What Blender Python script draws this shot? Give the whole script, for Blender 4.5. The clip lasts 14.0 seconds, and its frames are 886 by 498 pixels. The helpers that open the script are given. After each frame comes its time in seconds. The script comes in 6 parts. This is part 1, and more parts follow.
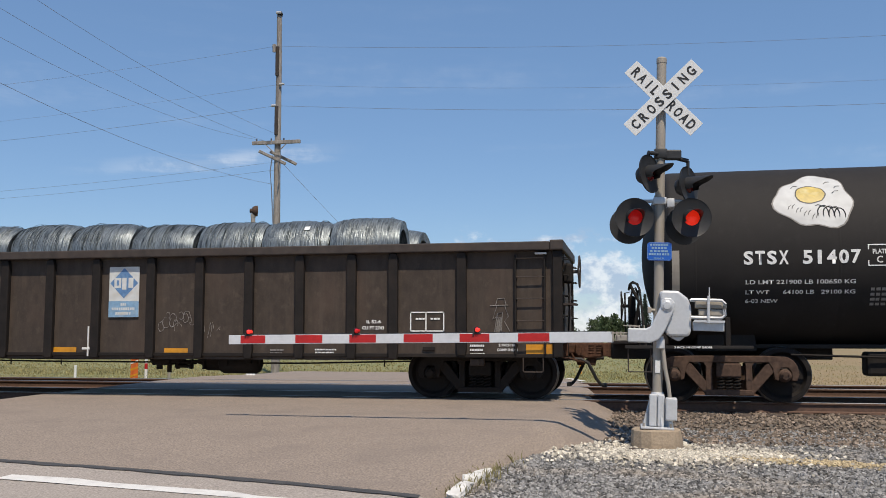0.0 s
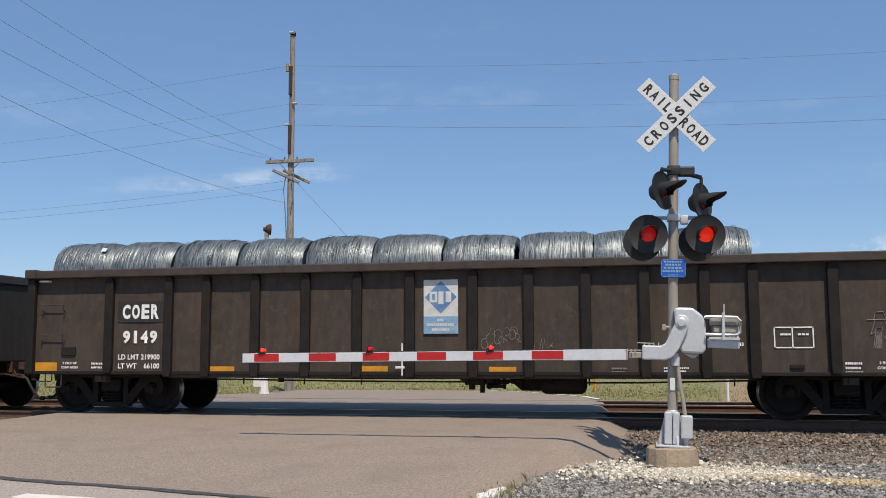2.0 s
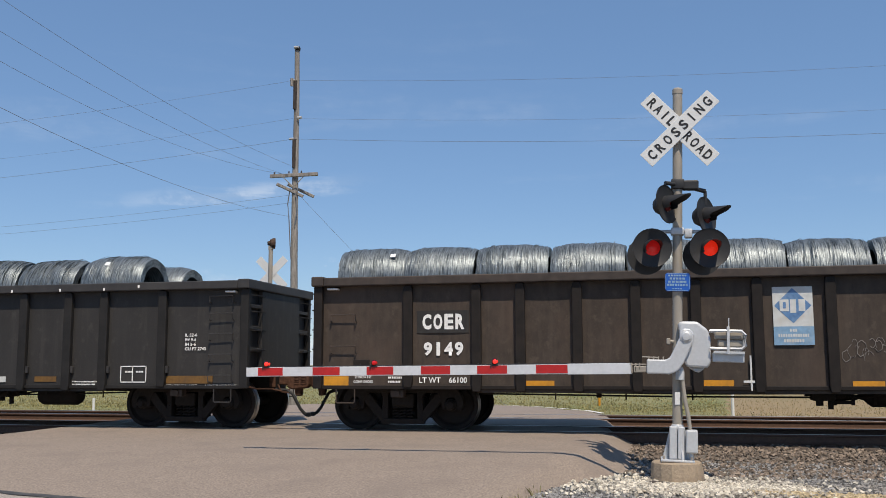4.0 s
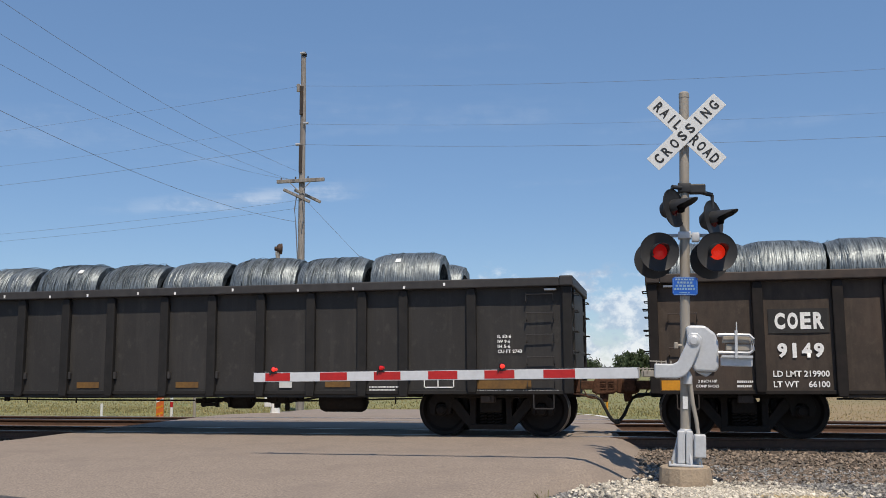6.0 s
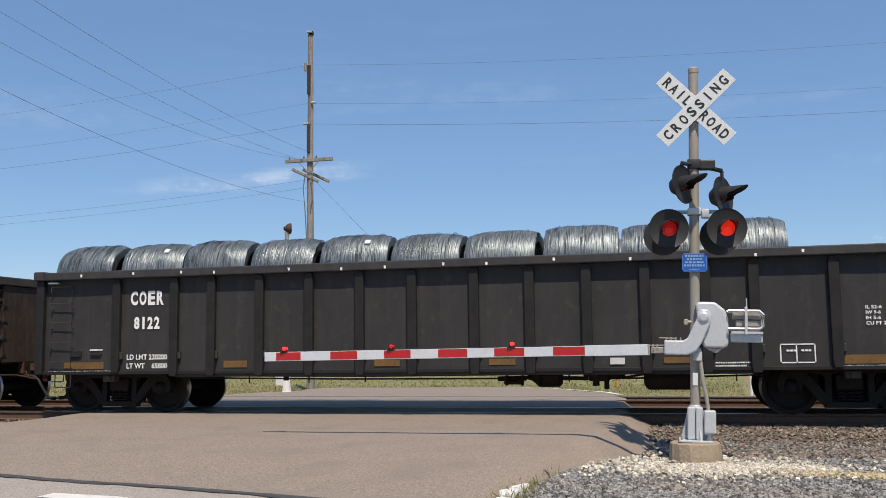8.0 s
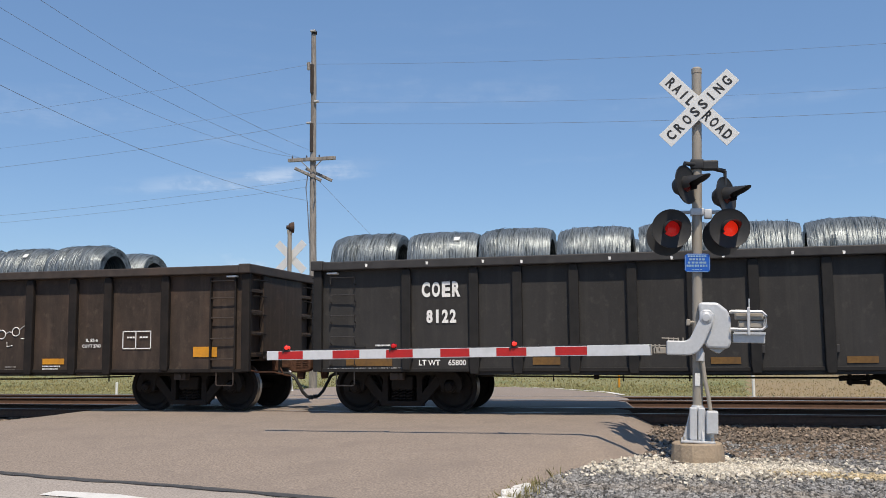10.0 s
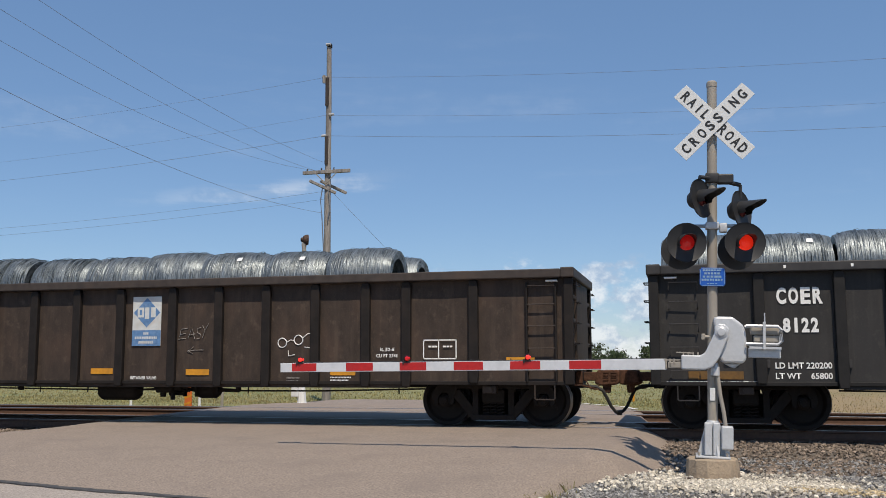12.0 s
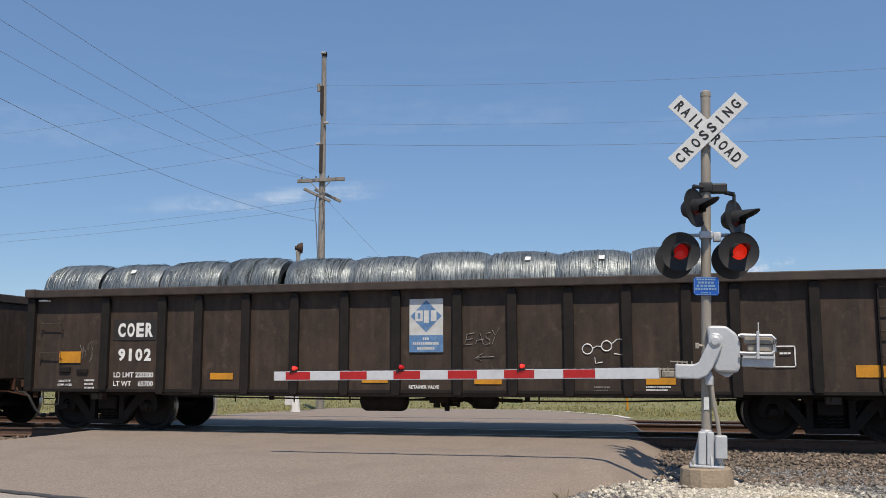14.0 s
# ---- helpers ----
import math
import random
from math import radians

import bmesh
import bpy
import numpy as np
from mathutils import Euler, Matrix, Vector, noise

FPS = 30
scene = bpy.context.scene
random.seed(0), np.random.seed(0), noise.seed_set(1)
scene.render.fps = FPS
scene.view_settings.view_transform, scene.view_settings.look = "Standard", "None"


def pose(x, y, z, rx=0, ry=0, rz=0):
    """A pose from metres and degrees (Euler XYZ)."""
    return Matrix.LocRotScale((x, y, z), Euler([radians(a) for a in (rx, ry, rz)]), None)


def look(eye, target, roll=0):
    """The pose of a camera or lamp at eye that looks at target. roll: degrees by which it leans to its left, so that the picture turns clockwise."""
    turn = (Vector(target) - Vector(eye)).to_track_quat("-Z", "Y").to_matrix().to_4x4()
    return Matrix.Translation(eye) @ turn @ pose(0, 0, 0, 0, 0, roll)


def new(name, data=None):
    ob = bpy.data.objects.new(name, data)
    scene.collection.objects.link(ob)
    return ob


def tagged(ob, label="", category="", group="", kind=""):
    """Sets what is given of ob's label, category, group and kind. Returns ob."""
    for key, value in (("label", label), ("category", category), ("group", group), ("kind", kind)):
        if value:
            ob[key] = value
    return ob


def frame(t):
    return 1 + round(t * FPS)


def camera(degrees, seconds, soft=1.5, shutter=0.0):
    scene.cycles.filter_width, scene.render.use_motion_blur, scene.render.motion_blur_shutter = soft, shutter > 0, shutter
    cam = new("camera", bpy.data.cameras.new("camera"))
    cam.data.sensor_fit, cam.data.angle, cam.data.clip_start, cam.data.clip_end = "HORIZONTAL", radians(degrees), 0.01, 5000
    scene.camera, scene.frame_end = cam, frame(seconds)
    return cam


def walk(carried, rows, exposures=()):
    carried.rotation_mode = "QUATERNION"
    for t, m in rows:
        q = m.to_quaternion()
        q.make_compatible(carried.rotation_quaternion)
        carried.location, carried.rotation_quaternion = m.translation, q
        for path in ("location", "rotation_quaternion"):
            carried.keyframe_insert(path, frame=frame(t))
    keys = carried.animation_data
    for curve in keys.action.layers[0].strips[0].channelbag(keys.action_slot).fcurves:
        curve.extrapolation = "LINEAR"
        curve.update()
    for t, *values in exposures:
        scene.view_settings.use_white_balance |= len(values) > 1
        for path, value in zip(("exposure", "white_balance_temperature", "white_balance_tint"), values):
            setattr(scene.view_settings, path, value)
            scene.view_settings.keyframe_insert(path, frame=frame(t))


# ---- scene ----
EYE = (0.0, 0.0, 1.174)
YC = 17.26          # centre line of the near track; top of rail is z = 0
# seconds, yaw, pitch, roll of the hand-held camera
TURNS = [
    (0, 11.44, 5.17, 0.04),
    (0.5, 10.89, 5.28, 0.1),
    (1, 11.7, 5.68, 0.31),
    (1.5, 12.17, 5.97, 0.18),
    (2, 12.27, 6.27, 0.19),
    (4.5, 12.73, 7.35, 0.22),
    (5, 12.97, 7.58, 0.28),
    (5.5, 12.99, 7.67, 0.28),
    (6, 12.96, 7.43, 0.34),
    (6.5, 12.89, 6.97, 0.6),
    (7, 12.78, 6.58, 0.74),
    (7.5, 13.05, 6.3, 0.72),
    (8, 13.57, 6.1, 0.74),
    (10.5, 13.79, 6.06, 0.43),
    (11, 14.15, 6.21, 0.31),
    (11.5, 14.58, 6.42, 0.17),
    (12, 14.54, 6.87, 0.19),
    (12.5, 14.52, 7.26, 0.19),
    (13, 14.28, 7.65, 0.15),
    (13.5, 14.21, 7.72, 0.11),
    (14, 14.17, 7.4, 0.09),
]
# seconds, metres of the train along the track
TRAIN = [
    (0, -9.265), (0.5, -7.809), (1, -6.339), (1.5, -4.896), (2, -3.449), (4.5, 3.745), (5, 5.206), (5.5, 6.648), (6, 8.034), (6.5, 9.461), (7, 10.913), (7.5, 12.334), (8, 13.764), (10.5, 20.900), (11, 22.326), (11.5, 23.745), (12, 25.167), (12.5, 26.591), (13, 28.008), (13.5, 29.425), (14, 30.838)]
cam = camera(51.30, 14.0, soft=0.9)
# the camera's own slow brightening and darkening, in stops
LIGHT = [(0, 0.0), (1, 0.03), (2, 0.05), (4.5, 0.0), (5, 0.0), (6.5, -0.04), (7.2, 0.03), (8, 0.09), (10.5, 0.08), (11, 0.05), (12, -0.05), (13, -0.08), (14, -0.05)]
walk(cam, [(t, pose(*EYE, 90 + p, r, y)) for t, y, p, r in TURNS], LIGHT)

# ---- sky and sun ----
SUN = Vector((0.25, -0.51, 1.0)).normalized()
sun = new("sun", bpy.data.lights.new("sun", "SUN"))
sun.data.energy, sun.data.angle, sun.data.color = 4.4, radians(0.53), (1.0, 0.885, 0.735)
sun.matrix_world = look(SUN * 80, (0, 0, 0))


def make_world():
    w = bpy.data.worlds.new("sky")
    scene.world = w
    w.use_nodes = True
    nt = w.node_tree
    nt.nodes.clear()
    N, L = nt.nodes.new, nt.links.new
    out, bg, sky = N("ShaderNodeOutputWorld"), N("ShaderNodeBackground"), N("ShaderNodeTexSky")
    sky.sky_type, sky.sun_disc = "NISHITA", False
    sky.sun_elevation, sky.sun_rotation = math.asin(SUN.z), math.atan2(SUN.x, SUN.y)
    sky.air_density, sky.dust_density, sky.ozone_density, sky.altitude = 1.0, 0.0, 4.5, 200
    bg.inputs[1].default_value = 0.113
    tc, sep = N("ShaderNodeTexCoord"), N("ShaderNodeSeparateXYZ")
    L(tc.outputs["Generated"], sep.inputs[0])

    def math_node(op, a, b=None, c=None):
        m = N("ShaderNodeMath")
        m.operation = op
        for i, v in enumerate((a, b, c)):
            if v is None:
                continue
            if isinstance(v, (int, float)):
                m.inputs[i].default_value = v
            else:
                L(v, m.inputs[i])
        return m.outputs[0]

    def ramp(v, lo, hi):
        m = N("ShaderNodeMapRange")
        m.interpolation_type = "SMOOTHSTEP"
        m.inputs[1].default_value, m.inputs[2].default_value = lo, hi
        L(v, m.inputs[0])
        return m.outputs[0]

    def cloud(scale, detail, rough, sx, sz, offset):
        mp, nz = N("ShaderNodeMapping"), N("ShaderNodeTexNoise")
        mp.inputs["Scale"].default_value = (sx, sx, sz)
        mp.inputs["Location"].default_value = offset
        L(tc.outputs["Generated"], mp.inputs[0])
        L(mp.outputs[0], nz.inputs["Vector"])
        nz.inputs["Scale"].default_value, nz.inputs["Detail"].default_value, nz.inputs["Roughness"].default_value = scale, detail, rough
        return nz.outputs[0]

    bearing = math_node("ARCTAN2", sep.outputs[0], sep.outputs[1])
    # cumulus bank low over the horizon, thin cirrus higher up
    low = math_node("SUBTRACT", 1.0, ramp(sep.outputs[2], 0.055, 0.125))
    cumulus = ramp(math_node("ADD", cloud(13, 8, 0.6, 1, 1.6, (0.35, 0.1, 0.0)), math_node("MULTIPLY", low, 0.195)), 0.585, 0.70)
    cumulus = math_node("MULTIPLY", cumulus, math_node("MULTIPLY", ramp(low, 0.0, 0.3), ramp(bearing, -0.52, -0.28)))
    band = math_node("MULTIPLY", ramp(sep.outputs[2], 0.13, 0.18), math_node("SUBTRACT", 1.0, ramp(sep.outputs[2], 0.19, 0.45)))
    cirrus = math_node("MULTIPLY", ramp(cloud(2.6, 7, 0.62, 1, 7, (0.2, 0.5, 0.3)), 0.52, 0.85), band)
    cirrus = math_node("MULTIPLY", cirrus, 0.17)
    # one long thin streak of cirrus behind the utility pole
    rise = math_node("SUBTRACT", sep.outputs[2], math_node("MULTIPLY_ADD", bearing, 0.115, 0.2315))
    wisp = cloud(9, 7, 0.62, 1, 9, (0.4, 0.2, 0.1))
    rise = math_node("ADD", rise, math_node("MULTIPLY_ADD", wisp, 0.03, -0.015))
    streak = math_node("MULTIPLY", ramp(rise, -0.013, 0.0), math_node("SUBTRACT", 1.0, ramp(rise, 0.0, 0.011)))
    streak = math_node("MULTIPLY", streak, math_node("MULTIPLY", ramp(bearing, -0.62, -0.43), math_node("SUBTRACT", 1.0, ramp(bearing, -0.38, -0.275))))
    cirrus = math_node("MAXIMUM", cirrus, math_node("MULTIPLY", math_node("MULTIPLY", streak, ramp(wisp, 0.2, 0.6)), 0.33))
    haze = math_node("MULTIPLY", math_node("SUBTRACT", 1.0, ramp(sep.outputs[2], 0.0, 0.20)), 0.015)
    veil = math_node("MAXIMUM", math_node("MAXIMUM", cirrus, haze), math_node("MULTIPLY", cumulus, 0.72))
    mix = N("ShaderNodeMix")
    mix.data_type = "RGBA"
    puff = N("ShaderNodeMix")
    puff.data_type = "RGBA"
    puff.inputs["A"].default_value, puff.inputs["B"].default_value = (3.9, 4.8, 6.2, 1), (8.2, 8.4, 8.6, 1)
    L(ramp(cloud(34, 6, 0.6, 1, 1.3, (0.3, 0.2, 0.06)), 0.40, 0.60), puff.inputs["Factor"])
    L(puff.outputs["Result"], mix.inputs["B"])
    L(veil, mix.inputs["Factor"])
    # thin even haze over the whole sky
    even = N("ShaderNodeMix")
    even.data_type = "RGBA"
    even.inputs["Factor"].default_value, even.inputs["B"].default_value = 0.40, (1.62, 3.02, 5.55, 1)
    L(sky.outputs[0], even.inputs["A"])
    L(even.outputs["Result"], mix.inputs["A"])
    L(mix.outputs["Result"], bg.inputs[0])
    L(bg.outputs[0], out.inputs[0])


make_world()


# ---- materials ----
def mat(name, color, rough=0.6, metal=0.0, vary=0.18, grain=40.0, stain=1.2, stain_color=None, stain_amount=0.3, bump=0.15, stretch=(1, 1, 1), emit=0.0, spec=0.5, per_piece=0.0, streak=None):
    m = bpy.data.materials.new(name)
    m.use_nodes = True
    nt = m.node_tree
    N, L = nt.nodes.new, nt.links.new
    b = nt.nodes["Principled BSDF"]
    tc, mp = N("ShaderNodeTexCoord"), N("ShaderNodeMapping")
    mp.inputs["Scale"].default_value = stretch
    L(tc.outputs["Object"], mp.inputs[0])

    def noise_tex(scale, detail=6):
        n = N("ShaderNodeTexNoise")
        n.inputs["Scale"].default_value, n.inputs["Detail"].default_value = scale, detail
        L(mp.outputs[0], n.inputs["Vector"])
        return n.outputs[0]

    def mixed(f, a, bb, lo=0.3, hi=0.7):
        r = N("ShaderNodeMapRange")
        r.inputs[1].default_value, r.inputs[2].default_value = lo, hi
        L(f, r.inputs[0])
        x = N("ShaderNodeMix")
        x.data_type = "RGBA"
        L(r.outputs[0], x.inputs["Factor"])
        for sock, v in (("A", a), ("B", bb)):
            if isinstance(v, tuple):
                x.inputs[sock].default_value = (*v[:3], 1)
            else:
                L(v, x.inputs[sock])
        return x.outputs["Result"]

    dark = tuple(c * (1 - vary) for c in color)
    light = tuple(min(1, c * (1 + vary)) for c in color)
    fine = noise_tex(grain)
    col = mixed(fine, dark, light)
    if stain_color:
        f = noise_tex(stain, 8)
        r = N("ShaderNodeMapRange")
        r.inputs[1].default_value, r.inputs[2].default_value, r.inputs[4].default_value = 0.5, 0.72, stain_amount
        L(f, r.inputs[0])
        x = N("ShaderNodeMix")
        x.data_type = "RGBA"
        L(r.outputs[0], x.inputs["Factor"])
        L(col, x.inputs["A"])
        x.inputs["B"].default_value = (*stain_color, 1)
        col = x.outputs["Result"]
    if streak:
        # rain-washed dust running down the plate, and small rubbed spots
        for scale, st, lo, hi, amount in ((1.0, (7, 7, 0.5), 0.50, 0.78, streak[1]), (5.5, (1, 1, 0.8), 0.57, 0.68, streak[1]), (38.0, (1, 1, 1), 0.52, 0.75, streak[1] * 0.8)):
            m2, n2, r2, x2 = N("ShaderNodeMapping"), N("ShaderNodeTexNoise"), N("ShaderNodeMapRange"), N("ShaderNodeMix")
            m2.inputs["Scale"].default_value = st
            L(tc.outputs["Object"], m2.inputs[0])
            L(m2.outputs[0], n2.inputs["Vector"])
            n2.inputs["Scale"].default_value, n2.inputs["Detail"].default_value, n2.inputs["Roughness"].default_value = scale, 9, 0.65
            r2.inputs[1].default_value, r2.inputs[2].default_value, r2.inputs[4].default_value = lo, hi, amount
            L(n2.outputs[0], r2.inputs[0])
            x2.data_type = "RGBA"
            L(r2.outputs[0], x2.inputs["Factor"])
            L(col, x2.inputs["A"])
            x2.inputs["B"].default_value = (*streak[0], 1)
            col = x2.outputs["Result"]
    if per_piece:
        info, hs, r = N("ShaderNodeNewGeometry"), N("ShaderNodeHueSaturation"), N("ShaderNodeMapRange")
        L(info.outputs["Random Per Island"], r.inputs[0])
        r.inputs[3].default_value, r.inputs[4].default_value = 1 - per_piece, 1 + per_piece
        L(r.outputs[0], hs.inputs["Value"])
        L(col, hs.inputs["Color"])
        col = hs.outputs["Color"]
    L(col, b.inputs["Base Color"])
    b.inputs["Metallic"].default_value, b.inputs["Specular IOR Level"].default_value = metal, spec
    rr = N("ShaderNodeMapRange")
    rr.inputs[3].default_value, rr.inputs[4].default_value = max(0.02, rough - 0.1), min(1, rough + 0.1)
    L(fine, rr.inputs[0])
    L(rr.outputs[0], b.inputs["Roughness"])
    if bump:
        bp = N("ShaderNodeBump")
        bp.inputs["Strength"].default_value, bp.inputs["Distance"].default_value = bump, 0.02
        L(fine, bp.inputs["Height"])
        L(bp.outputs[0], b.inputs["Normal"])
    if emit:
        b.inputs["Emission Color"].default_value = (*color, 1)
        b.inputs["Emission Strength"].default_value = emit
    return m


CAR_BROWN = mat("weathered brown-black car paint", (0.055, 0.0420, 0.0330), 0.62, vary=0.2, grain=9, stain=1.7, stain_color=(0.088, 0.060, 0.045), stain_amount=0.6, bump=0.05, stretch=(1, 1, 0.55), spec=0.25, streak=((0.092, 0.071, 0.055), 0.6))
CAR_BLACK = mat("dark grey-black car paint", (0.0335, 0.0315, 0.0300), 0.58, vary=0.10, grain=7, stain=0.9, stain_color=(0.045, 0.043, 0.042), stain_amount=0.6, bump=0.04, stretch=(1, 1, 0.5), spec=0.25, streak=((0.068, 0.062, 0.056), 0.5))
CAR_DEEP = mat("older brown car paint", (0.046, 0.0335, 0.0260), 0.65, vary=0.24, grain=8, stain=2.1, stain_color=(0.085, 0.054, 0.039), stain_amount=0.6, bump=0.06, stretch=(1, 1, 0.5), spec=0.25, streak=((0.10, 0.072, 0.054), 0.6))
STAKE_DARK = mat("dark weathered stake paint", (0.0175, 0.0145, 0.013), 0.66, vary=0.2, grain=9, stain=2.0, stain_color=(0.036, 0.027, 0.022), stain_amount=0.5, bump=0.05, spec=0.2)
STAKE_BLACK = mat("black stake paint", (0.0205, 0.0195, 0.019), 0.62, vary=0.15, grain=9, stain=2.0, stain_color=(0.034, 0.031, 0.029), stain_amount=0.5, bump=0.05, spec=0.2)
CHORD = mat("worn steel top chord", (0.054, 0.043, 0.037), 0.62, vary=0.25, grain=6, stain=2.0, stain_color=(0.095, 0.066, 0.05), stain_amount=0.5, bump=0.08, spec=0.3)
CHORD_B = mat("black top chord", (0.042, 0.040, 0.040), 0.58, vary=0.2, grain=6, stain=2.0, stain_color=(0.075, 0.07, 0.066), stain_amount=0.4, bump=0.06, spec=0.3)
TRUCK = mat("grimy black cast steel", (0.0185, 0.0160, 0.0145), 0.8, vary=0.25, grain=18, stain=5, stain_color=(0.028, 0.019, 0.014), stain_amount=0.5, bump=0.2, spec=0.2)
TRUCK_RUST = mat("rust-brown cast steel truck", (0.088, 0.056, 0.041), 0.85, vary=0.3, grain=18, stain=4, stain_color=(0.045, 0.03, 0.024), stain_amount=0.8, bump=0.25, spec=0.2)
RUST = mat("rusty cast coupler", (0.092, 0.046, 0.029), 0.88, vary=0.35, grain=22, stain=6, stain_color=(0.035, 0.022, 0.016), stain_amount=0.7, bump=0.25, spec=0.2)
WHEEL = mat("dirty wheel steel", (0.0190, 0.0160, 0.0145), 0.75, vary=0.2, grain=14, bump=0.1, spec=0.2)
TREAD = mat("polished tread steel", (0.30, 0.29, 0.28), 0.32, 0.9, vary=0.1, grain=30, bump=0.02)
RUBBER = mat("black rubber hose", (0.018, 0.018, 0.018), 0.6, bump=0.05)
WHITE_PAINT = mat("white stencil paint", (0.82, 0.81, 0.78), 0.6, vary=0.08, grain=30, stain=9, stain_color=(0.35, 0.33, 0.30), stain_amount=0.3, bump=0.0)
CHALK = mat("faded chalk paint", (0.25, 0.23, 0.21), 0.8, vary=0.25, grain=40, bump=0.0)
AMBER = mat("amber reflective sheeting", (0.62, 0.27, 0.015), 0.45, vary=0.1, grain=20, stain=4, stain_color=(0.30, 0.14, 0.02), stain_amount=0.4, bump=0.0)
AMBER_DULL = mat("grimy amber sheeting", (0.16, 0.082, 0.018), 0.6, vary=0.2, grain=20, stain=4, stain_color=(0.09, 0.05, 0.02), stain_amount=0.5, bump=0.0)
SIGN_BLUE = mat("faded blue sign print", (0.105, 0.215, 0.40), 0.5, vary=0.2, grain=14, stain=7, stain_color=(0.22, 0.32, 0.45), stain_amount=0.5, bump=0.0)
SIGN_PALE = mat("pale weathered sign sheet", (0.60, 0.61, 0.59), 0.55, vary=0.1, grain=12, stain=6, stain_color=(0.44, 0.39, 0.31), stain_amount=0.6, bump=0.0)
SIGN_MID = mat("light blue sign print", (0.20, 0.34, 0.49), 0.5, vary=0.16, grain=14, stain=6, stain_color=(0.34, 0.42, 0.48), stain_amount=0.5, bump=0.0)
TANK = mat("black tank paint", (0.0265, 0.0240, 0.0225), 0.72, vary=0.12, grain=3, stain=1.0, stain_color=(0.032, 0.030, 0.029), stain_amount=0.5, bump=0.02, stretch=(0.6, 1, 1), spec=0.18, streak=((0.038, 0.035, 0.033), 0.35))
GALV = mat("galvanised mast steel", (0.345, 0.31, 0.26), 0.6, 0.15, vary=0.10, grain=12, stain=3, stain_color=(0.23, 0.20, 0.165), stain_amount=0.7, bump=0.05, stretch=(1, 1, 0.3))
ALU = mat("aluminium-painted casting", (0.54, 0.55, 0.56), 0.42, 0.15, vary=0.06, grain=25, stain=4, stain_color=(0.46, 0.455, 0.44), stain_amount=0.5, bump=0.05)
LAMP_BLACK = mat("matt black lamp paint", (0.020, 0.020, 0.021), 0.55, vary=0.15, grain=15, stain=5, stain_color=(0.04, 0.038, 0.036), stain_amount=0.4, bump=0.03)
LENS_LIT = mat("lit red lens", (0.9, 0.028, 0.010), 0.25, vary=0.06, grain=60, bump=0.1, emit=0.50)
LENS_DIM = mat("dim red lens", (0.48, 0.012, 0.012), 0.2, vary=0.1, grain=60, bump=0.1, emit=0.30)
LENS_OFF = mat("unlit red lens", (0.085, 0.004, 0.005), 0.15, vary=0.1, grain=60, bump=0.1)
BULB_LIT = mat("glowing gate lamp", (1.0, 0.045, 0.03), 0.2, vary=0.05, grain=60, bump=0, emit=0.6)
SIGN_WHITE = mat("white crossbuck sheeting", (0.66, 0.665, 0.65), 0.45, vary=0.03, grain=30, stain=4, stain_color=(0.66, 0.66, 0.63), stain_amount=0.4, bump=0.0)
BLACK_PRINT = mat("black sign lettering", (0.016, 0.016, 0.016), 0.5, vary=0.1, bump=0.0)
RED_STRIPE = mat("red reflective stripe", (0.44, 0.014, 0.013), 0.45, vary=0.1, grain=20, stain=5, stain_color=(0.33, 0.02, 0.02), stain_amount=0.5, bump=0.0)
ARM_WHITE = mat("white gate-arm sheeting", (0.60, 0.615, 0.635), 0.42, vary=0.04, grain=20, stain=4, stain_color=(0.47, 0.48, 0.49), stain_amount=0.5, bump=0.02)
PLATE_BLUE = mat("blue enamel plate", (0.012, 0.10, 0.46), 0.35, vary=0.06, bump=0.0)
CONCRETE = mat("rough foundation concrete", (0.36, 0.28, 0.195), 0.9, vary=0.14, grain=30, stain=4, stain_color=(0.28, 0.22, 0.16), stain_amount=0.6, bump=0.5)
WOOD_GREY = mat("weathered grey pole wood", (0.285, 0.26, 0.235), 0.9, vary=0.35, grain=8, stain=0.9, stain_color=(0.12, 0.105, 0.095), stain_amount=0.85, bump=0.4, stretch=(6, 6, 0.5), spec=0.2)
WOOD_DARK = mat("dark creosoted wood moulding", (0.06, 0.05, 0.045), 0.9, vary=0.3, grain=8, bump=0.2, stretch=(6, 6, 0.5), spec=0.2)
CABLE = mat("dark overhead conductor", (0.16, 0.17, 0.19), 0.5, vary=0.1, bump=0.0)
PORCELAIN = mat("grey insulator glaze", (0.45, 0.45, 0.45), 0.3, vary=0.1, bump=0.0)
TIE = mat("creosoted tie timber", (0.060, 0.045, 0.036), 0.9, vary=0.3, grain=14, stain=3, stain_color=(0.10, 0.075, 0.06), stain_amount=0.6, bump=0.4, stretch=(3, 0.6, 3), per_piece=0.25)
RAIL_SIDE = mat("rusty rail web", (0.11, 0.062, 0.042), 0.8, vary=0.2, grain=20, stain=6, stain_color=(0.06, 0.04, 0.03), stain_amount=0.5, bump=0.1)
ASPHALT = mat("sun-bleached asphalt", (0.256, 0.206, 0.165), 0.9, vary=0.38, grain=44, stain=1.3, stain_color=(0.185, 0.150, 0.126), stain_amount=0.5, bump=0.12)
STREET = mat("pale worn asphalt", (0.33, 0.287, 0.248), 0.9, vary=0.36, grain=44, stain=0.9, stain_color=(0.24, 0.21, 0.185), stain_amount=0.6, bump=0.10)
TAR = mat("black tar seam", (0.055, 0.053, 0.052), 0.8, vary=0.3, grain=30, stain=8, stain_color=(0.14, 0.13, 0.12), stain_amount=0.5, bump=0.2)
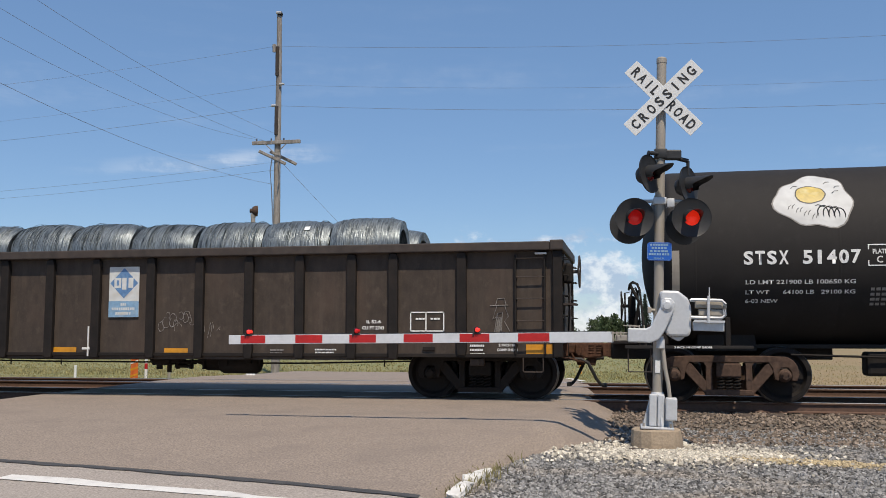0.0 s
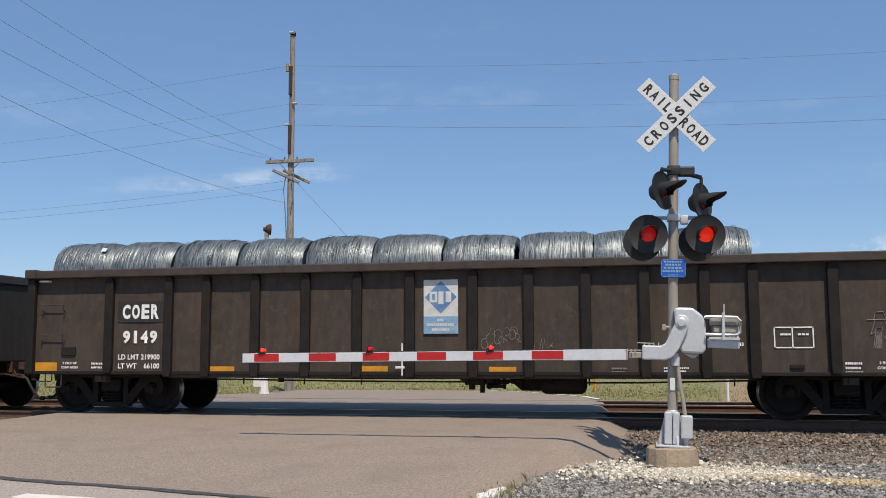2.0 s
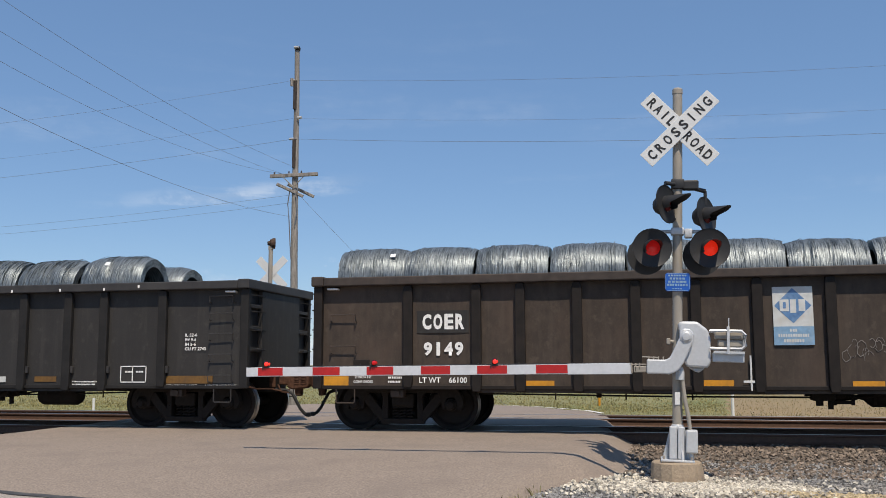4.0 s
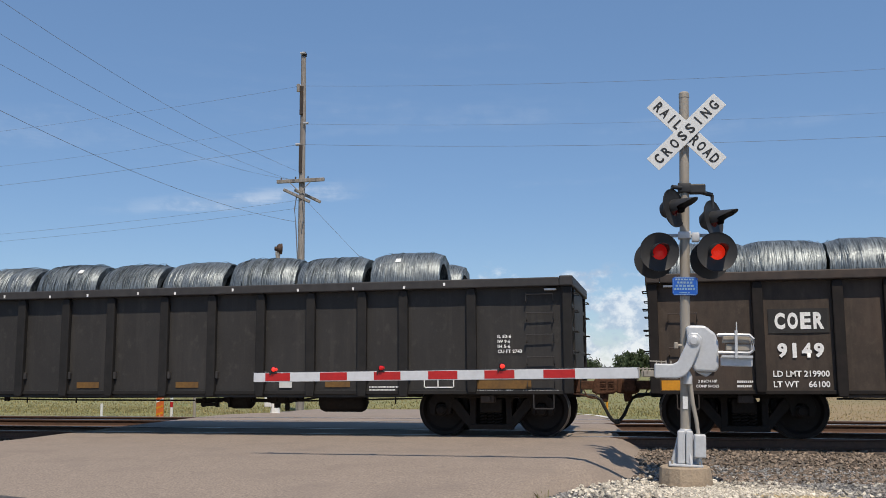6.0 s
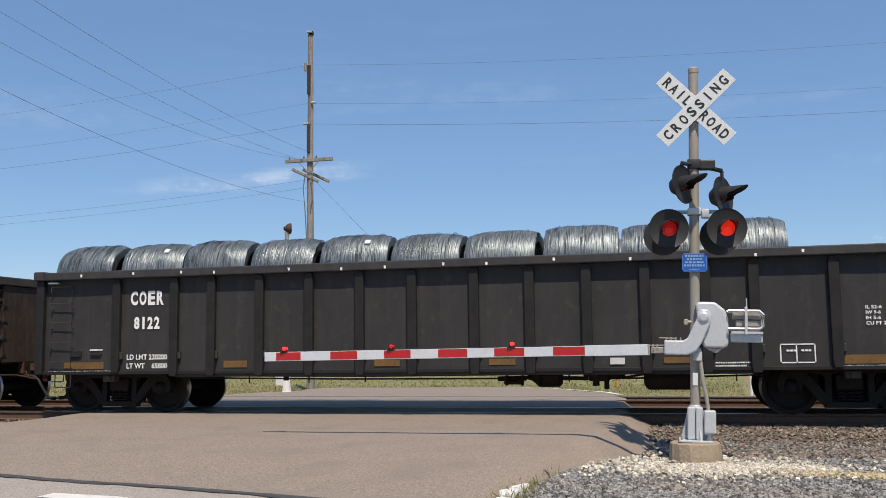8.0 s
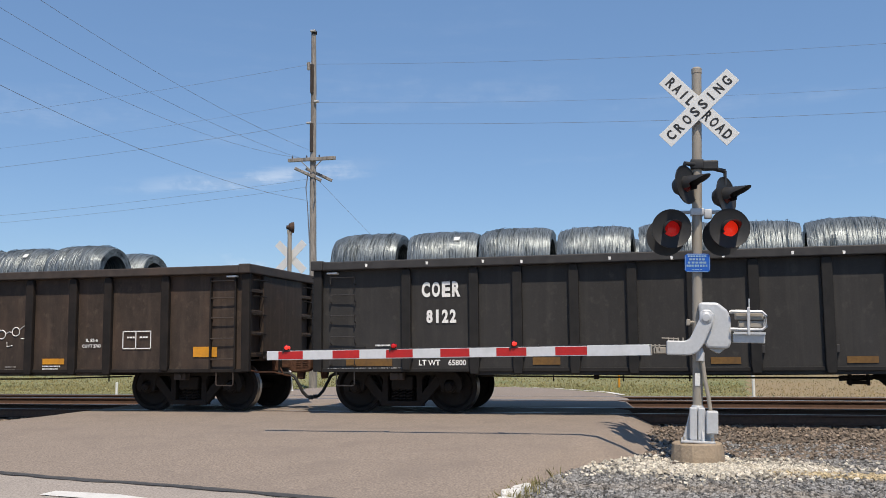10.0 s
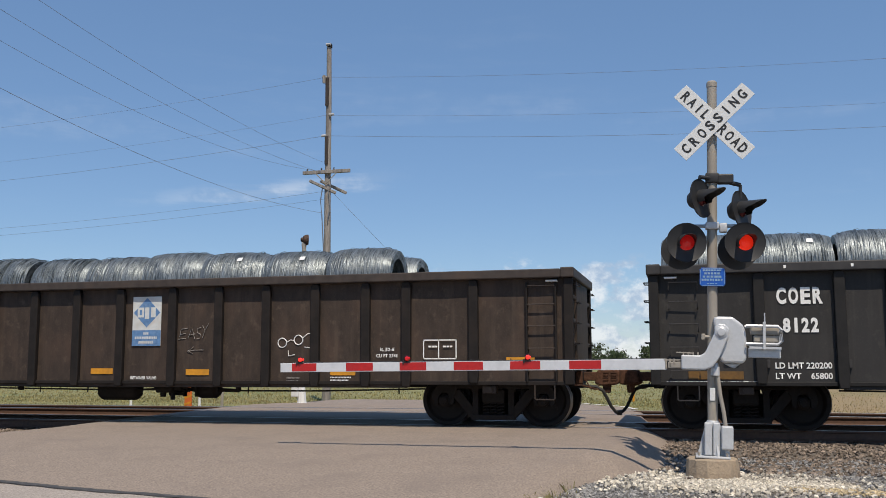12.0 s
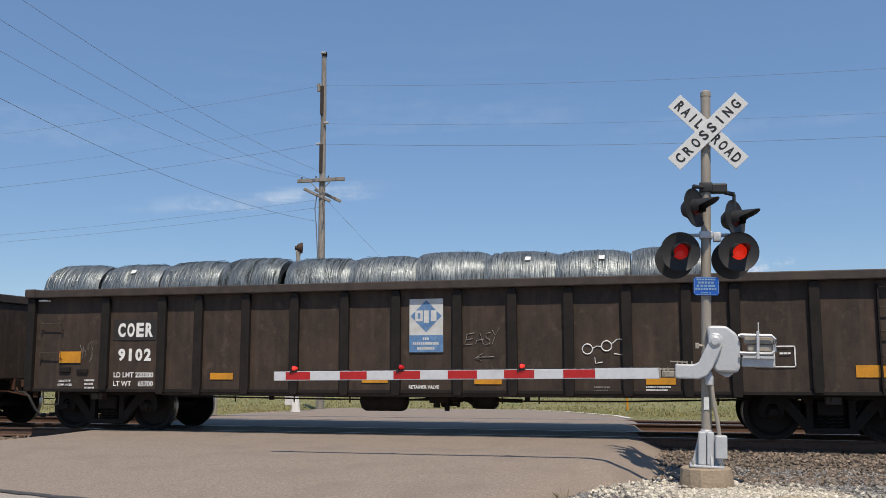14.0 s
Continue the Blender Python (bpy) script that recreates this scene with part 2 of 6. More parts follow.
LINE = mat("worn white road paint", (0.68, 0.66, 0.62), 0.8, vary=0.1, grain=40, stain=5, stain_color=(0.45, 0.42, 0.39), stain_amount=0.5, bump=0.2)
EARTH = mat("grey gravelly earth", (0.125, 0.108, 0.090), 0.95, vary=0.35, grain=30, stain=0.8, stain_color=(0.17, 0.14, 0.105), stain_amount=0.6, bump=0.6)
STONE_GREY = mat("blue-grey crushed stone", (0.205, 0.198, 0.188), 0.9, vary=0.3, grain=45, stain=0.9, stain_color=(0.28, 0.225, 0.165), stain_amount=0.6, bump=0.3, per_piece=0.7)
STONE_BROWN = mat("dusty brown-grey ballast", (0.188, 0.146, 0.110), 0.92, vary=0.2, grain=30, stain=1.2, stain_color=(0.12, 0.088, 0.066), stain_amount=0.5, bump=0.3, per_piece=0.65)
STONE_WHITE = mat("pale limestone chips", (0.50, 0.455, 0.375), 0.9, vary=0.15, grain=30, stain=2, stain_color=(0.44, 0.37, 0.27), stain_amount=0.5, bump=0.3, per_piece=0.5)
STONE_TAN = mat("tan limestone fines", (0.44, 0.35, 0.21), 0.92, vary=0.2, grain=30, bump=0.3, per_piece=0.3)
FIELD = mat("summer grassland", (0.20, 0.19, 0.075), 0.95, vary=0.3, grain=6, stain=0.2, stain_color=(0.13, 0.165, 0.045), stain_amount=0.8, bump=0.4)
TAN_FIELD = mat("tan cut field", (0.265, 0.195, 0.100), 0.95, vary=0.2, grain=5, stain=0.12, stain_color=(0.165, 0.165, 0.06), stain_amount=0.7, bump=0.3)
GRASS = mat("sun-dried roadside grass", (0.265, 0.235, 0.100), 0.85, vary=0.3, grain=1.5, stain=0.25, stain_color=(0.33, 0.265, 0.13), stain_amount=0.8, bump=0, per_piece=0.25)
WEED = mat("dry seed heads", (0.36, 0.33, 0.17), 0.9, vary=0.3, bump=0, per_piece=0.3)
STRAW = mat("dry straw grass", (0.30, 0.235, 0.115), 0.9, vary=0.3, grain=1.5, stain=0.2, stain_color=(0.18, 0.18, 0.065), stain_amount=0.8, bump=0, per_piece=0.3)
LEAF = mat("summer foliage", (0.046, 0.070, 0.024), 0.75, vary=0.35, grain=0.5, stain=0.2, stain_color=(0.085, 0.10, 0.035), stain_amount=0.6, bump=0, per_piece=0.3)
NEEDLE = mat("dark conifer foliage", (0.030, 0.048, 0.028), 0.8, vary=0.3, grain=1.5, bump=0, per_piece=0.4)
BARK = mat("grey-brown bark", (0.12, 0.095, 0.07), 0.9, vary=0.3, grain=10, bump=0.4)
ORANGE = mat("orange marker sheeting", (0.62, 0.14, 0.03), 0.5, vary=0.12, bump=0.0)
POST_WHITE = mat("white marker plastic", (0.72, 0.72, 0.70), 0.5, vary=0.08, bump=0.0)
YOLK = mat("yellow yolk paint", (0.50, 0.37, 0.09), 0.5, vary=0.25, grain=8, stain=7, stain_color=(0.62, 0.55, 0.30), stain_amount=0.7, bump=0)
EGG_WHITE = mat("pale grey-white spray paint", (0.53, 0.53, 0.515), 0.6, vary=0.12, grain=5, stain=3, stain_color=(0.42, 0.42, 0.41), stain_amount=0.6, bump=0)
HOUSE_WALL = mat("pale house siding", (0.55, 0.54, 0.50), 0.7, vary=0.06, bump=0.05)
ROOF = mat("grey roof shingles", (0.16, 0.155, 0.15), 0.9, vary=0.2, grain=6, bump=0.2)


def wire_material():
    m = mat("bundled bare steel wire", (0.30, 0.335, 0.36), 0.44, 0.6, vary=0.2, grain=7, bump=0.0, spec=0.4)
    nt = m.node_tree
    N, L = nt.nodes.new, nt.links.new
    b = nt.nodes["Principled BSDF"]
    tc, mp, n1, n2 = N("ShaderNodeTexCoord"), N("ShaderNodeMapping"), N("ShaderNodeTexNoise"), N("ShaderNodeTexNoise")
    mp.inputs["Scale"].default_value = (1, 0.06, 0.06)
    L(tc.outputs["Object"], mp.inputs[0])
    L(mp.outputs[0], n1.inputs["Vector"])
    n1.inputs["Scale"].default_value, n1.inputs["Detail"].default_value, n1.inputs["Roughness"].default_value = 58, 7, 0.72
    r, x = N("ShaderNodeMapRange"), N("ShaderNodeMix")
    r.inputs[1].default_value, r.inputs[2].default_value = 0.36, 0.66
    L(n1.outputs[0], r.inputs[0])
    x.data_type = "RGBA"
    x.inputs["A"].default_value, x.inputs["B"].default_value = (0.022, 0.031, 0.037, 1), (0.34, 0.375, 0.385, 1)
    L(r.outputs[0], x.inputs["Factor"])
    L(x.outputs["Result"], b.inputs["Base Color"])
    bp = N("ShaderNodeBump")
    bp.inputs["Strength"].default_value, bp.inputs["Distance"].default_value = 0.4, 0.02
    L(n1.outputs[0], bp.inputs["Height"])
    L(bp.outputs[0], b.inputs["Normal"])
    return m


WIRE = wire_material()


# ---- mesh helpers ----
def bm_new():
    return bmesh.new()


def box(bm, x0, x1, y0, y1, z0, z1, bevel=0.0):
    m = Matrix.Translation(((x0 + x1) / 2, (y0 + y1) / 2, (z0 + z1) / 2)) @ Matrix.Diagonal((abs(x1 - x0), abs(y1 - y0), abs(z1 - z0), 1))
    r = bmesh.ops.create_cube(bm, size=1, matrix=m)
    if bevel:
        edges = {e for v in r["verts"] for e in v.link_edges}
        bmesh.ops.bevel(bm, geom=list(edges), offset=bevel, segments=2, affect="EDGES", profile=0.5)
    return bm


def rod(bm, a, b, r, seg=8, r2=None):
    a, b = Vector(a), Vector(b)
    d = b - a
    m = Matrix.Translation((a + b) / 2) @ d.to_track_quat("Z", "Y").to_matrix().to_4x4()
    bmesh.ops.create_cone(bm, cap_ends=True, segments=seg, radius1=r, radius2=r if r2 is None else r2, depth=d.length, matrix=m)
    return bm


def tube(bm, pts, r, seg=6):
    rings = []
    pts = [Vector(p) for p in pts]
    for i, p in enumerate(pts):
        d = (pts[min(i + 1, len(pts) - 1)] - pts[max(i - 1, 0)]).normalized()
        q = d.to_track_quat("Z", "Y")
        rings.append([bm.verts.new(p + q @ Vector((r * math.cos(k * math.tau / seg), r * math.sin(k * math.tau / seg), 0))) for k in range(seg)])
    for a, b in zip(rings, rings[1:]):
        for k in range(seg):
            bm.faces.new((a[k], a[(k + 1) % seg], b[(k + 1) % seg], b[k]))
    bm.faces.new(rings[0][::-1])
    bm.faces.new(rings[-1])
    return bm


def prism(bm, outline, y0, y1, bevel=0.0):
    """A solid of the (x, z) outline between two depths y."""
    a = [bm.verts.new((x, y0, z)) for x, z in outline]
    b = [bm.verts.new((x, y1, z)) for x, z in outline]
    n = len(a)
    fs = [bm.faces.new(a), bm.faces.new(b[::-1])]
    for i in range(n):
        fs.append(bm.faces.new((a[i], b[i], b[(i + 1) % n], a[(i + 1) % n])))
    bmesh.ops.recalc_face_normals(bm, faces=fs)
    if bevel:
        bmesh.ops.bevel(bm, geom=list({e for f in fs for e in f.edges}), offset=bevel, segments=2, affect="EDGES", profile=0.5)
    return bm


def lathe(bm, profile, seg=32, axis="y", at=(0, 0, 0)):
    """Turns (radius, along) pairs about an axis."""
    rings = []
    for r, u in profile:
        ring = []
        for k in range(seg):
            c, s = r * math.cos(k * math.tau / seg), r * math.sin(k * math.tau / seg)
            v = {"y": (c, u, s), "x": (u, c, s), "z": (c, s, u)}[axis]
            ring.append(bm.verts.new(Vector(v) + Vector(at)))
        rings.append(ring)
    fs = []
    for a, b in zip(rings, rings[1:]):
        for k in range(seg):
            fs.append(bm.faces.new((a[k], a[(k + 1) % seg], b[(k + 1) % seg], b[k])))
    if profile[0][0] > 1e-4:
        fs.append(bm.faces.new(rings[0][::-1]))
    if profile[-1][0] > 1e-4:
        fs.append(bm.faces.new(rings[-1]))
    bmesh.ops.recalc_face_normals(bm, faces=fs)
    return bm


def mesh_of(name, bm, material, smooth=False):
    me = bpy.data.meshes.new(name)
    bm.to_mesh(me)
    bm.free()
    me.materials.append(material)
    if smooth:
        me.shade_smooth()
        me.set_sharp_from_angle(angle=radians(38))
    return me


def part(name, bm, material, parent=None, label="", smooth=False):
    me = bm if isinstance(bm, bpy.types.Mesh) else mesh_of(name, bm, material, smooth)
    ob = new(name, me)
    ob.parent = parent
    if label:
        tagged(ob, label)
    return ob


def thing(name, label, category, group="", kind="", at=None):
    ob = new(name)
    ob.empty_display_size = 0.3
    if at:
        ob.location = at
    return tagged(ob, label, category, group, kind)


def raw(name, verts, faces, material):
    me = bpy.data.meshes.new(name)
    me.from_pydata(verts, [], faces)
    me.materials.append(material)
    return me


def letters(text, width, height, material, name="lettering", depth=0.004, bold=0.0):
    """Writing as a mesh in the xz plane, facing -y, its lower left corner at the origin."""
    cu = bpy.data.curves.new(name, "FONT")
    cu.body, cu.size, cu.extrude, cu.offset, cu.resolution_u = text, 1.0, 0.0, bold, 3
    tmp = bpy.data.objects.new(name, cu)
    scene.collection.objects.link(tmp)
    bpy.context.view_layer.update()
    me = bpy.data.meshes.new_from_object(tmp.evaluated_get(bpy.context.evaluated_depsgraph_get()))
    bpy.data.objects.remove(tmp)
    xs = [v.co.x for v in me.vertices]
    ys = [v.co.y for v in me.vertices]
    x0, y0, w, hh = min(xs), min(ys), max(xs) - min(xs), max(ys) - min(ys)
    for v in me.vertices:
        v.co = ((v.co.x - x0) / w * width, 0, (v.co.y - y0) / hh * height)
    me.materials.clear()
    me.materials.append(material)
    return me


def bars(bm, x, z, w, h, n, y=0.0, seed=0):
    """A line of small unreadable writing as plain bars."""
    rng = random.Random(seed)
    step = w / n
    for i in range(n):
        k = step * rng.uniform(0.62, 0.86)
        vs = [bm.verts.new(p) for p in ((x + i * step, y, z), (x + i * step + k, y, z), (x + i * step + k, y, z + h), (x + i * step, y, z + h))]
        bm.faces.new(vs)
    return bm


def sheet(bm, x0, x1, z0, z1, y):
    bm.faces.new([bm.verts.new(p) for p in ((x0, y, z0), (x1, y, z0), (x1, y, z1), (x0, y, z1))])
    return bm


# ---- ground, road and tracks ----
YC2 = YC + 4.05      # centre of the far track


def smooth(v, lo, hi):
    t = min(1, max(0, (v - lo) / (hi - lo)))
    return t * t * (3 - 2 * t)


def lerp_table(v, table):
    if v <= table[0][0]:
        return table[0][1]
    for (a, b), (c, d) in zip(table, table[1:]):
        if v <= c:
            return b + (d - b) * (v - a) / (c - a)
    return table[-1][1]


ROAD_RIGHT = [(8.2, -1.9), (9.5, -1.75), (11.2, -1.5), (12.0, -1.40), (12.7, -1.22), (14, -1.02), (15.4, -0.92), (16.9, -0.80), (22.4, -1.0), (24.3, -1.45), (28.9, -3.3), (31.5, -5.2)]
ROAD_LEFT = [(8.2, -16.0), (11, -12.2), (13, -11.3), (15, -11.05), (17, -11.2), (22, -11.5), (26, -11.3), (31.5, -11.8)]
ROAD_Z = [(-60, -0.36), (7.0, -0.33), (9.2, -0.26), (11, -0.13), (13, -0.02), (15.5, -0.004), (23.5, -0.004), (25.5, -0.06), (31.5, -0.2)]


def ground_z(x, y):
    near = -0.36 + 0.02 * smooth(y, 9, 12)
    bed = -0.21
    z = near + (bed - near) * smooth(y, 13.6, 15.3)
    z = z + (-0.42 - z) * smooth(y, 23.6, 27)
    z += (-0.75 - z) * smooth(y, 45, 160)
    # the ground stays under the paved road
    inside = min(x - lerp_table(y, ROAD_LEFT), lerp_table(y, ROAD_RIGHT) - x)
    if y < 32 and inside > -0.1:
        z = min(z, lerp_table(y, ROAD_Z) - 0.12)
    return z + 0.02 * noise.noise((x * 0.8, y * 0.8, 0))


def grid_lines(spans):
    out = []
    for a, b, n in spans:
        out += [a + (b - a) * i / n for i in range(n)]
    return out + [spans[-1][1]]


def make_ground():
    xs = grid_lines([(-2500, -300, 5), (-300, -40, 12), (-40, -13, 18), (-13, 8, 70), (8, 40, 18), (40, 300, 10), (300, 2500, 5)])
    ys = grid_lines([(-600, -40, 5), (-40, 5, 8), (5, 34, 110), (34, 80, 24), (80, 400, 12), (400, 3500, 8)])
    verts = [(x, y, ground_z(x, y)) for y in ys for x in xs]
    w = len(xs)
    faces, idx = [], []
    for j in range(len(ys) - 1):
        for i in range(w - 1):
            faces.append((j * w + i, j * w + i + 1, (j + 1) * w + i + 1, (j + 1) * w + i))
            idx.append(0 if ys[j] < 23.9 else 2 if xs[i] > 0.075 * ys[j] and ys[j] > 27.5 else 1)
    me = raw("ground", verts, faces, EARTH)
    me.materials.append(FIELD)
    me.materials.append(TAN_FIELD)
    me.polygons.foreach_set("material_index", idx)
    me.shade_smooth()
    return tagged(new("ground", me), "grey gravel verge and dry grassland around the crossing", "ground", kind="structure")


make_ground()


def make_road():
    """The asphalt approach, the crossing deck and the road beyond, with sloping shoulders."""
    bm = bm_new()
    ys = [8.2 + i * 0.31 for i in range(76)]
    gaps = [(c + s * 0.7175 - 0.11, c + s * 0.7175 + 0.075) for c in (YC, YC2) for s in (-1, 1)]
    rows = []
    for y in ys:
        xl, xr, z = lerp_table(y, ROAD_LEFT), lerp_table(y, ROAD_RIGHT), lerp_table(y, ROAD_Z)
        wob = 0.07 * noise.noise((y * 2.1, 3, 0)) + 0.03 * noise.noise((y * 7, 1, 0))
        k1 = smooth(y, 11.2, 13.2) * (1 - smooth(y, 16.4, 17.2))
        cols = [xl - 0.22 + wob, xl + wob] + [xl + (xr - xl) * k / 16 for k in range(1, 16)] + [xr - 0.25 + 0.24 * k1, xr + 0.22 * k1 + wob, xr + 0.17 + 0.36 * k1 + wob, xr + 0.34 + 0.50 * k1 + 2 * wob]
        drop = {0: 0.32, len(cols) - 3: 0.03, len(cols) - 2: 0.17, len(cols) - 1: 0.36}
        rows.append([bm.verts.new((x, y, z - drop.get(i, 0) + 0.008 * noise.noise((x, y, 7)))) for i, x in enumerate(cols)])
    for a, b in zip(rows, rows[1:]):
        y0, y1 = a[0].co.y, b[0].co.y
        for k in range(len(a) - 1):
            bm.faces.new((a[k], a[k + 1], b[k + 1], b[k]))
    # the flangeways beside the rails
    for lo, hi in gaps:
        for cut in (lo, hi):
            g = bm.verts[:] + bm.edges[:] + bm.faces[:]
            bmesh.ops.bisect_plane(bm, geom=g, plane_co=(0, cut, 0), plane_no=(0, 1, 0))
        doomed = [f for f in bm.faces if lo < f.calc_center_median().y < hi]
        bmesh.ops.delete(bm, geom=doomed, context="FACES")
    me = mesh_of("road", bm, ASPHALT, True)
    ob = tagged(new("road", me), "sun-bleached grey asphalt road over the level crossing", "road", kind="structure")
    # the street along the front, its tar seam and edge line
    bm = bm_new()
    a = [(-60, 20.5), (-30, 14.0), (-14, 10.85), (-7, 9.3), (-5, 8.98), (-3.3, 8.58), (-1.8, 8.18), (1, 7.5), (6, 6.4), (60, -5)]
    top = [bm.verts.new((x, y - 0.02, lerp_table(y, ROAD_Z) + 0.004)) for x, y in a]
    low = [bm.verts.new((x, y - 8, -0.34)) for x, y in a]
    mid = [bm.verts.new((x, y - 2.4, lerp_table(y - 2.4, ROAD_Z) + 0.004)) for x, y in a]
    for k in range(len(a) - 1):
        bm.faces.new((mid[k], mid[k + 1], top[k + 1], top[k]))
        bm.faces.new((low[k], low[k + 1], mid[k + 1], mid[k]))
    tagged(new("street", mesh_of("street", bm, STREET)), "pale worn asphalt street along the front", "street", kind="structure")

    def strip(name, pts, w, lift, material, label, wobble=0.0):
        bm = bm_new()
        fine = []
        for (x0, y0), (x1, y1) in zip(pts, pts[1:]):
            n = max(2, int(math.hypot(x1 - x0, y1 - y0) / 0.12))
            fine += [(x0 + (x1 - x0) * i / n, y0 + (y1 - y0) * i / n) for i in range(n)]
        prev = None
        for x, y in fine:
            e = wobble * noise.noise((x * 3, y * 3, 5))
            f = wobble * noise.noise((x * 4, y * 4, 9))
            z = lerp_table(y, ROAD_Z) + lift
            cur = (bm.verts.new((x, y - w / 2 + e, z)), bm.verts.new((x, y + w / 2 + f, z)))
            if prev:
                bm.faces.new((prev[0], cur[0], cur[1], prev[1]))
            prev = cur
        tagged(new(name, mesh_of(name, bm, material)), label, name.replace("_", " "), kind="structure")

    strip("tar_seam", [(-14, 10.85), (-7, 9.3), (-5, 8.98), (-3.3, 8.58), (-1.75, 8.16)], 0.16, 0.012, TAR, "black tar joint between street and crossing road", 0.05)
    strip("edge_line", [(-6.25, 8.47), (-2.72, 7.90), (0, 7.46)], 0.32, 0.010, LINE, "worn white edge line painted on the street", 0.012)
    bm = bm_new()
    pts = [(-0.95, 22.6), (-1.4, 24.3), (-3.3, 28.9), (-5.1, 31.4)]
    for (x0, y0), (x1, y1) in zip(pts, pts[1:]):
        vs = [(x0 - 0.25, y0), (x0 - 0.1, y0), (x1 - 0.1, y1), (x1 - 0.25, y1)]
        bm.faces.new([bm.verts.new((x, y, lerp_table(y, ROAD_Z) + 0.012)) for x, y in vs])
    tagged(new("edge_line", mesh_of("edge_line", bm, LINE)), "white edge line of the road beyond the tracks", "edge line", kind="structure")
    return ob


make_road()


def rail_mesh(x0, x1):
    prof = [(-0.07, -0.172), (0.07, -0.172), (0.07, -0.160), (0.010, -0.140), (0.010, -0.045), (0.036, -0.034), (0.036, -0.006), (0.030, 0.0), (-0.030, 0.0), (-0.036, -0.006), (-0.036, -0.034), (-0.010, -0.045), (-0.010, -0.140), (-0.07, -0.160)]
    bm = bm_new()
    a = [bm.verts.new((x0, y, z)) for y, z in prof]
    b = [bm.verts.new((x1, y, z)) for y, z in prof]
    n = len(prof)
    for i in range(n):
        f = bm.faces.new((a[i], b[i], b[(i + 1) % n], a[(i + 1) % n]))
        f.material_index = 1 if i in (6, 7, 8) else 0
    bmesh.ops.recalc_face_normals(bm, faces=bm.faces[:])
    me = mesh_of("rail", bm, RAIL_SIDE)
    me.materials.append(TREAD)
    return me


def make_tracks():
    tie = mesh_of("tie", box(bm_new(), -0.115, 0.115, -1.3, 1.3, -0.36, -0.178, 0.012), TIE)
    plate = mesh_of("tie_plate", box(bm_new(), -0.09, 0.09, -0.17, 0.17, -0.178, -0.168), RAIL_SIDE)
    rails = rail_mesh(-160, 160)
    for c, name in ((YC, "near"), (YC2, "far")):
        tr = thing("railway_track", "rusty steel rails on dark timber ties in ballast", "track", "railway tracks", "structure", (0, c, 0))
        for s in (-1, 1):
            part("rail", rails, None, tr).location = (0, s * 0.7175, 0)
        x = -30.0
        k = 0
        while x < 26:
            if not -11.0 < x < -1.0:
                o = part("tie", tie, None, tr)
                o.location = (x, 0, 0.006 * math.sin(k * 2.3))
                o.rotation_euler = (0, 0, 0.02 * math.sin(k * 1.7))
                for s in (-1, 1):
                    part("tie_plate", plate, None, tr).location = (x, s * 0.7175, 0)
            x += 0.53
            k += 1


make_tracks()


# ---- loose stone ----
def stones(name, count, place, size, material, label, seed, flat=0.7):
    """Many small angular stones as one mesh. place(rng) gives x, y or None."""
    rng = random.Random(seed)
    base = [(-1, -1, -1), (1, -1, -1), (1, 1, -1), (-1, 1, -1), (-1, -1, 1), (1, -1, 1), (1, 1, 1), (-1, 1, 1)]
    quads = [(0, 3, 2, 1), (4, 5, 6, 7), (0, 1, 5, 4), (1, 2, 6, 5), (2, 3, 7, 6), (3, 0, 4, 7)]
    verts, faces = [], []
    n = 0
    while n < count:
        p = place(rng)
        if p is None:
            continue
        x, y, z = p
        s = size * rng.uniform(0.5, 1.25)
        q = Euler((rng.uniform(-0.7, 0.7), rng.uniform(-0.7, 0.7), rng.uniform(0, 6.3))).to_matrix()
        o = len(verts)
        for v in base:
            w = q @ Vector((v[0] * s * rng.uniform(0.45, 1), v[1] * s * rng.uniform(0.4, 0.9), v[2] * s * flat * rng.uniform(0.5, 1)))
            verts.append((x + w.x, y + w.y, z + w.z + s * 0.2))
        faces += [tuple(o + i for i in f) for f in quads]
        n += 1
    return tagged(new(name, raw(name, verts, faces, material)), label, "gravel", kind="stuff")


def off_road(x, y, margin=0.35):
    return x > lerp_table(y, ROAD_RIGHT) + margin or x < lerp_table(y, ROAD_LEFT) - 0.15


MAST = (0.33, 12.45)


def place_grey(rng):
    x, y = rng.uniform(-1.9, 4.6), 8.0 + 6.4 * rng.random() ** 1.15
    return (x, y, max(ground_z(x, y), -0.36)) if off_road(x, y, 0.16) and y > 7.2 - 0.2 * x else None


def place_ballast(rng):
    y = rng.uniform(13.0, 24.6)
    x = rng.uniform(-1.0, 7.0) if rng.random() < 0.75 else rng.uniform(-22, -11.3)
    if not off_road(x, y, 0.25):
        return None
    return (x, y, ground_z(x, y) + 0.01)


def place_left(rng):
    x, y = rng.uniform(-16, -11.2), rng.uniform(11.5, 16)
    return (x, y, ground_z(x, y)) if off_road(x, y) else None


def place_white(rng):
    a, r = rng.uniform(0, math.tau), abs(rng.gauss(0, 1))
    x, y = MAST[0] + 0.1 + math.cos(a) * r * 0.85, 11.93 + math.sin(a) * r * 0.5
    if rng.random() < 0.15:
        x, y = rng.uniform(0.3, 1.9), 12.1 - 0.2 * rng.random() - 0.35 * rng.random()
    if math.hypot(x - MAST[0], y - MAST[1]) < 0.33 or not off_road(x, y, 0.3):
        return None
    return (x, y, ground_z(x, y) + 0.025)


def place_tan(rng):
    t = rng.random()
    x, y = 0.9 + 1.7 * t + rng.gauss(0, 0.1), 11.75 - 0.5 * t + rng.gauss(0, 0.12)
    return (x, y, ground_z(x, y) + 0.02)


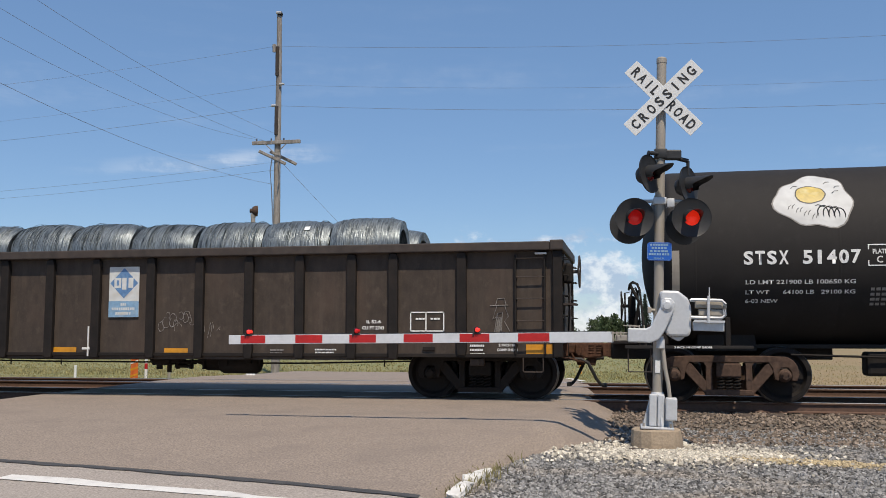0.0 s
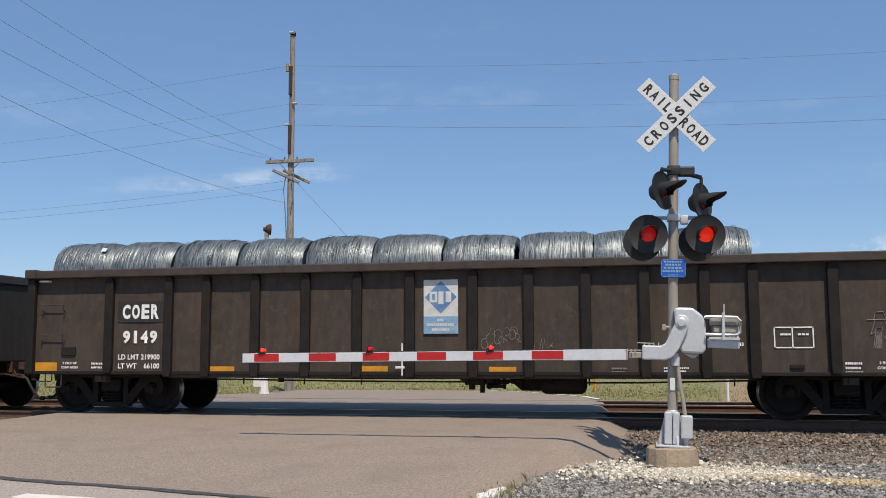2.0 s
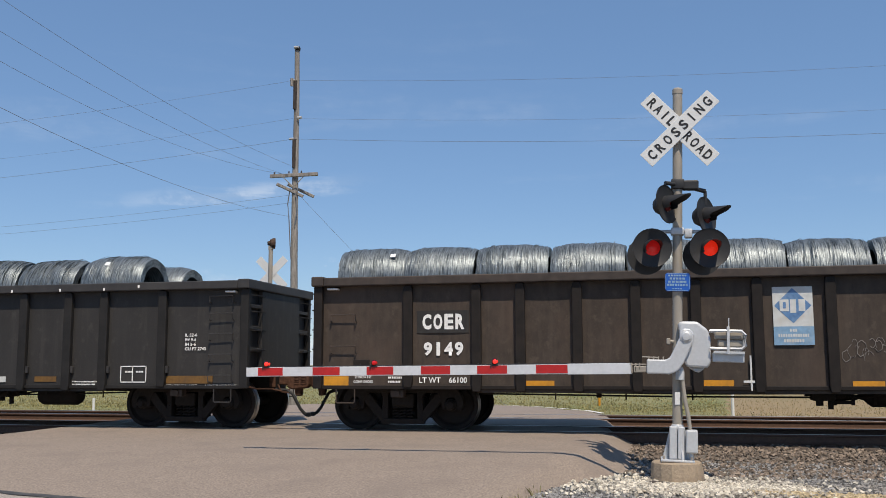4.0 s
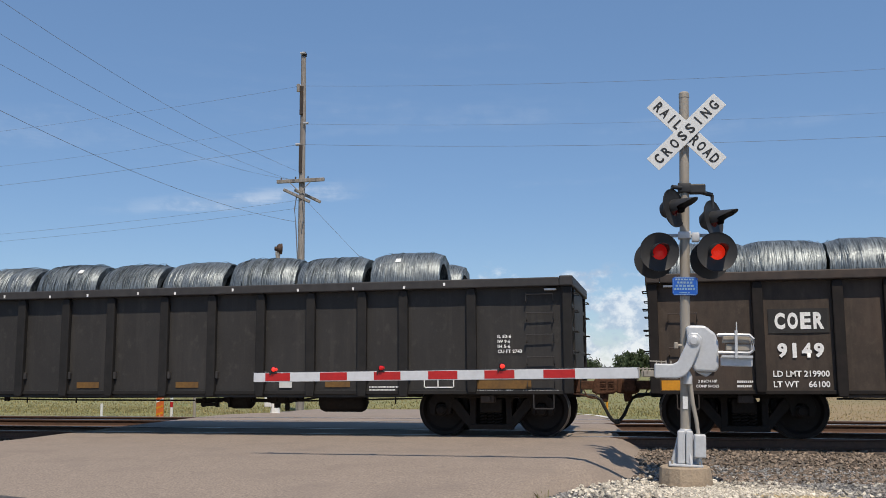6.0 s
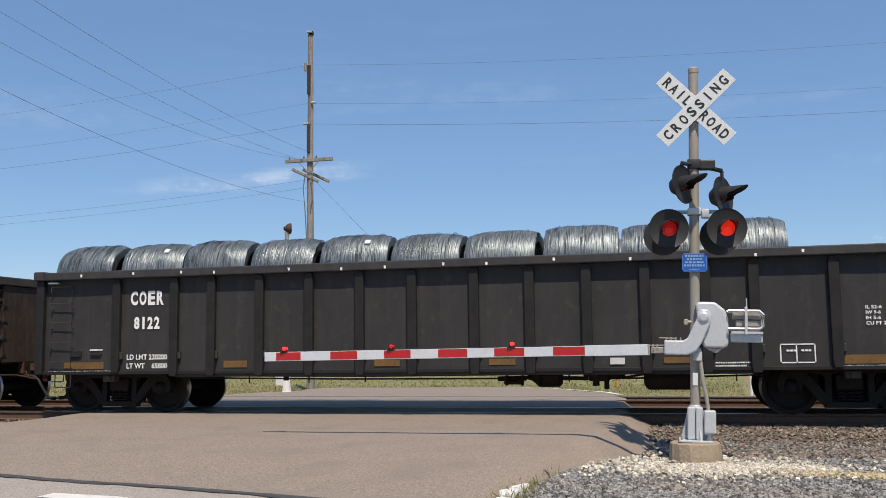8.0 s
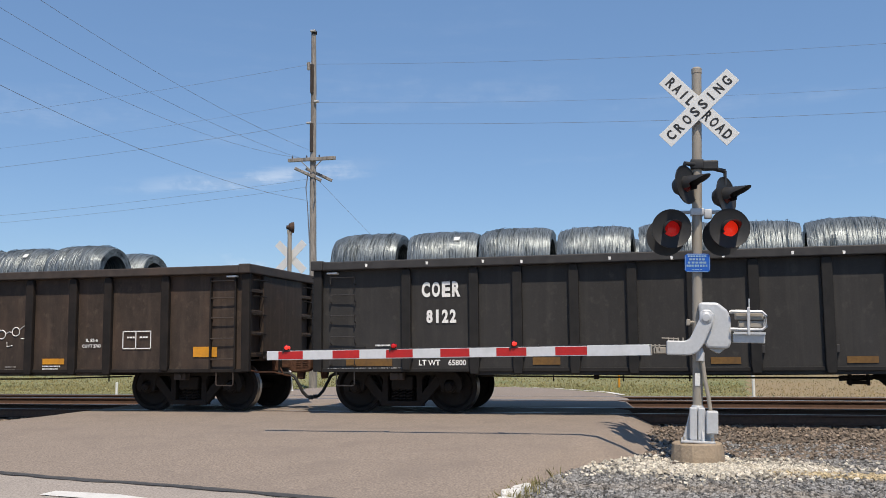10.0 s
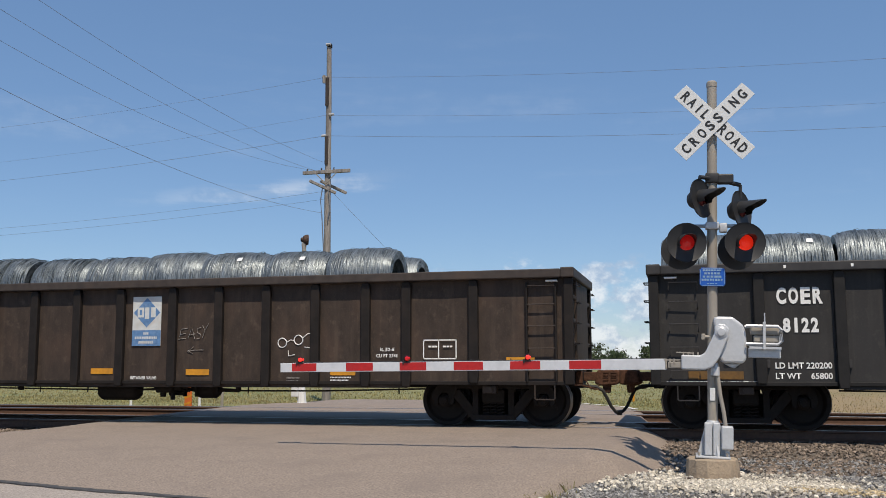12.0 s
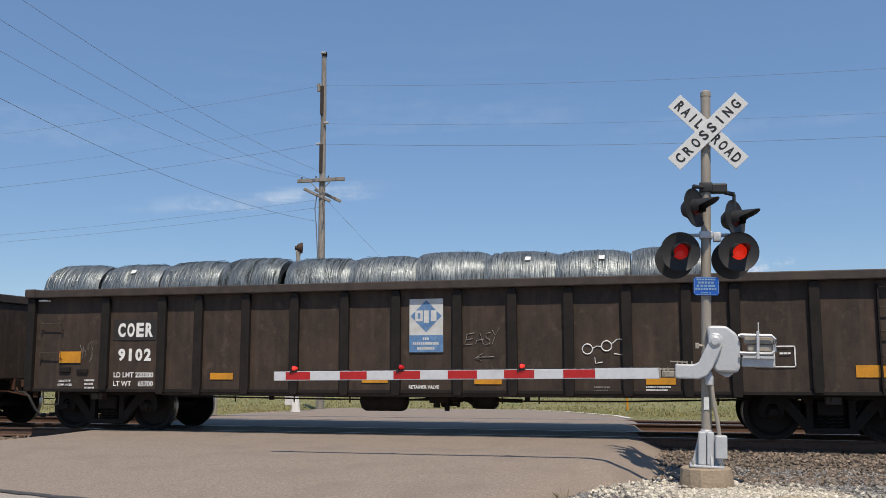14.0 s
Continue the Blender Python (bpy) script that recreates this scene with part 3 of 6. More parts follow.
stones("gravel", 34000, place_grey, 0.0235, STONE_GREY, "loose blue-grey crushed stone beside the road", 11)
stones("ballast", 24000, place_ballast, 0.029, STONE_BROWN, "dusty brown-grey track ballast", 12)
stones("ballast", 5000, place_left, 0.034, STONE_BROWN, "grey-brown gravel beside the road shoulder", 13)
stones("limestone_chips", 4600, place_white, 0.026, STONE_WHITE, "pale limestone chips round the signal foundation", 14)
stones("limestone_chips", 900, place_tan, 0.022, STONE_TAN, "tan limestone fines trailing from the foundation", 15)


# ---- the train ----
PITCH, HALF, TC = 17.553, 8.15, 13.29
RIBS = [0.56, 1.528, 2.496, 3.464, 4.432, 5.194, 6.413]
RIBS = [-r for r in RIBS[::-1]] + RIBS
WHEELS = []     # (wheel object, its place in the truck)
CARS = []       # (object, metres ahead of the first gondola's centre, y, z)


def wheel_mesh():
    prof = [(0.0, -0.02), (0.09, -0.02), (0.10, 0.0), (0.13, 0.03), (0.34, 0.045), (0.375, 0.0), (0.385, -0.03), (0.438, -0.03), (0.455, -0.026), (0.457, -0.02), (0.459, 0.06), (0.485, 0.085), (0.485, 0.10), (0.38, 0.105), (0.36, 0.08), (0.12, 0.08), (0.0, 0.09)]
    bm = lathe(bm_new(), prof, 40)
    for f in bm.faces:
        r = math.hypot(f.calc_center_median().x, f.calc_center_median().z)
        if r > 0.453:
            f.material_index = 1
    # cast lightening marks, so that the turning shows
    for k in range(3):
        a = k * math.tau / 3
        rod(bm, (0.24 * math.cos(a), 0.035, 0.24 * math.sin(a)), (0.24 * math.cos(a), 0.022, 0.24 * math.sin(a)), 0.03, 8)
    me = mesh_of("wheel", bm, WHEEL, True)
    me.materials.append(TREAD)
    return me


WHEEL_ME = wheel_mesh()


def side_frame_mesh(material):
    """A cast side frame: arched top chord with two journal jaws, window columns, diagonal arms and spring seat."""
    bm = bm_new()
    prism(bm, [(-1.12, 0.48), (-1.09, 0.62), (-1.03, 0.71), (-0.93, 0.765), (-0.60, 0.78), (0.60, 0.78), (0.93, 0.765), (1.03, 0.71), (1.09, 0.62), (1.12, 0.48), (1.08, 0.37), (1.00, 0.37), (1.00, 0.50), (0.95, 0.585), (0.83, 0.585), (0.79, 0.50), (0.79, 0.37), (0.73, 0.39), (0.70, 0.56), (0.64, 0.67), (-0.64, 0.67), (-0.70, 0.56), (-0.73, 0.39), (-0.79, 0.37), (-0.79, 0.50), (-0.83, 0.585), (-0.95, 0.585), (-1.00, 0.50), (-1.00, 0.37), (-1.08, 0.37)], -0.075, 0.075, 0.012)
    for s in (-1, 1):
        prism(bm, [(s * 0.80, 0.60), (s * 0.62, 0.66), (s * 0.58, 0.62), (s * 0.36, 0.34), (s * 0.22, 0.12), (s * 0.37, 0.12)][::s], -0.062, 0.062, 0.014)
        prism(bm, [(s * 0.43, 0.69), (s * 0.25, 0.69), (s * 0.27, 0.62), (s * 0.27, 0.20), (s * 0.38, 0.20), (s * 0.37, 0.60)][::s], -0.068, 0.068, 0.012)
        rod(bm, (s * 0.33, -0.075, 0.40), (s * 0.33, -0.062, 0.40), 0.025, 8)
    prism(bm, [(-0.40, 0.12), (0.40, 0.12), (0.37, 0.215), (-0.37, 0.215)], -0.085, 0.085, 0.014)
    return mesh_of("side_frame", bm, material)


def spring_mesh(material):
    bm = bm_new()
    pts = []
    for i in range(41):
        a = i / 8 * math.tau
        pts.append((0.06 * math.cos(a), 0.06 * math.sin(a), 0.21 + 0.27 * i / 40))
    tube(bm, pts, 0.013, 5)
    return mesh_of("spring", bm, material, True)


def truck_parts(parent, x, mats):
    """One truck: side frames, bolster, springs, axles and wheels, hung on its own pivot part."""
    frame_me, spring_me, cap_me, bolster_me, axle_me = mats
    truck = part("truck", bolster_me, None, parent)
    truck.location = (x, 0, 0)
    for s in (-1, 1):
        part("side_frame", frame_me, None, truck).location = (0, s * 0.98, 0)
        for dx in (-0.13, 0, 0.13):
            part("spring", spring_me, None, truck).location = (dx, s * 0.98, 0)
        for dx in (-0.889, 0.889):
            c = part("bearing_cap", cap_me, None, truck)
            c.location, c.rotation_euler = (dx, s * 1.04, 0.457), (0, 0, 0 if s < 0 else math.pi)
    for dx in (-0.889, 0.889):
        part("axle", axle_me, None, truck).location = (dx, 0, 0.457)
        for s in (-1, 1):
            w = part("wheel", WHEEL_ME, None, truck)
            m = pose(dx, s * 0.81, 0.457, 0, 0, 0 if s < 0 else 180)
            w.matrix_basis = m
            WHEELS.append((w, dx, s))
    return truck


def truck_kit(material):
    cap = lathe(bm_new(), [(0.0, -0.11), (0.06, -0.105), (0.075, -0.09), (0.08, -0.03), (0.11, 0.0), (0.11, 0.05)], 16)
    for k in range(3):
        a = k * math.tau / 3 + 0.5
        rod(cap, (0.05 * math.cos(a), -0.10, 0.05 * math.sin(a)), (0.05 * math.cos(a), -0.125, 0.05 * math.sin(a)), 0.014, 6)
    bol = box(bm_new(), -0.2, 0.2, -1.06, 1.06, 0.42, 0.66, 0.03)
    rod(bol, (0, 0, 0.6), (0, 0, 0.78), 0.2, 16)
    # dark plates added behind the springs to block the bright view through the truck
    for s in (-1, 1):
        box(bol, -0.36, 0.36, s * 0.68 - 0.02, s * 0.68 + 0.02, 0.2, 0.6, 0.01)
    for s in (-1, 1):
        box(bol, s * 0.42 - 0.05, s * 0.42 + 0.05, -0.85, 0.85, 0.30, 0.42, 0.015)     # brake beams
    axle = rod(bm_new(), (0, -0.92, 0), (0, 0.92, 0), 0.08, 12)
    return (side_frame_mesh(material), spring_mesh(TRUCK), mesh_of("bearing_cap", cap, material, True), mesh_of("bolster", bol, material), mesh_of("axle", axle, material, True))


KIT_BLACK, KIT_RUST = truck_kit(TRUCK), truck_kit(TRUCK_RUST)


def coupler_mesh():
    bm = bm_new()
    box(bm, 0.0, 0.40, -0.085, 0.085, 0.79, 0.95, 0.02)
    prism(bm, [(0.30, 0.75), (0.40, 0.70), (0.70, 0.72), (0.76, 0.77), (0.76, 0.97), (0.70, 1.00), (0.36, 0.99)], -0.22, -0.02, 0.03)
    prism(bm, [(0.46, 0.58), (0.58, 0.57), (0.60, 0.72), (0.44, 0.72)], -0.16, -0.04, 0.02)
    prism(bm, [(0.36, 0.75), (0.55, 0.74), (0.60, 0.80), (0.60, 0.95), (0.52, 0.99), (0.38, 0.98)], -0.02, 0.20, 0.025)
    for x in (0.46, 0.60):
        for z in (0.80, 0.885):
            box(bm, x, x + 0.10, -0.232, -0.218, z, z + 0.012, 0.004)
            box(bm, x, x + 0.10, -0.232, -0.218, z + 0.05, z + 0.062, 0.004)
    tube(bm, [(-0.05, -1.35, 0.80), (0.10, -1.2, 0.74), (0.12, -0.5, 0.72), (0.45, -0.25, 0.62)], 0.015, 5)
    rod(bm, (0.53, -0.06, 0.62), (0.53, -0.06, 1.05), 0.03, 8)
    box(bm, -0.25, 0.02, -0.24, 0.24, 0.72, 1.0, 0.03)
    # striker lugs and a hanging chain
    for y in (-0.30, 0.26):
        box(bm, -0.02, 0.10, y, y + 0.05, 0.74, 0.98, 0.012)
    tube(bm, [(0.16, -0.30, 0.80), (0.24, -0.31, 0.66), (0.32, -0.30, 0.64), (0.40, -0.27, 0.72)], 0.013, 5)
    return mesh_of("coupler", bm, RUST)


COUPLER_ME = coupler_mesh()


def hose_mesh():
    pts = [(0.06, -0.26, 0.70), (0.30, -0.28, 0.69), (0.42, -0.28, 0.62), (0.49, -0.26, 0.48), (0.56, -0.22, 0.33), (0.63, -0.18, 0.24), (0.69, -0.14, 0.21)]
    bm = tube(bm_new(), pts, 0.031, 8)
    box(bm, 0.65, 0.74, -0.18, -0.10, 0.18, 0.26, 0.01)
    return mesh_of("air_hose", bm, RUBBER, True)


HOSE_ME = hose_mesh()


def ends_and_trucks(car, half, tc2, kit, pocket=0.7):
    for s in (-1, 1):
        truck_parts(car, s * tc2, kit)
        c = part("coupler", COUPLER_ME, None, car, "rust-brown cast coupler")
        c.location, c.rotation_euler = (s * (half - 0.10), 0, 0), (0, 0, 0 if s > 0 else math.pi)
        hz = part("air_hose", HOSE_ME, None, car)
        hz.location, hz.rotation_euler = (s * (half - 0.06), 0, 0), (0, 0, 0 if s > 0 else math.pi)


def grab_iron(w, drop=0.13, r=0.011):
    """A grab iron on a -y face: the bar stands off and its ends turn down to the plate."""
    bm = tube(bm_new(), [(0, 0, -drop), (0, -0.07, -drop + 0.02), (0, -0.075, 0), (w, -0.075, 0), (w, -0.07, -drop + 0.02), (w, 0, -drop)], r, 5)
    return bm


UNDERBODY = {"9149": (1.62, 2.45, 0.30), "8122": (3.38, 4.30, 2.45), "9102": (-1.45, -0.55, -0.10), "0000": (1.72, 2.62, 0.30)}


def underbody(car, number):
    """The air reservoir, control valve, brake cylinder, levers and rods hung below the floor."""
    a, b, g = UNDERBODY[number]
    bm = bm_new()
    prof = [(0.0, a), (0.10, a + 0.005), (0.17, a + 0.04), (0.20, a + 0.10), (0.20, b - 0.10), (0.17, b - 0.04), (0.10, b - 0.005), (0.0, b)]
    lathe(bm, prof, 20, "x", (0, -0.80, 0.605))
    for x in (a + 0.2, b - 0.26):
        box(bm, x, x + 0.06, -1.0, -0.6, 0.6, 0.97)
    part("air_reservoir", bm, TRUCK, car, smooth=True)
    # control valve on its pipe bracket
    bm = box(bm_new(), g, g + 0.36, -1.0, -0.66, 0.56, 0.72, 0.03)
    box(bm, g + 0.10, g + 0.52, -0.94, -0.7, 0.60, 0.70, 0.03)
    rod(bm, (g + 0.30, -0.85, 0.42), (g + 0.30, -0.85, 0.58), 0.045, 10)
    rod(bm, (g - 0.10, -0.85, 0.66), (g + 0.62, -0.85, 0.66), 0.03, 8)
    rod(bm, (g + 0.12, -0.9, 0.48), (g + 0.12, -0.9, 0.58), 0.06, 10)
    part("control_valve", bm, TRUCK, car, smooth=True)
    # brake cylinder with its push rod and levers
    c = {"9149": 1.15, "8122": 1.42, "9102": 0.55}.get(number, 1.15)
    bm = lathe(bm_new(), [(0.0, c - 0.12), (0.03, c - 0.11), (0.06, c), (0.15, c + 0.10), (0.17, c + 0.14), (0.17, c + 0.48), (0.12, c + 0.54), (0.0, c + 0.55)], 16, "x", (0, -0.62, 0.62))
    box(bm, c + 0.12, c + 0.16, -0.85, -0.3, 0.48, 0.76, 0.01)
    part("brake_cylinder", bm, TRUCK, car, smooth=True)
    bm = bm_new()
    rod(bm, (c - 0.62, -0.7, 0.60), (c - 0.10, -0.64, 0.61), 0.045, 8)
    box(bm, c - 0.50, c - 0.16, -0.76, -0.62, 0.50, 0.56, 0.015)
    for x in (c - 0.48, c - 0.20):
        box(bm, x, x + 0.05, -0.74, -0.64, 0.48, 0.66, 0.01)
    rod(bm, (c + 0.55, -0.64, 0.61), (c + 1.0, -0.7, 0.60), 0.035, 8)
    part("slack_adjuster", bm, TRUCK, car)
    bm = bm_new()
    tube(bm, [(-5.2, -1.0, 0.66), (-2.0, -0.95, 0.62), (c - 0.6, -0.8, 0.61)], 0.016, 5)
    tube(bm, [(-5.2, -1.1, 0.70), (-1.5, -1.05, 0.67), (2.0, -1.05, 0.69), (5.4, -1.0, 0.71)], 0.014, 5)
    tube(bm, [(c + 1.0, -0.8, 0.60), (3.4, -0.9, 0.61), (5.4, -1.0, 0.66)], 0.016, 5)
    tube(bm, [(g + 0.5, -0.85, 0.66), ((g + a) / 2, -0.9, 0.60), (a + 0.3, -0.9, 0.72)], 0.02, 5)
    for x in (-3.9, -2.7, -1.6, c + 0.7, c + 1.35, 4.9):
        tube(bm, [(x, -1.02, 0.78), (x, -1.02, 0.56)], 0.014, 5)
    for x in (-3.2, c + 1.1):
        box(bm, x, x + 0.09, -1.06, -0.98, 0.60, 0.70, 0.012)
    part("brake_rigging", bm, TRUCK, car)


def gondola(number, paint, chord_mat, ribmat, kind, offset):
    """A mill gondola: sides of bayed plate with stakes, top chord, end walls, underframe, running gear and stencils."""
    car = thing("gondola_wagon", kind, "freight wagon", "gondola wagons")
    CARS.append((car, offset, YC, 0.0))
    yo, yi, zt, zc, zb, zm = -1.60, -1.50, 2.718, 2.565, 0.755, 0.69
    # bay plates, each slightly dished
    edges = [-HALF + 0.10] + RIBS + [HALF - 0.10]
    for s in (-1, 1):
        for k, (a, b) in enumerate(zip(edges, edges[1:])):
            low = zb if k in (0, 1, 13, 14) else zm
            bm = bm_new()
            nx, nz = 6, 6
            rng = random.Random(k * 7 + int(offset) * 3 + s)
            dish = rng.uniform(0.004, 0.02)
            grid = [[bm.verts.new((a + (b - a) * i / nx, s * (1.50 + dish * -math.sin(math.pi * i / nx) * math.sin(math.pi * j / nz)), low + (zc + 0.02 - low) * j / nz)) for i in range(nx + 1)] for j in range(nz + 1)]
            back = [[bm.verts.new((v.co.x, s * 1.46, v.co.z)) for v in r] for r in (grid[0], grid[-1])]
            for j in range(nz):
                for i in range(nx):
                    q = (grid[j][i], grid[j][i + 1], grid[j + 1][i + 1], grid[j + 1][i])
                    bm.faces.new(q if s < 0 else q[::-1])
            for i in range(nx):
                bm.faces.new((back[0][i], back[0][i + 1], back[1][i + 1], back[1][i]))
                bm.faces.new((back[0][i], grid[0][i], grid[0][i + 1], back[0][i + 1]))
            part("side_plate", bm, paint, car, smooth=True)
        for k, x in enumerate(RIBS):
            low = zb + 0.02 if k in (0, 13) else zm + 0.015
            bm = prism(bm_new(), [(x - 0.068, low), (x + 0.068, low), (x + 0.085, low + 0.11), (x + 0.085, zc - 0.09), (x + 0.070, zc - 0.03), (x + 0.05, zc), (x - 0.05, zc), (x - 0.070, zc - 0.03), (x - 0.085, zc - 0.09), (x - 0.085, low + 0.11)], s * 1.495, s * 1.595, 0.016)
            part("stake", bm, ribmat, car)
        part("top_chord", box(bm_new(), -HALF + 0.201, HALF - 0.201, s * 1.47, s * 1.66, zc, zt, 0.018), chord_mat, car)
        sill = box(bm_new(), -HALF + 0.1, HALF - 0.1, s * 1.48, s * 1.545, zb - 0.01, zb + 0.055, 0.008)
        part("side_sill", sill, ribmat, car)
    for s in (-1, 1):
        e = s * HALF
        part("end_wall", box(bm_new(), e - s * 0.14, e - s * 0.10, -1.47, 1.47, 0.95, zc, 0.004), paint, car)
        part("end_panel", box(bm_new(), e - s * 0.10, e - s * 0.01, -0.95, 0.95, 0.98, zc, 0.015), paint, car)
        for z in (1.02, 1.42, 1.82, 2.22):
            part("end_stiffener", box(bm_new(), e - s * 0.10, e - s * 0.02, -1.47, -0.96, z, z + 0.07, 0.012), paint, car)
            part("end_stiffener", box(bm_new(), e - s * 0.10, e - s * 0.02, 0.96, 1.47, z, z + 0.07, 0.012), paint, car)
        part("corner_mark", box(bm_new(), e - s * 0.36 - 0.10, e - s * 0.36 + 0.10, -1.615, -1.505, 2.50, 2.53, 0.004), POST_WHITE, car, "white-painted corner handhold")
        part("end_chord", box(bm_new(), e - s * 0.20, e + s * 0.03, -1.668, 1.668, zc, zt + 0.022, 0.02), chord_mat, car)
        for y in (-1, 1):
            part("corner_post", box(bm_new(), e - s * 0.16, e - s * 0.0, y * 1.48, y * 1.60, zb, zc, 0.015), ribmat, car)
            rungs = [2.44, 2.12, 1.75, 1.37, 0.99] if (s > 0 or number == "8122") else [2.06, 1.50]
            xa = e - s * 0.55 - 0.23
            for k, z in enumerate(rungs):
                g = grab_iron(0.46, 0.13 if number == "8122" or s < 0 else 0.02)
                if y > 0:
                    bmesh.ops.rotate(g, verts=g.verts, matrix=Matrix.Rotation(math.pi, 3, "Z"))
                    bmesh.ops.translate(g, verts=g.verts, vec=(0.46, 0, 0))
                o = part("grab_iron", g, chord_mat, car, smooth=True)
                o.location = (xa, y * 1.505, z)
            g = bm_new()
            tube(g, [(0, 0, 0), (0, 0, -0.23), (0.02, 0, -0.25), (0.32, 0, -0.25), (0.34, 0, -0.23), (0.34, 0, 0)], 0.012, 5)
            o = part("sill_step", g, chord_mat, car)
            o.location = (xa + 0.10, y * 1.53, zb)
            if s > 0 and number != "8122":
                for x in (xa - 0.035, xa + 0.465):
                    part("ladder_stile", box(bm_new(), x, x + 0.03, y * 1.50, y * 1.575, 0.80, 2.50, 0.006), ribmat, car)
            # end ladder
            for z in (1.1, 1.45, 1.8, 2.15, 2.45):
                g = tube(bm_new(), [(0, 0, 0), (s * 0.08, 0, 0), (s * 0.08, 0.42, 0), (0, 0.42, 0)], 0.011, 5)
                o = part("grab_iron", g, ribmat, car)
                o.location = (e, -1.42 if y < 0 else 1.0, z)
    # floor, centre sill, cross bearers and brake gear
    bm = box(bm_new(), -HALF + 0.1, HALF - 0.1, -1.47, 1.47, 0.98, 1.03)
    part("floor_plate", bm, TRUCK, car)
    part("centre_sill", box(bm_new(), -HALF, HALF, -0.26, 0.26, 0.66, 0.97, 0.01), TRUCK, car)
    for x in (-4.4, -2.5, -0.56, 0.56, 2.5, 4.4):
        part("cross_bearer", prism(bm_new(), [(x - 0.06, 0.72), (x + 0.06, 0.72), (x + 0.06, 0.97), (x - 0.06, 0.97)], -1.46, 1.46, 0.006), TRUCK, car)
    underbody(car, number)
    ends_and_trucks(car, HALF, TC / 2, KIT_BLACK)
    if number in ("9149", "8122"):
        hb = part("brake_housing", box(bm_new(), HALF + 0.0, HALF + 0.16, -1.32, -1.02, 2.02, 2.36, 0.04), TRUCK, car) if number == "9149" else None
        if hb:
            bm = bm_new()
            tube(bm, [(HALF + 0.27, -1.17 + 0.27 * math.cos(k / 24 * math.tau), 2.22 + 0.27 * math.sin(k / 24 * math.tau)) for k in range(25)], 0.015, 5)
            for k in range(5):
                a = k * math.tau / 5
                tube(bm, [(HALF + 0.24, -1.17, 2.22), (HALF + 0.27, -1.17 + 0.27 * math.cos(a), 2.22 + 0.27 * math.sin(a))], 0.011, 4)
            rod(bm, (HALF + 0.14, -1.17, 2.22), (HALF + 0.27, -1.17, 2.22), 0.03, 8)
            part("brake_wheel", bm, CHORD, car)
            part("brake_chain", tube(bm_new(), [(HALF + 0.08, -1.2, 2.05), (HALF + 0.09, -1.22, 1.5), (HALF + 0.06, -1.2, 1.0)], 0.018, 5), TRUCK, car)
            part("brake_step", box(bm_new(), HALF, HALF + 0.22, -1.45, -0.85, 1.64, 1.67), CHORD, car)
    for x in (-6.65, 6.65):
        bm = box(bm_new(), x - 0.12, x + 0.12, -1.40, -1.22, 0.60, 0.73, 0.015)
        rod(bm, (x, -1.40, 0.665), (x, -1.43, 0.665), 0.055, 12)
        part("jacking_pad", bm, CHORD, car)
    return car


def flat_on(car, me_or_bm, material, x, z, name="lettering", y=-1.508, label=""):
    o = part(name, me_or_bm, material, car, label)
    o.location = (x, y, z)
    return o


def spaced(car, text, w, h, x, z, fill=0.82, bold=0.045):
    """Stencilled characters, each set in a cell of its own width."""
    step = w / (len(text) - 1 + fill)
    for k, c in enumerate(text):
        cw = step * fill * (0.42 if c == "1" else 1.0)
        flat_on(car, letters(c, cw, h, WHITE_PAINT, bold=bold), None, x + k * step + (step * fill - cw) / 2, z, "letter")


def reporting_marks(car, mark, number, x, top, tare, seed, gap=0.0, w=0.75):
    """Initials, number and weights between the second and third stake."""
    if mark == "COER" and number[0] == "9":
        flat_on(car, sheet(bm_new(), -0.10, w + 0.08, -0.06, 0.33, 0), CAR_BLACK, x, top - 0.27, "paint_patch", -1.5045)
    spaced(car, mark, w, 0.27, x, top - 0.27)
    wn = w * (0.77 if number == "8122" else 0.94)
    spaced(car, number, wn, 0.235, x + (w - wn) / 2, top - 0.725)
    a, b = tare
    flat_on(car, letters("LD LMT " + a, 0.85, 0.10, WHITE_PAINT, bold=0.022), None, x - 0.06, 1.02)
    flat_on(car, letters("LT WT    " + b, 0.85, 0.10, WHITE_PAINT, bold=0.022), None, x - 0.06, 0.855)


def stencil(car, lines, x, z, w, h, n, seed, material=None, pitch=1.45):
    bm = bm_new()
    for k in range(lines):
        bars(bm, 0, -k * h * pitch, w * (1 - 0.12 * (k % 2)), h * 0.7, n * 2, 0, seed + k)
    flat_on(car, bm, material or WHITE_PAINT, x, z, "stencil")


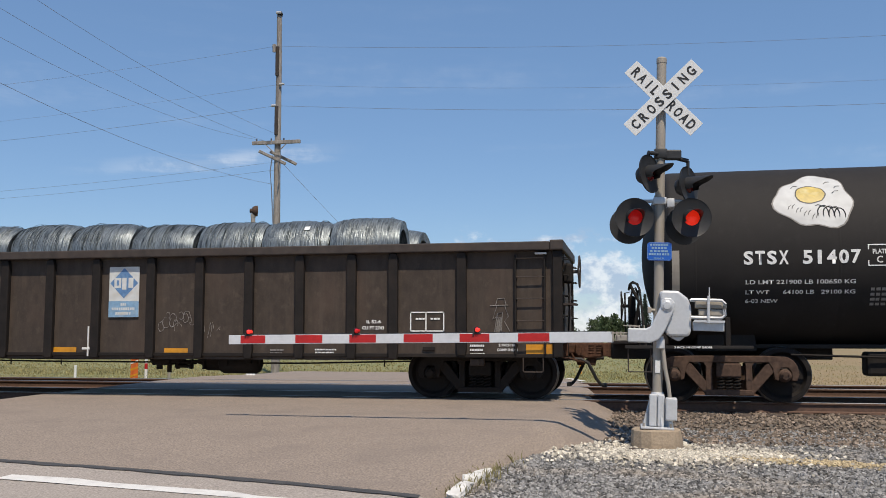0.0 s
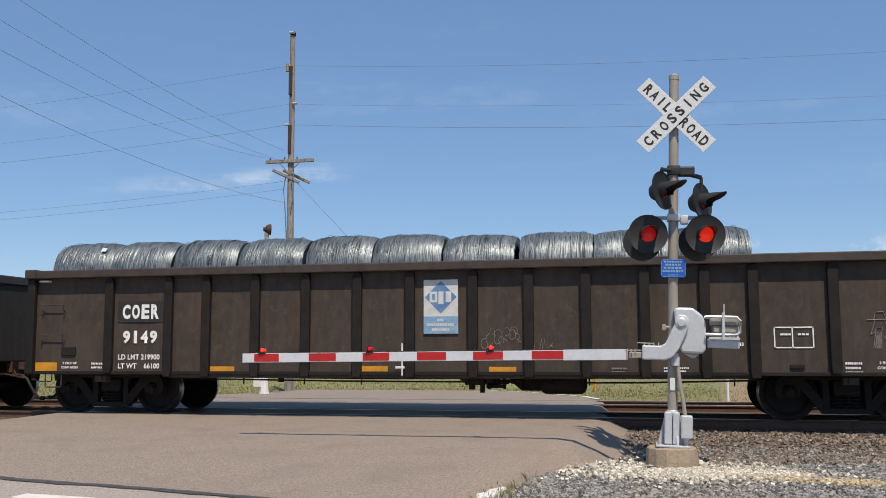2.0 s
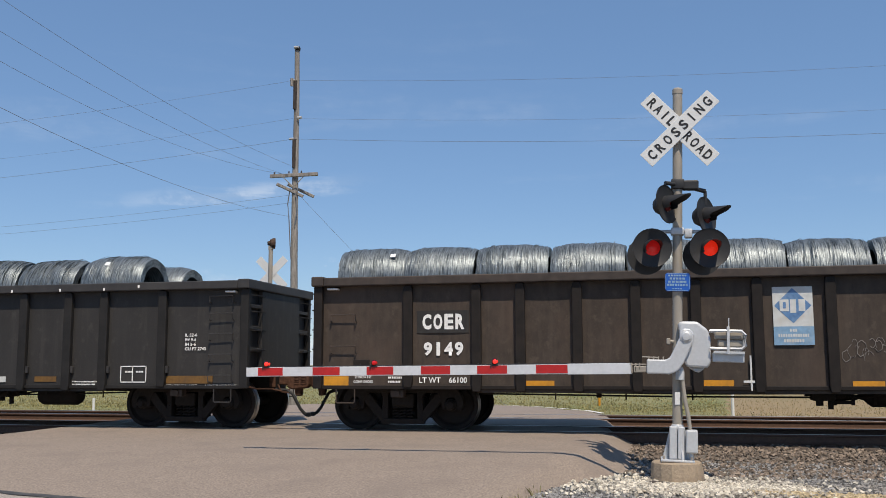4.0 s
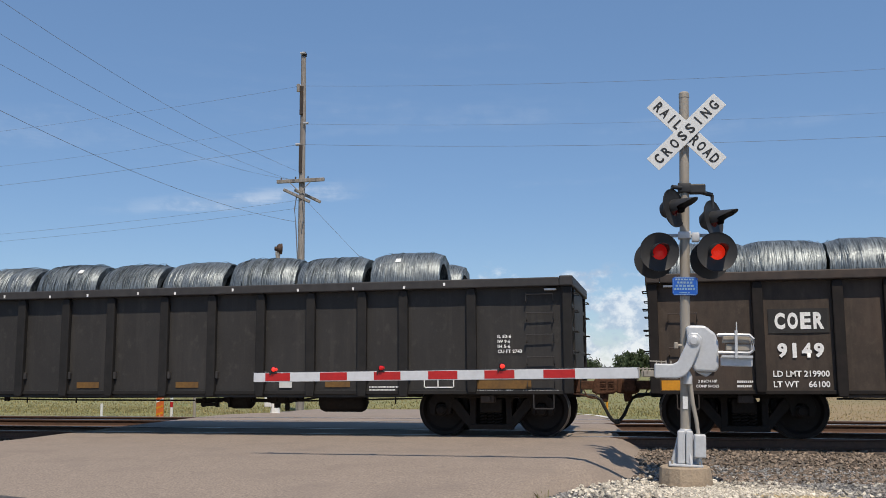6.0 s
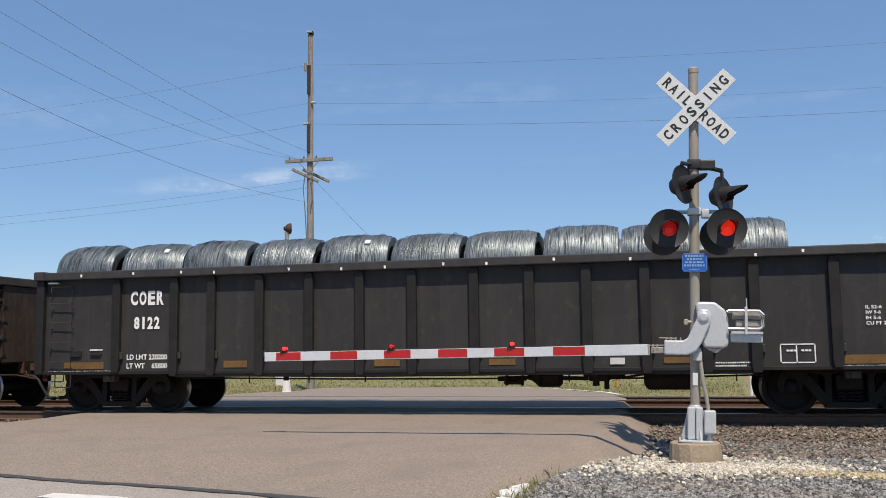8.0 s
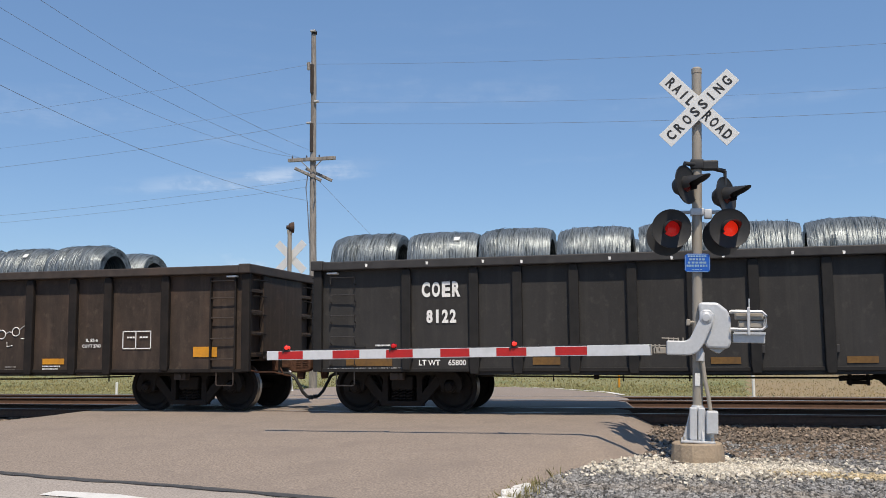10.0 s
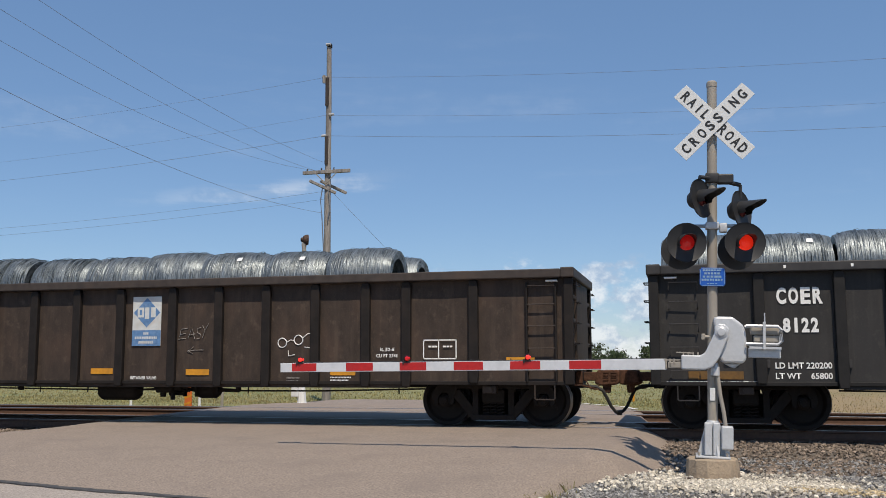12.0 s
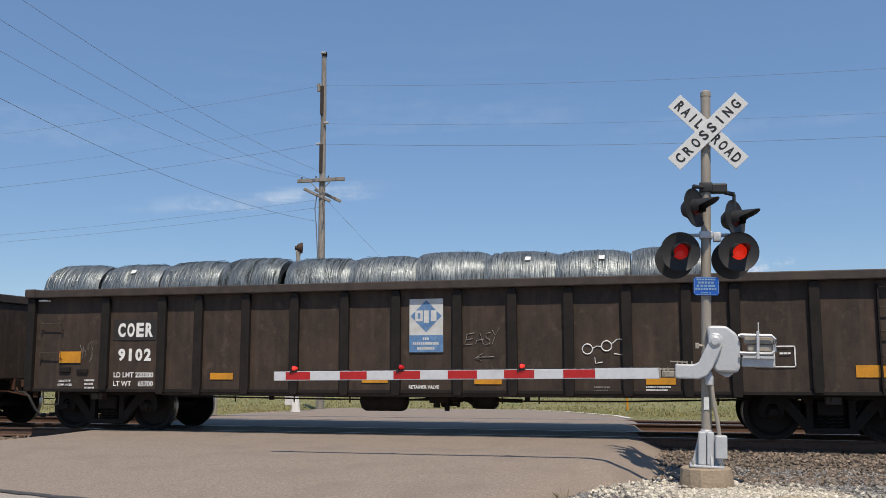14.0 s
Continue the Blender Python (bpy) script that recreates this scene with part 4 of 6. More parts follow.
def company_sign(car, band, x0=-0.32, z0=1.463, w=0.615, h=0.942):
    """White sheet with a blue diamond mark above a light blue band; lettering as plain bars."""
    sg = part("company_sign", box(bm_new(), 0, w, -0.012, 0, 0, h, 0.003), SIGN_PALE, car, "white sign with a blue diamond emblem")
    sg.location = (x0, -1.505, z0)
    part("band", sheet(bm_new(), 0, w, 0, 0.30, -0.0145), band, sg)
    bm = bm_new()
    cx, cz, r = w / 2, 0.635, 0.285
    bm.faces.new([bm.verts.new(p) for p in ((cx - r, -0.0145, cz), (cx, -0.0145, cz - r), (cx + r, -0.0145, cz), (cx, -0.0145, cz + r))])
    part("emblem", bm, SIGN_BLUE, sg)
    bm = bm_new()
    for dx, wide, low in ((-0.20, 0.14, -0.09), (-0.04, 0.09, -0.12), (0.09, 0.10, -0.09)):
        sheet(bm, cx + dx, cx + dx + wide, cz + low, cz + 0.10, -0.017)
    part("emblem_bars", bm, SIGN_PALE, sg)
    part("emblem_counter", sheet(bm_new(), cx - 0.15, cx - 0.105, cz - 0.045, cz + 0.055, -0.0195), SIGN_BLUE, sg)
    bm = bm_new()
    bars(bm, cx - 0.06, 0.215, 0.12, 0.045, 3, -0.017, 3)
    bars(bm, cx - 0.24, 0.13, 0.48, 0.05, 13, -0.017, 4)
    bars(bm, cx - 0.16, 0.045, 0.32, 0.05, 8, -0.017, 5)
    part("small_print", bm, SIGN_PALE, sg)


def amber_plates(car, plates, material):
    for x, z, w, h in plates:
        o = part("reflector", box(bm_new(), 0, w, -0.006, 0, 0, h), material, car, "amber reflective strip")
        o.location = (x, -1.505, z)


def outline_box(car, x, z, w, h, cells=(0.45,)):
    """A white-lined inspection stencil."""
    bm = bm_new()
    t = 0.02
    for a, b, c, d in ((0, w, 0, t), (0, w, h - t, h), (0, t, 0, h), (w - t, w, 0, h)) + tuple((k * w, k * w + t, 0, h) for k in cells):
        sheet(bm, a, b, c, d, 0)
    bars(bm, 0.1, h * 0.6, w * 0.3, 0.03, 3, 0, 2)
    bars(bm, w * 0.6, h * 0.6, w * 0.3, 0.03, 3, 0, 6)
    flat_on(car, bm, WHITE_PAINT, x, z, "stencil_box")


def make_gondolas():
    a = gondola("9149", CAR_BROWN, CHORD, STAKE_DARK, "weathered brown-black gondola wagon loaded with wire coils", 0.0)
    reporting_marks(a, "COER", "9149", -6.16, 2.05, ("219900", "66100"), 1)
    company_sign(a, SIGN_MID)
    amber_plates(a, [(-7.97, 0.775, 0.46, 0.195), (-4.36, 0.765, 0.49, 0.13), (-1.46, 0.78, 0.49, 0.125), (0.83, 0.765, 0.47, 0.125), (7.52, 0.77, 0.45, 0.20)], AMBER)
    outline_box(a, 5.49, 1.19, 0.61, 0.345)
    flat_on(a, letters("IL 52-6", 0.26, 0.062, WHITE_PAINT, bold=0.03), None, 4.70, 1.335)
    flat_on(a, letters("CU FT 2743", 0.40, 0.062, WHITE_PAINT, bold=0.03), None, 4.62, 1.225)
    part("card_board", box(bm_new(), -7.42, -7.12, -1.53, -1.50, 1.10, 1.26, 0.01), STAKE_DARK, a)
    part("card_board", box(bm_new(), 5.72, 5.94, -1.53, -1.50, 0.86, 0.93, 0.01), STAKE_DARK, a)
    stencil(a, 2, -6.78, 0.93, 0.26, 0.05, 4, 26)
    for x in (7.02, -7.42):
        flat_on(a, letters("2 INCH HF", 0.30, 0.045, WHITE_PAINT, bold=0.03), None, x + 0.03, 0.935)
        flat_on(a, letters("COMP SHOES", 0.36, 0.045, WHITE_PAINT, bold=0.03), None, x, 0.855)
    stencil(a, 3, 6.55, 0.93, 0.26, 0.05, 4, 23)
    stencil(a, 2, 2.9, 0.85, 0.26, 0.04, 5, 24, CHALK)
    stencil(a, 2, 3.75, 0.86, 0.40, 0.035, 7, 25)
    b = gondola("8122", CAR_BLACK, CHORD_B, STAKE_BLACK, "dark grey-black gondola wagon loaded with wire coils", -PITCH)
    reporting_marks(b, "COER", "8122", -6.14, 2.32, ("220200", "65800"), 2, w=0.70)
    amber_plates(b, [(-7.55, 0.85, 0.86, 0.13), (-4.19, 0.86, 0.47, 0.125), (-1.27, 0.86, 0.47, 0.11), (0.80, 0.865, 0.46, 0.105), (3.73, 0.87, 0.47, 0.10), (6.50, 0.84, 0.93, 0.14)], AMBER_DULL)
    for k, line in enumerate(("IL 52-6", "IW 9-6", "IH 5-6", "CU FT 2743")):
        flat_on(b, letters(line, (0.24, 0.22, 0.22, 0.42)[k], 0.058, WHITE_PAINT, bold=0.028), None, 6.86, 1.70 - 0.085 * k)
    flat_on(b, letters("LIFT HERE PULL HERE", 0.62, 0.045, WHITE_PAINT, bold=0.028), None, 6.5, 0.775)
    flat_on(b, letters("2 INCH HF COMP SHOES", 0.62, 0.045, WHITE_PAINT, bold=0.028), None, 7.28, 0.775)
    flat_on(b, letters("2 INCH HF COMP SHOES", 0.72, 0.045, WHITE_PAINT, bold=0.028), None, -7.9, 0.775)
    flat_on(b, letters("PULL HERE LIFT HERE", 0.70, 0.045, WHITE_PAINT, bold=0.028), None, -7.12, 0.775)
    for x, z in ((-7.42, 1.08), (-6.98, 1.10)):
        part("card_board", box(bm_new(), x, x + 0.24, -1.53, -1.50, z, z + (0.12 if x < -7.2 else 0.05), 0.008), STAKE_BLACK, b)
    stencil(b, 1, -7.0, 1.20, 0.28, 0.04, 6, 33)
    outline_box(b, 5.55, 0.855, 0.54, 0.31)
    part("placard", box(bm_new(), 2.86, 3.10, -1.518, -1.503, 0.86, 0.97), SIGN_PALE, b)
    stencil(b, 2, 4.55, 0.86, 0.55, 0.035, 10, 31)
    for x in RIBS:
        part("stake_bracket", box(bm_new(), x + 0.085, x + 0.135, -1.56, -1.50, 1.03, 1.16, 0.008), CHORD_B, b)
    # white paint ticks under the chord
    rng = random.Random(5)
    for k in range(14):
        x, z = -7.2 + k * 1.03 + rng.uniform(-0.25, 0.25), 2.57 + rng.uniform(0.0, 0.05)
        tick = bm_new()
        tick.faces.new([tick.verts.new(p) for p in ((x, -1.664, z), (x + 0.035, -1.664, z), (x + 0.04, -1.664, z + 0.05), (x - 0.005, -1.664, z + 0.055))])
        part("paint_tick", tick, WHITE_PAINT, b)
    c = gondola("9102", CAR_DEEP, CHORD, STAKE_DARK, "rust-tinged brown gondola wagon loaded with wire coils", -2 * PITCH)
    reporting_marks(c, "COER", "9102", -6.16, 2.057, ("220300", "65700"), 3)
    company_sign(c, SIGN_BLUE)
    amber_plates(c, [(-7.44, 1.30, 0.48, 0.22), (-4.18, 0.985, 0.46, 0.12), (-1.2, 0.93, 0.48, 0.11), (0.85, 0.91, 0.48, 0.11), (3.75, 0.91, 0.48, 0.11), (6.98, 1.03, 0.49, 0.19)], AMBER)
    outline_box(c, 5.49, 1.19, 0.61, 0.345)
    flat_on(c, letters("IL 52-6", 0.26, 0.062, WHITE_PAINT, bold=0.03), None, 4.70, 1.335)
    flat_on(c, letters("CU FT 2743", 0.40, 0.062, WHITE_PAINT, bold=0.03), None, 4.62, 1.225)
    flat_on(c, letters("2 INCH HF", 0.27, 0.042, WHITE_PAINT, bold=0.03), None, -7.43, 0.935)
    flat_on(c, letters("COMP SHOES", 0.32, 0.042, WHITE_PAINT, bold=0.03), None, -7.45, 0.86)
    for x, z, h in ((-7.42, 1.12, 0.10), (-7.03, 1.10, 0.08)):
        part("card_board", box(bm_new(), x, x + 0.25, -1.53, -1.50, z, z + h, 0.01), STAKE_DARK, c)
    bm = bm_new()
    rng = random.Random(17)
    for k in range(9):
        x, z = -6.98 + 0.035 * k, 1.30 + rng.uniform(0, 0.25)
        tube(bm, [(x, 0, z), (x + rng.uniform(-0.06, 0.06), 0, z + 0.1), (x + rng.uniform(-0.08, 0.08), 0, z + 0.18)], 0.0035, 4)
    flat_on(c, bm, CHALK, 0, 0, "chalk_scrawl", -1.503)
    stencil(c, 3, -6.85, 0.95, 0.22, 0.05, 4, 43)
    flat_on(c, letters("RETAINER VALVE", 0.55, 0.06, WHITE_PAINT, bold=0.028), None, -0.33, 0.83)
    stencil(c, 2, 2.9, 0.85, 0.26, 0.04, 5, 44, CHALK)
    stencil(c, 2, 3.75, 0.86, 0.40, 0.035, 7, 45)
    # chalk marks
    bm = bm_new()
    for cx in (2.80, 3.12):
        pts = [(cx + 0.085 * math.cos(k / 16 * math.tau), 0, 1.50 + (0.05 if cx > 3 else 0) + 0.085 * math.sin(k / 16 * math.tau)) for k in range(17)]
        tube(bm, pts, 0.010, 4)
    tube(bm, [(2.89, 0, 1.51), (2.96, 0, 1.55), (3.03, 0, 1.54)], 0.008, 4)
    tube(bm, [(3.20, 0, 1.58), (3.30, 0, 1.66), (3.40, 0, 1.66)], 0.009, 4)
    tube(bm, [(2.92, 0, 1.36), (2.93, 0, 1.26), (3.05, 0, 1.28)], 0.008, 4)
    tube(bm, [(3.24, 0, 1.42), (3.40, 0, 1.40), (3.40, 0, 1.30)], 0.008, 4)
    flat_on(c, bm, WHITE_PAINT, 0, 0, "chalk_drawing", -1.503)
    bm = bm_new()
    for pts in (((0.86, 1.79), (0.72, 1.77), (0.70, 1.66), (0.66, 1.58), (0.82, 1.60)), ((0.70, 1.67), (0.82, 1.69)), ((0.87, 1.60), (0.95, 1.80), (1.01, 1.59)), ((0.89, 1.66), (1.02, 1.68)), ((1.14, 1.80), (1.06, 1.78), (1.06, 1.71), (1.13, 1.67), (1.12, 1.60), (1.05, 1.59)), ((1.17, 1.84), (1.22, 1.74), (1.30, 1.88)), ((1.22, 1.74), (1.17, 1.60))):
        tube(bm, [(x, 0, z) for x, z in pts], 0.0065, 4)
    flat_on(c, bm, CHALK, 0, 0, "chalk_word", -1.503)
    bm = bm_new()
    tube(bm, [(1.0, 0, 1.44), (0.86, 0, 1.35), (0.98, 0, 1.31), (0.88, 0, 1.37), (1.2, 0, 1.38)], 0.006, 4)
    flat_on(c, bm, CHALK, 0, 0, "chalk_scrawl", -1.503)
    d = gondola("0000", CAR_DEEP, CHORD, CAR_DEEP, "brown gondola wagon following in the train", -3 * PITCH)
    lever = rod(bm_new(), (-0.70, -1.55, 0.74), (-0.70, -1.55, 1.30), 0.016, 6)
    box(lever, -0.82, -0.60, -1.565, -1.535, 0.86, 0.90, 0.006)
    part("release_lever", lever, POST_WHITE, a)
    # chalk figures on the first wagon: a figure in a broad hat, and a faded scrawl
    bm = bm_new()
    for pts in (((6.90, 1.63), (7.22, 1.64)), ((7.00, 1.64), (7.03, 1.75), (7.15, 1.76), (7.18, 1.64)), ((7.02, 1.62), (6.95, 1.40), (7.02, 1.44)), ((7.16, 1.62), (7.22, 1.45), (7.15, 1.36), (7.24, 1.20)), ((6.98, 1.18), (7.03, 1.50), (7.12, 1.52), (7.10, 1.20))):
        tube(bm, [(x, 0, z) for x, z in pts], 0.006, 4)
    for k in range(9):
        tube(bm, [(7.0 + 0.012 * k, 0, 1.18), (7.03 + 0.010 * k, 0, 1.36 + 0.015 * (k % 3)), (7.02 + 0.012 * k, 0, 1.44)], 0.004, 4)
    flat_on(a, bm, CHALK, 0, 0, "chalk_drawing", -1.503)
    bm = bm_new()
    rng = random.Random(91)
    for k in range(13):
        x, z, r = 0.78 + 0.055 * k + rng.uniform(-0.03, 0.03), 1.36 + rng.uniform(-0.12, 0.14), rng.uniform(0.04, 0.11)
        a0, turns = rng.uniform(0, 6.3), rng.uniform(2.0, 5.2)
        tube(bm, [(x + r * 0.7 * math.cos(a0 + turns * q / 12), 0, z + r * math.sin(a0 + turns * q / 12) + 0.01 * math.sin(q * 2.1)) for q in range(13)], rng.uniform(0.003, 0.0055), 4)
    for k in range(6):
        x = 1.62 + 0.06 * k
        tube(bm, [(x, 0, 1.15 + rng.uniform(-0.1, 0.1)), (x + rng.uniform(-0.05, 0.08), 0, 1.33 + rng.uniform(-0.1, 0.1))], 0.004, 4)
    flat_on(a, bm, CHALK, 0, 0, "chalk_scrawl", -1.503)


make_gondolas()


# ---- coils of wire in the wagons ----
def coil_mesh(seed, loops, length=1.27):
    rng = random.Random(seed)
    bm = bm_new()
    R, r, seg, nx = 0.635, 0.42, 44, 14
    grid = []
    for i in range(nx + 1):
        u = i / nx
        x = -length / 2 + length * u
        e = 1 - 0.10 * abs(2 * u - 1) ** 3.5
        grid.append([bm.verts.new((x + 0.02 * noise.noise((k * 0.5, seed, u * 3)), (R * e + 0.022 * noise.noise((math.cos(k * math.tau / seg) * 2, seed * 3 + u * 5, math.sin(k * math.tau / seg) * 2))) * math.cos(k * math.tau / seg), (R * e + 0.022 * noise.noise((math.cos(k * math.tau / seg) * 2, seed * 3 + u * 5, math.sin(k * math.tau / seg) * 2))) * math.sin(k * math.tau / seg))) for k in range(seg)])
    inner = [[bm.verts.new((x, r * math.cos(k * math.tau / seg), r * math.sin(k * math.tau / seg))) for k in range(seg)] for x in (-length / 2 + 0.02, length / 2 - 0.02)]
    for a, b in zip(grid, grid[1:]):
        for k in range(seg):
            bm.faces.new((a[k], b[k], b[(k + 1) % seg], a[(k + 1) % seg]))
    for k in range(seg):
        n = (k + 1) % seg
        bm.faces.new((inner[0][k], inner[0][n], inner[1][n], inner[1][k]))
        bm.faces.new((grid[0][k], grid[0][n], inner[0][n], inner[0][k]))
        bm.faces.new((grid[-1][n], grid[-1][k], inner[1][k], inner[1][n]))
    body = mesh_of("wire_coil", bm, WIRE, True)
    bm = bm_new()
    # single strands lying on and standing off the bundle
    for _ in range(loops):
        x = rng.uniform(-0.47, 0.47) * length
        tilt, ph = rng.uniform(-0.16, 0.16), rng.uniform(0, 6)
        off = rng.choice((0.002, 0.003, 0.004, 0.007)) if rng.random() < 0.96 else 0.028
        e = 1 - 0.10 * abs(2 * x / length) ** 3.5
        a0, span = rng.uniform(0, 6.3), rng.uniform(2.2, 4.5)
        pts = []
        for k in range(17):
            a = a0 + span * k / 16
            rad = R * e + off * (0.4 + 0.6 * math.sin(math.pi * k / 16)) + 0.005 * math.sin(3 * a + ph)
            pts.append((x + tilt * math.sin(a + ph) * 0.35, rad * math.cos(a), rad * math.sin(a)))
        tube(bm, pts, 0.0042, 3)
    for s in (-0.3, 0.05, 0.34):
        pts = [(s * length + 0.02 * math.sin(k), (R + 0.012) * math.cos(k / 24 * math.tau), (R + 0.012) * math.sin(k / 24 * math.tau)) for k in range(25)]
        if rng.random() < 0.35:
            tube(bm, pts, 0.006, 3)
    return body, mesh_of("loose_wire", bm, WIRE, True)


def tag_mesh():
    return mesh_of("tag", box(bm_new(), -0.05, 0.05, -0.004, 0.004, -0.05, 0.05), POST_WHITE)


COILS = []
TAGS = []


def make_coils():
    rich = [coil_mesh(k, 85) for k in range(5)]
    plain = [coil_mesh(20 + k, 12) for k in range(2)]
    tag = tag_mesh()
    rng = random.Random(77)
    starts = {0: (-7.85, 5.24), 1: (-7.94, 5.83), 2: (-8.0, 4.82), 3: (-7.9, 5.3)}
    for car, (a, b) in starts.items():
        n = 10
        step = (b - a) / n
        for k in range(n):
            for row, y, meshes in ((0, -0.76, rich), (1, 0.60, plain)):
                x = a + step * (k + 0.5) + (0.1 if row else 0) + rng.uniform(-0.03, 0.03)
                body, strands = rng.choice(meshes)
                ob = new("wire_coil", body)
                tagged(part("loose_wire", strands, None, ob), kind="stuff")
                if row == 0 and rng.random() < 0.3:
                    # a small paper tag tied to the bundle
                    tg = part("tag", tag, None, ob, "white paper tag")
                    tg.location, tg.rotation_euler = (rng.uniform(-0.3, 0.3), 0, 0), (0, 0, 0)
                    TAGS.append(tg)
                tagged(ob, "bundled coil of bare grey steel wire lying in a wagon", "wire coil", "wire coils in the wagons")
                z = 2.655 + rng.uniform(-0.03, 0.03) - (0.05 if row else 0)
                ob.matrix_basis = pose(0, 0, 0, rng.uniform(0, 360), 0, rng.uniform(-4, 4))
                COILS.append((ob, -car * PITCH + x, YC + y, z, ob.matrix_basis.copy(), step / 1.30))
                if row == 0 and ob.children[-1] in TAGS:
                    TAGS[-1].matrix_basis = ob.matrix_basis.to_3x3().inverted().to_4x4() @ pose(rng.uniform(-0.4, 0.4), -0.46, 0.455, -45, 0, 0)


make_coils()


# ---- the tank wagon ahead ----
def make_tank():
    off = 10.87 + 6.4
    car = thing("tank_wagon", "black tank wagon with white lettering and a painted fried egg", "tank wagon")
    CARS.append((car, off, YC, 0.0))
    R, cz, half = 1.56, 2.50, 7.78
    prof = [(R * k / 7, -half + 0.45 * (k / 7) ** 2) for k in range(7)] + [(R - 0.035, -half + 0.42), (R - 0.008, -half + 0.455), (R, -half + 0.50)]
    prof = prof + [(r, -u) for r, u in prof[::-1]]
    part("tank_shell", lathe(bm_new(), prof, 72, "x", (0, 0, cz)), TANK, car, smooth=True)
    for x in (-half + 0.85, -half + 3.1, -1.5, 1.5, half - 3.1, half - 0.85):
        part("weld_band", lathe(bm_new(), [(R + 0.001, x - 0.02), (R + 0.007, x), (R + 0.001, x + 0.02)], 72, "x", (0, 0, cz)), TANK, car, smooth=True)
    for s in (-1, 1):
        t = s * 6.4
        part("saddle", prism(bm_new(), [(t - 0.5, 0.85), (t + 0.5, 0.85), (t + 0.45, 1.35), (t - 0.45, 1.35)], -0.75, 0.75, 0.02), TANK, car)
        part("stub_sill", box(bm_new(), min(s * 4.6, s * 8.35), max(s * 4.6, s * 8.35), -0.28, 0.28, 0.70, 1.0, 0.02), TANK, car)
        for y in (-1, 1):
            part("side_sill", box(bm_new(), min(s * 6.05, s * 8.1), max(s * 6.05, s * 8.1), y * 1.42, y * 1.52, 0.90, 0.955, 0.01), TANK, car)
            part("bolster_arm", box(bm_new(), t - 0.08, t + 0.0, y * 1.15, y * 1.50, 0.95, 1.42, 0.01), TRUCK, car)
            strip = bm_new()
            for k in range(8):
                a0, a1 = [(1.60 + 0.115 * q - cz) / R for q in (k, k + 1)]
                ring = [strip.verts.new((s * 7.25 + dx, y * rr * math.cos(a), cz + rr * math.sin(a))) for dx in (-0.06, 0.06) for a in (a0, a1) for rr in (R + 0.004, R + 0.02)]
                for q in ((1, 3, 7, 5), (0, 1, 5, 4), (2, 3, 7, 6), (0, 1, 3, 2), (4, 5, 7, 6)):
                    strip.faces.new([ring[i] for i in q])
            bmesh.ops.recalc_face_normals(strip, faces=strip.faces[:])
            part("shell_strap", strip, GALV, car, "pale grey strap on the shell")
        part("end_platform", box(bm_new(), min(s * 7.9, s * 8.3), max(s * 7.9, s * 8.3), -1.45, 1.45, 0.98, 1.03, 0.01), TRUCK, car)
    bm = tube(bm_new(), [(-7.76, -1.45, 0.95), (-7.84, -1.45, 1.88), (-7.88, -1.45, 1.98), (-7.95, -1.30, 2.02), (-8.00, -1.0, 2.00), (-8.02, -0.8, 1.92)], 0.022, 6)
    tube(bm, [(-8.1, 1.40, 1.0), (-8.1, 1.40, 1.95), (-7.85, 1.42, 2.0), (-7.8, 1.45, 0.95)], 0.02, 6)
    part("end_railing", bm, TANK, car)
    part("sill_step", tube(bm_new(), [(-8.05, -1.46, 0.92), (-8.05, -1.48, 0.52), (-7.68, -1.48, 0.52), (-7.68, -1.46, 0.92)], 0.014, 5), CHORD, car)
    # hand brake on its bracket
    bm = tube(bm_new(), [(-8.16, 0.20 + 0.26 * math.cos(k / 24 * math.tau), 1.66 + 0.26 * math.sin(k / 24 * math.tau)) for k in range(25)], 0.016, 5)
    for k in range(5):
        a = k * math.tau / 5
        tube(bm, [(-8.12, 0.20, 1.66), (-8.16, 0.20 + 0.26 * math.cos(a), 1.66 + 0.26 * math.sin(a))], 0.011, 4)
    rod(bm, (-8.16, 0.20, 1.66), (-7.96, 0.20, 1.66), 0.03, 8)
    part("brake_wheel", bm, TRUCK, car)
    bm = box(bm_new(), -8.04, -7.90, 0.06, 0.34, 1.42, 1.84, 0.04)
    prism(bm, [(-8.04, 1.0), (-7.86, 1.0), (-7.70, 1.02), (-7.94, 1.62), (-8.04, 1.62)], 0.12, 0.26, 0.01)
    tube(bm, [(-7.98, 0.0, 1.45), (-7.99, -0.01, 1.2), (-7.96, 0.0, 0.98)], 0.022, 5)
    tube(bm, [(-7.98, 0.1, 1.84), (-7.95, 0.08, 1.97), (-7.90, 0.05, 1.99), (-7.86, 0.1, 1.86)], 0.02, 5)
    part("hand_brake", bm, TRUCK, car)
    # control valve on the end platform
    bm = box(bm_new(), -7.74, -7.58, -1.46, -1.16, 1.02, 1.30, 0.03)
    lathe(bm, [(0.0, 0.98), (0.10, 0.98), (0.10, 1.30), (0.06, 1.36), (0.06, 1.44), (0.0, 1.46)], 12, "z", (-7.47, -1.30, 0))
    rod(bm, (-7.66, -1.34, 1.20), (-7.18, -1.34, 1.20), 0.075, 12)
    box(bm, -7.36, -7.20, -1.44, -1.2, 1.04, 1.16, 0.02)
    box(bm, -7.66, -7.42, -1.50, -1.1, 0.955, 1.06, 0.015)
    part("control_valve", bm, TRUCK, car, smooth=True)
    sl = part("lettering", letters("2 INCH HF COMP SHOES", 0.60, 0.034, WHITE_PAINT, bold=0.03), None, car)
    sl.location = (-7.30, -1.526, 0.911)
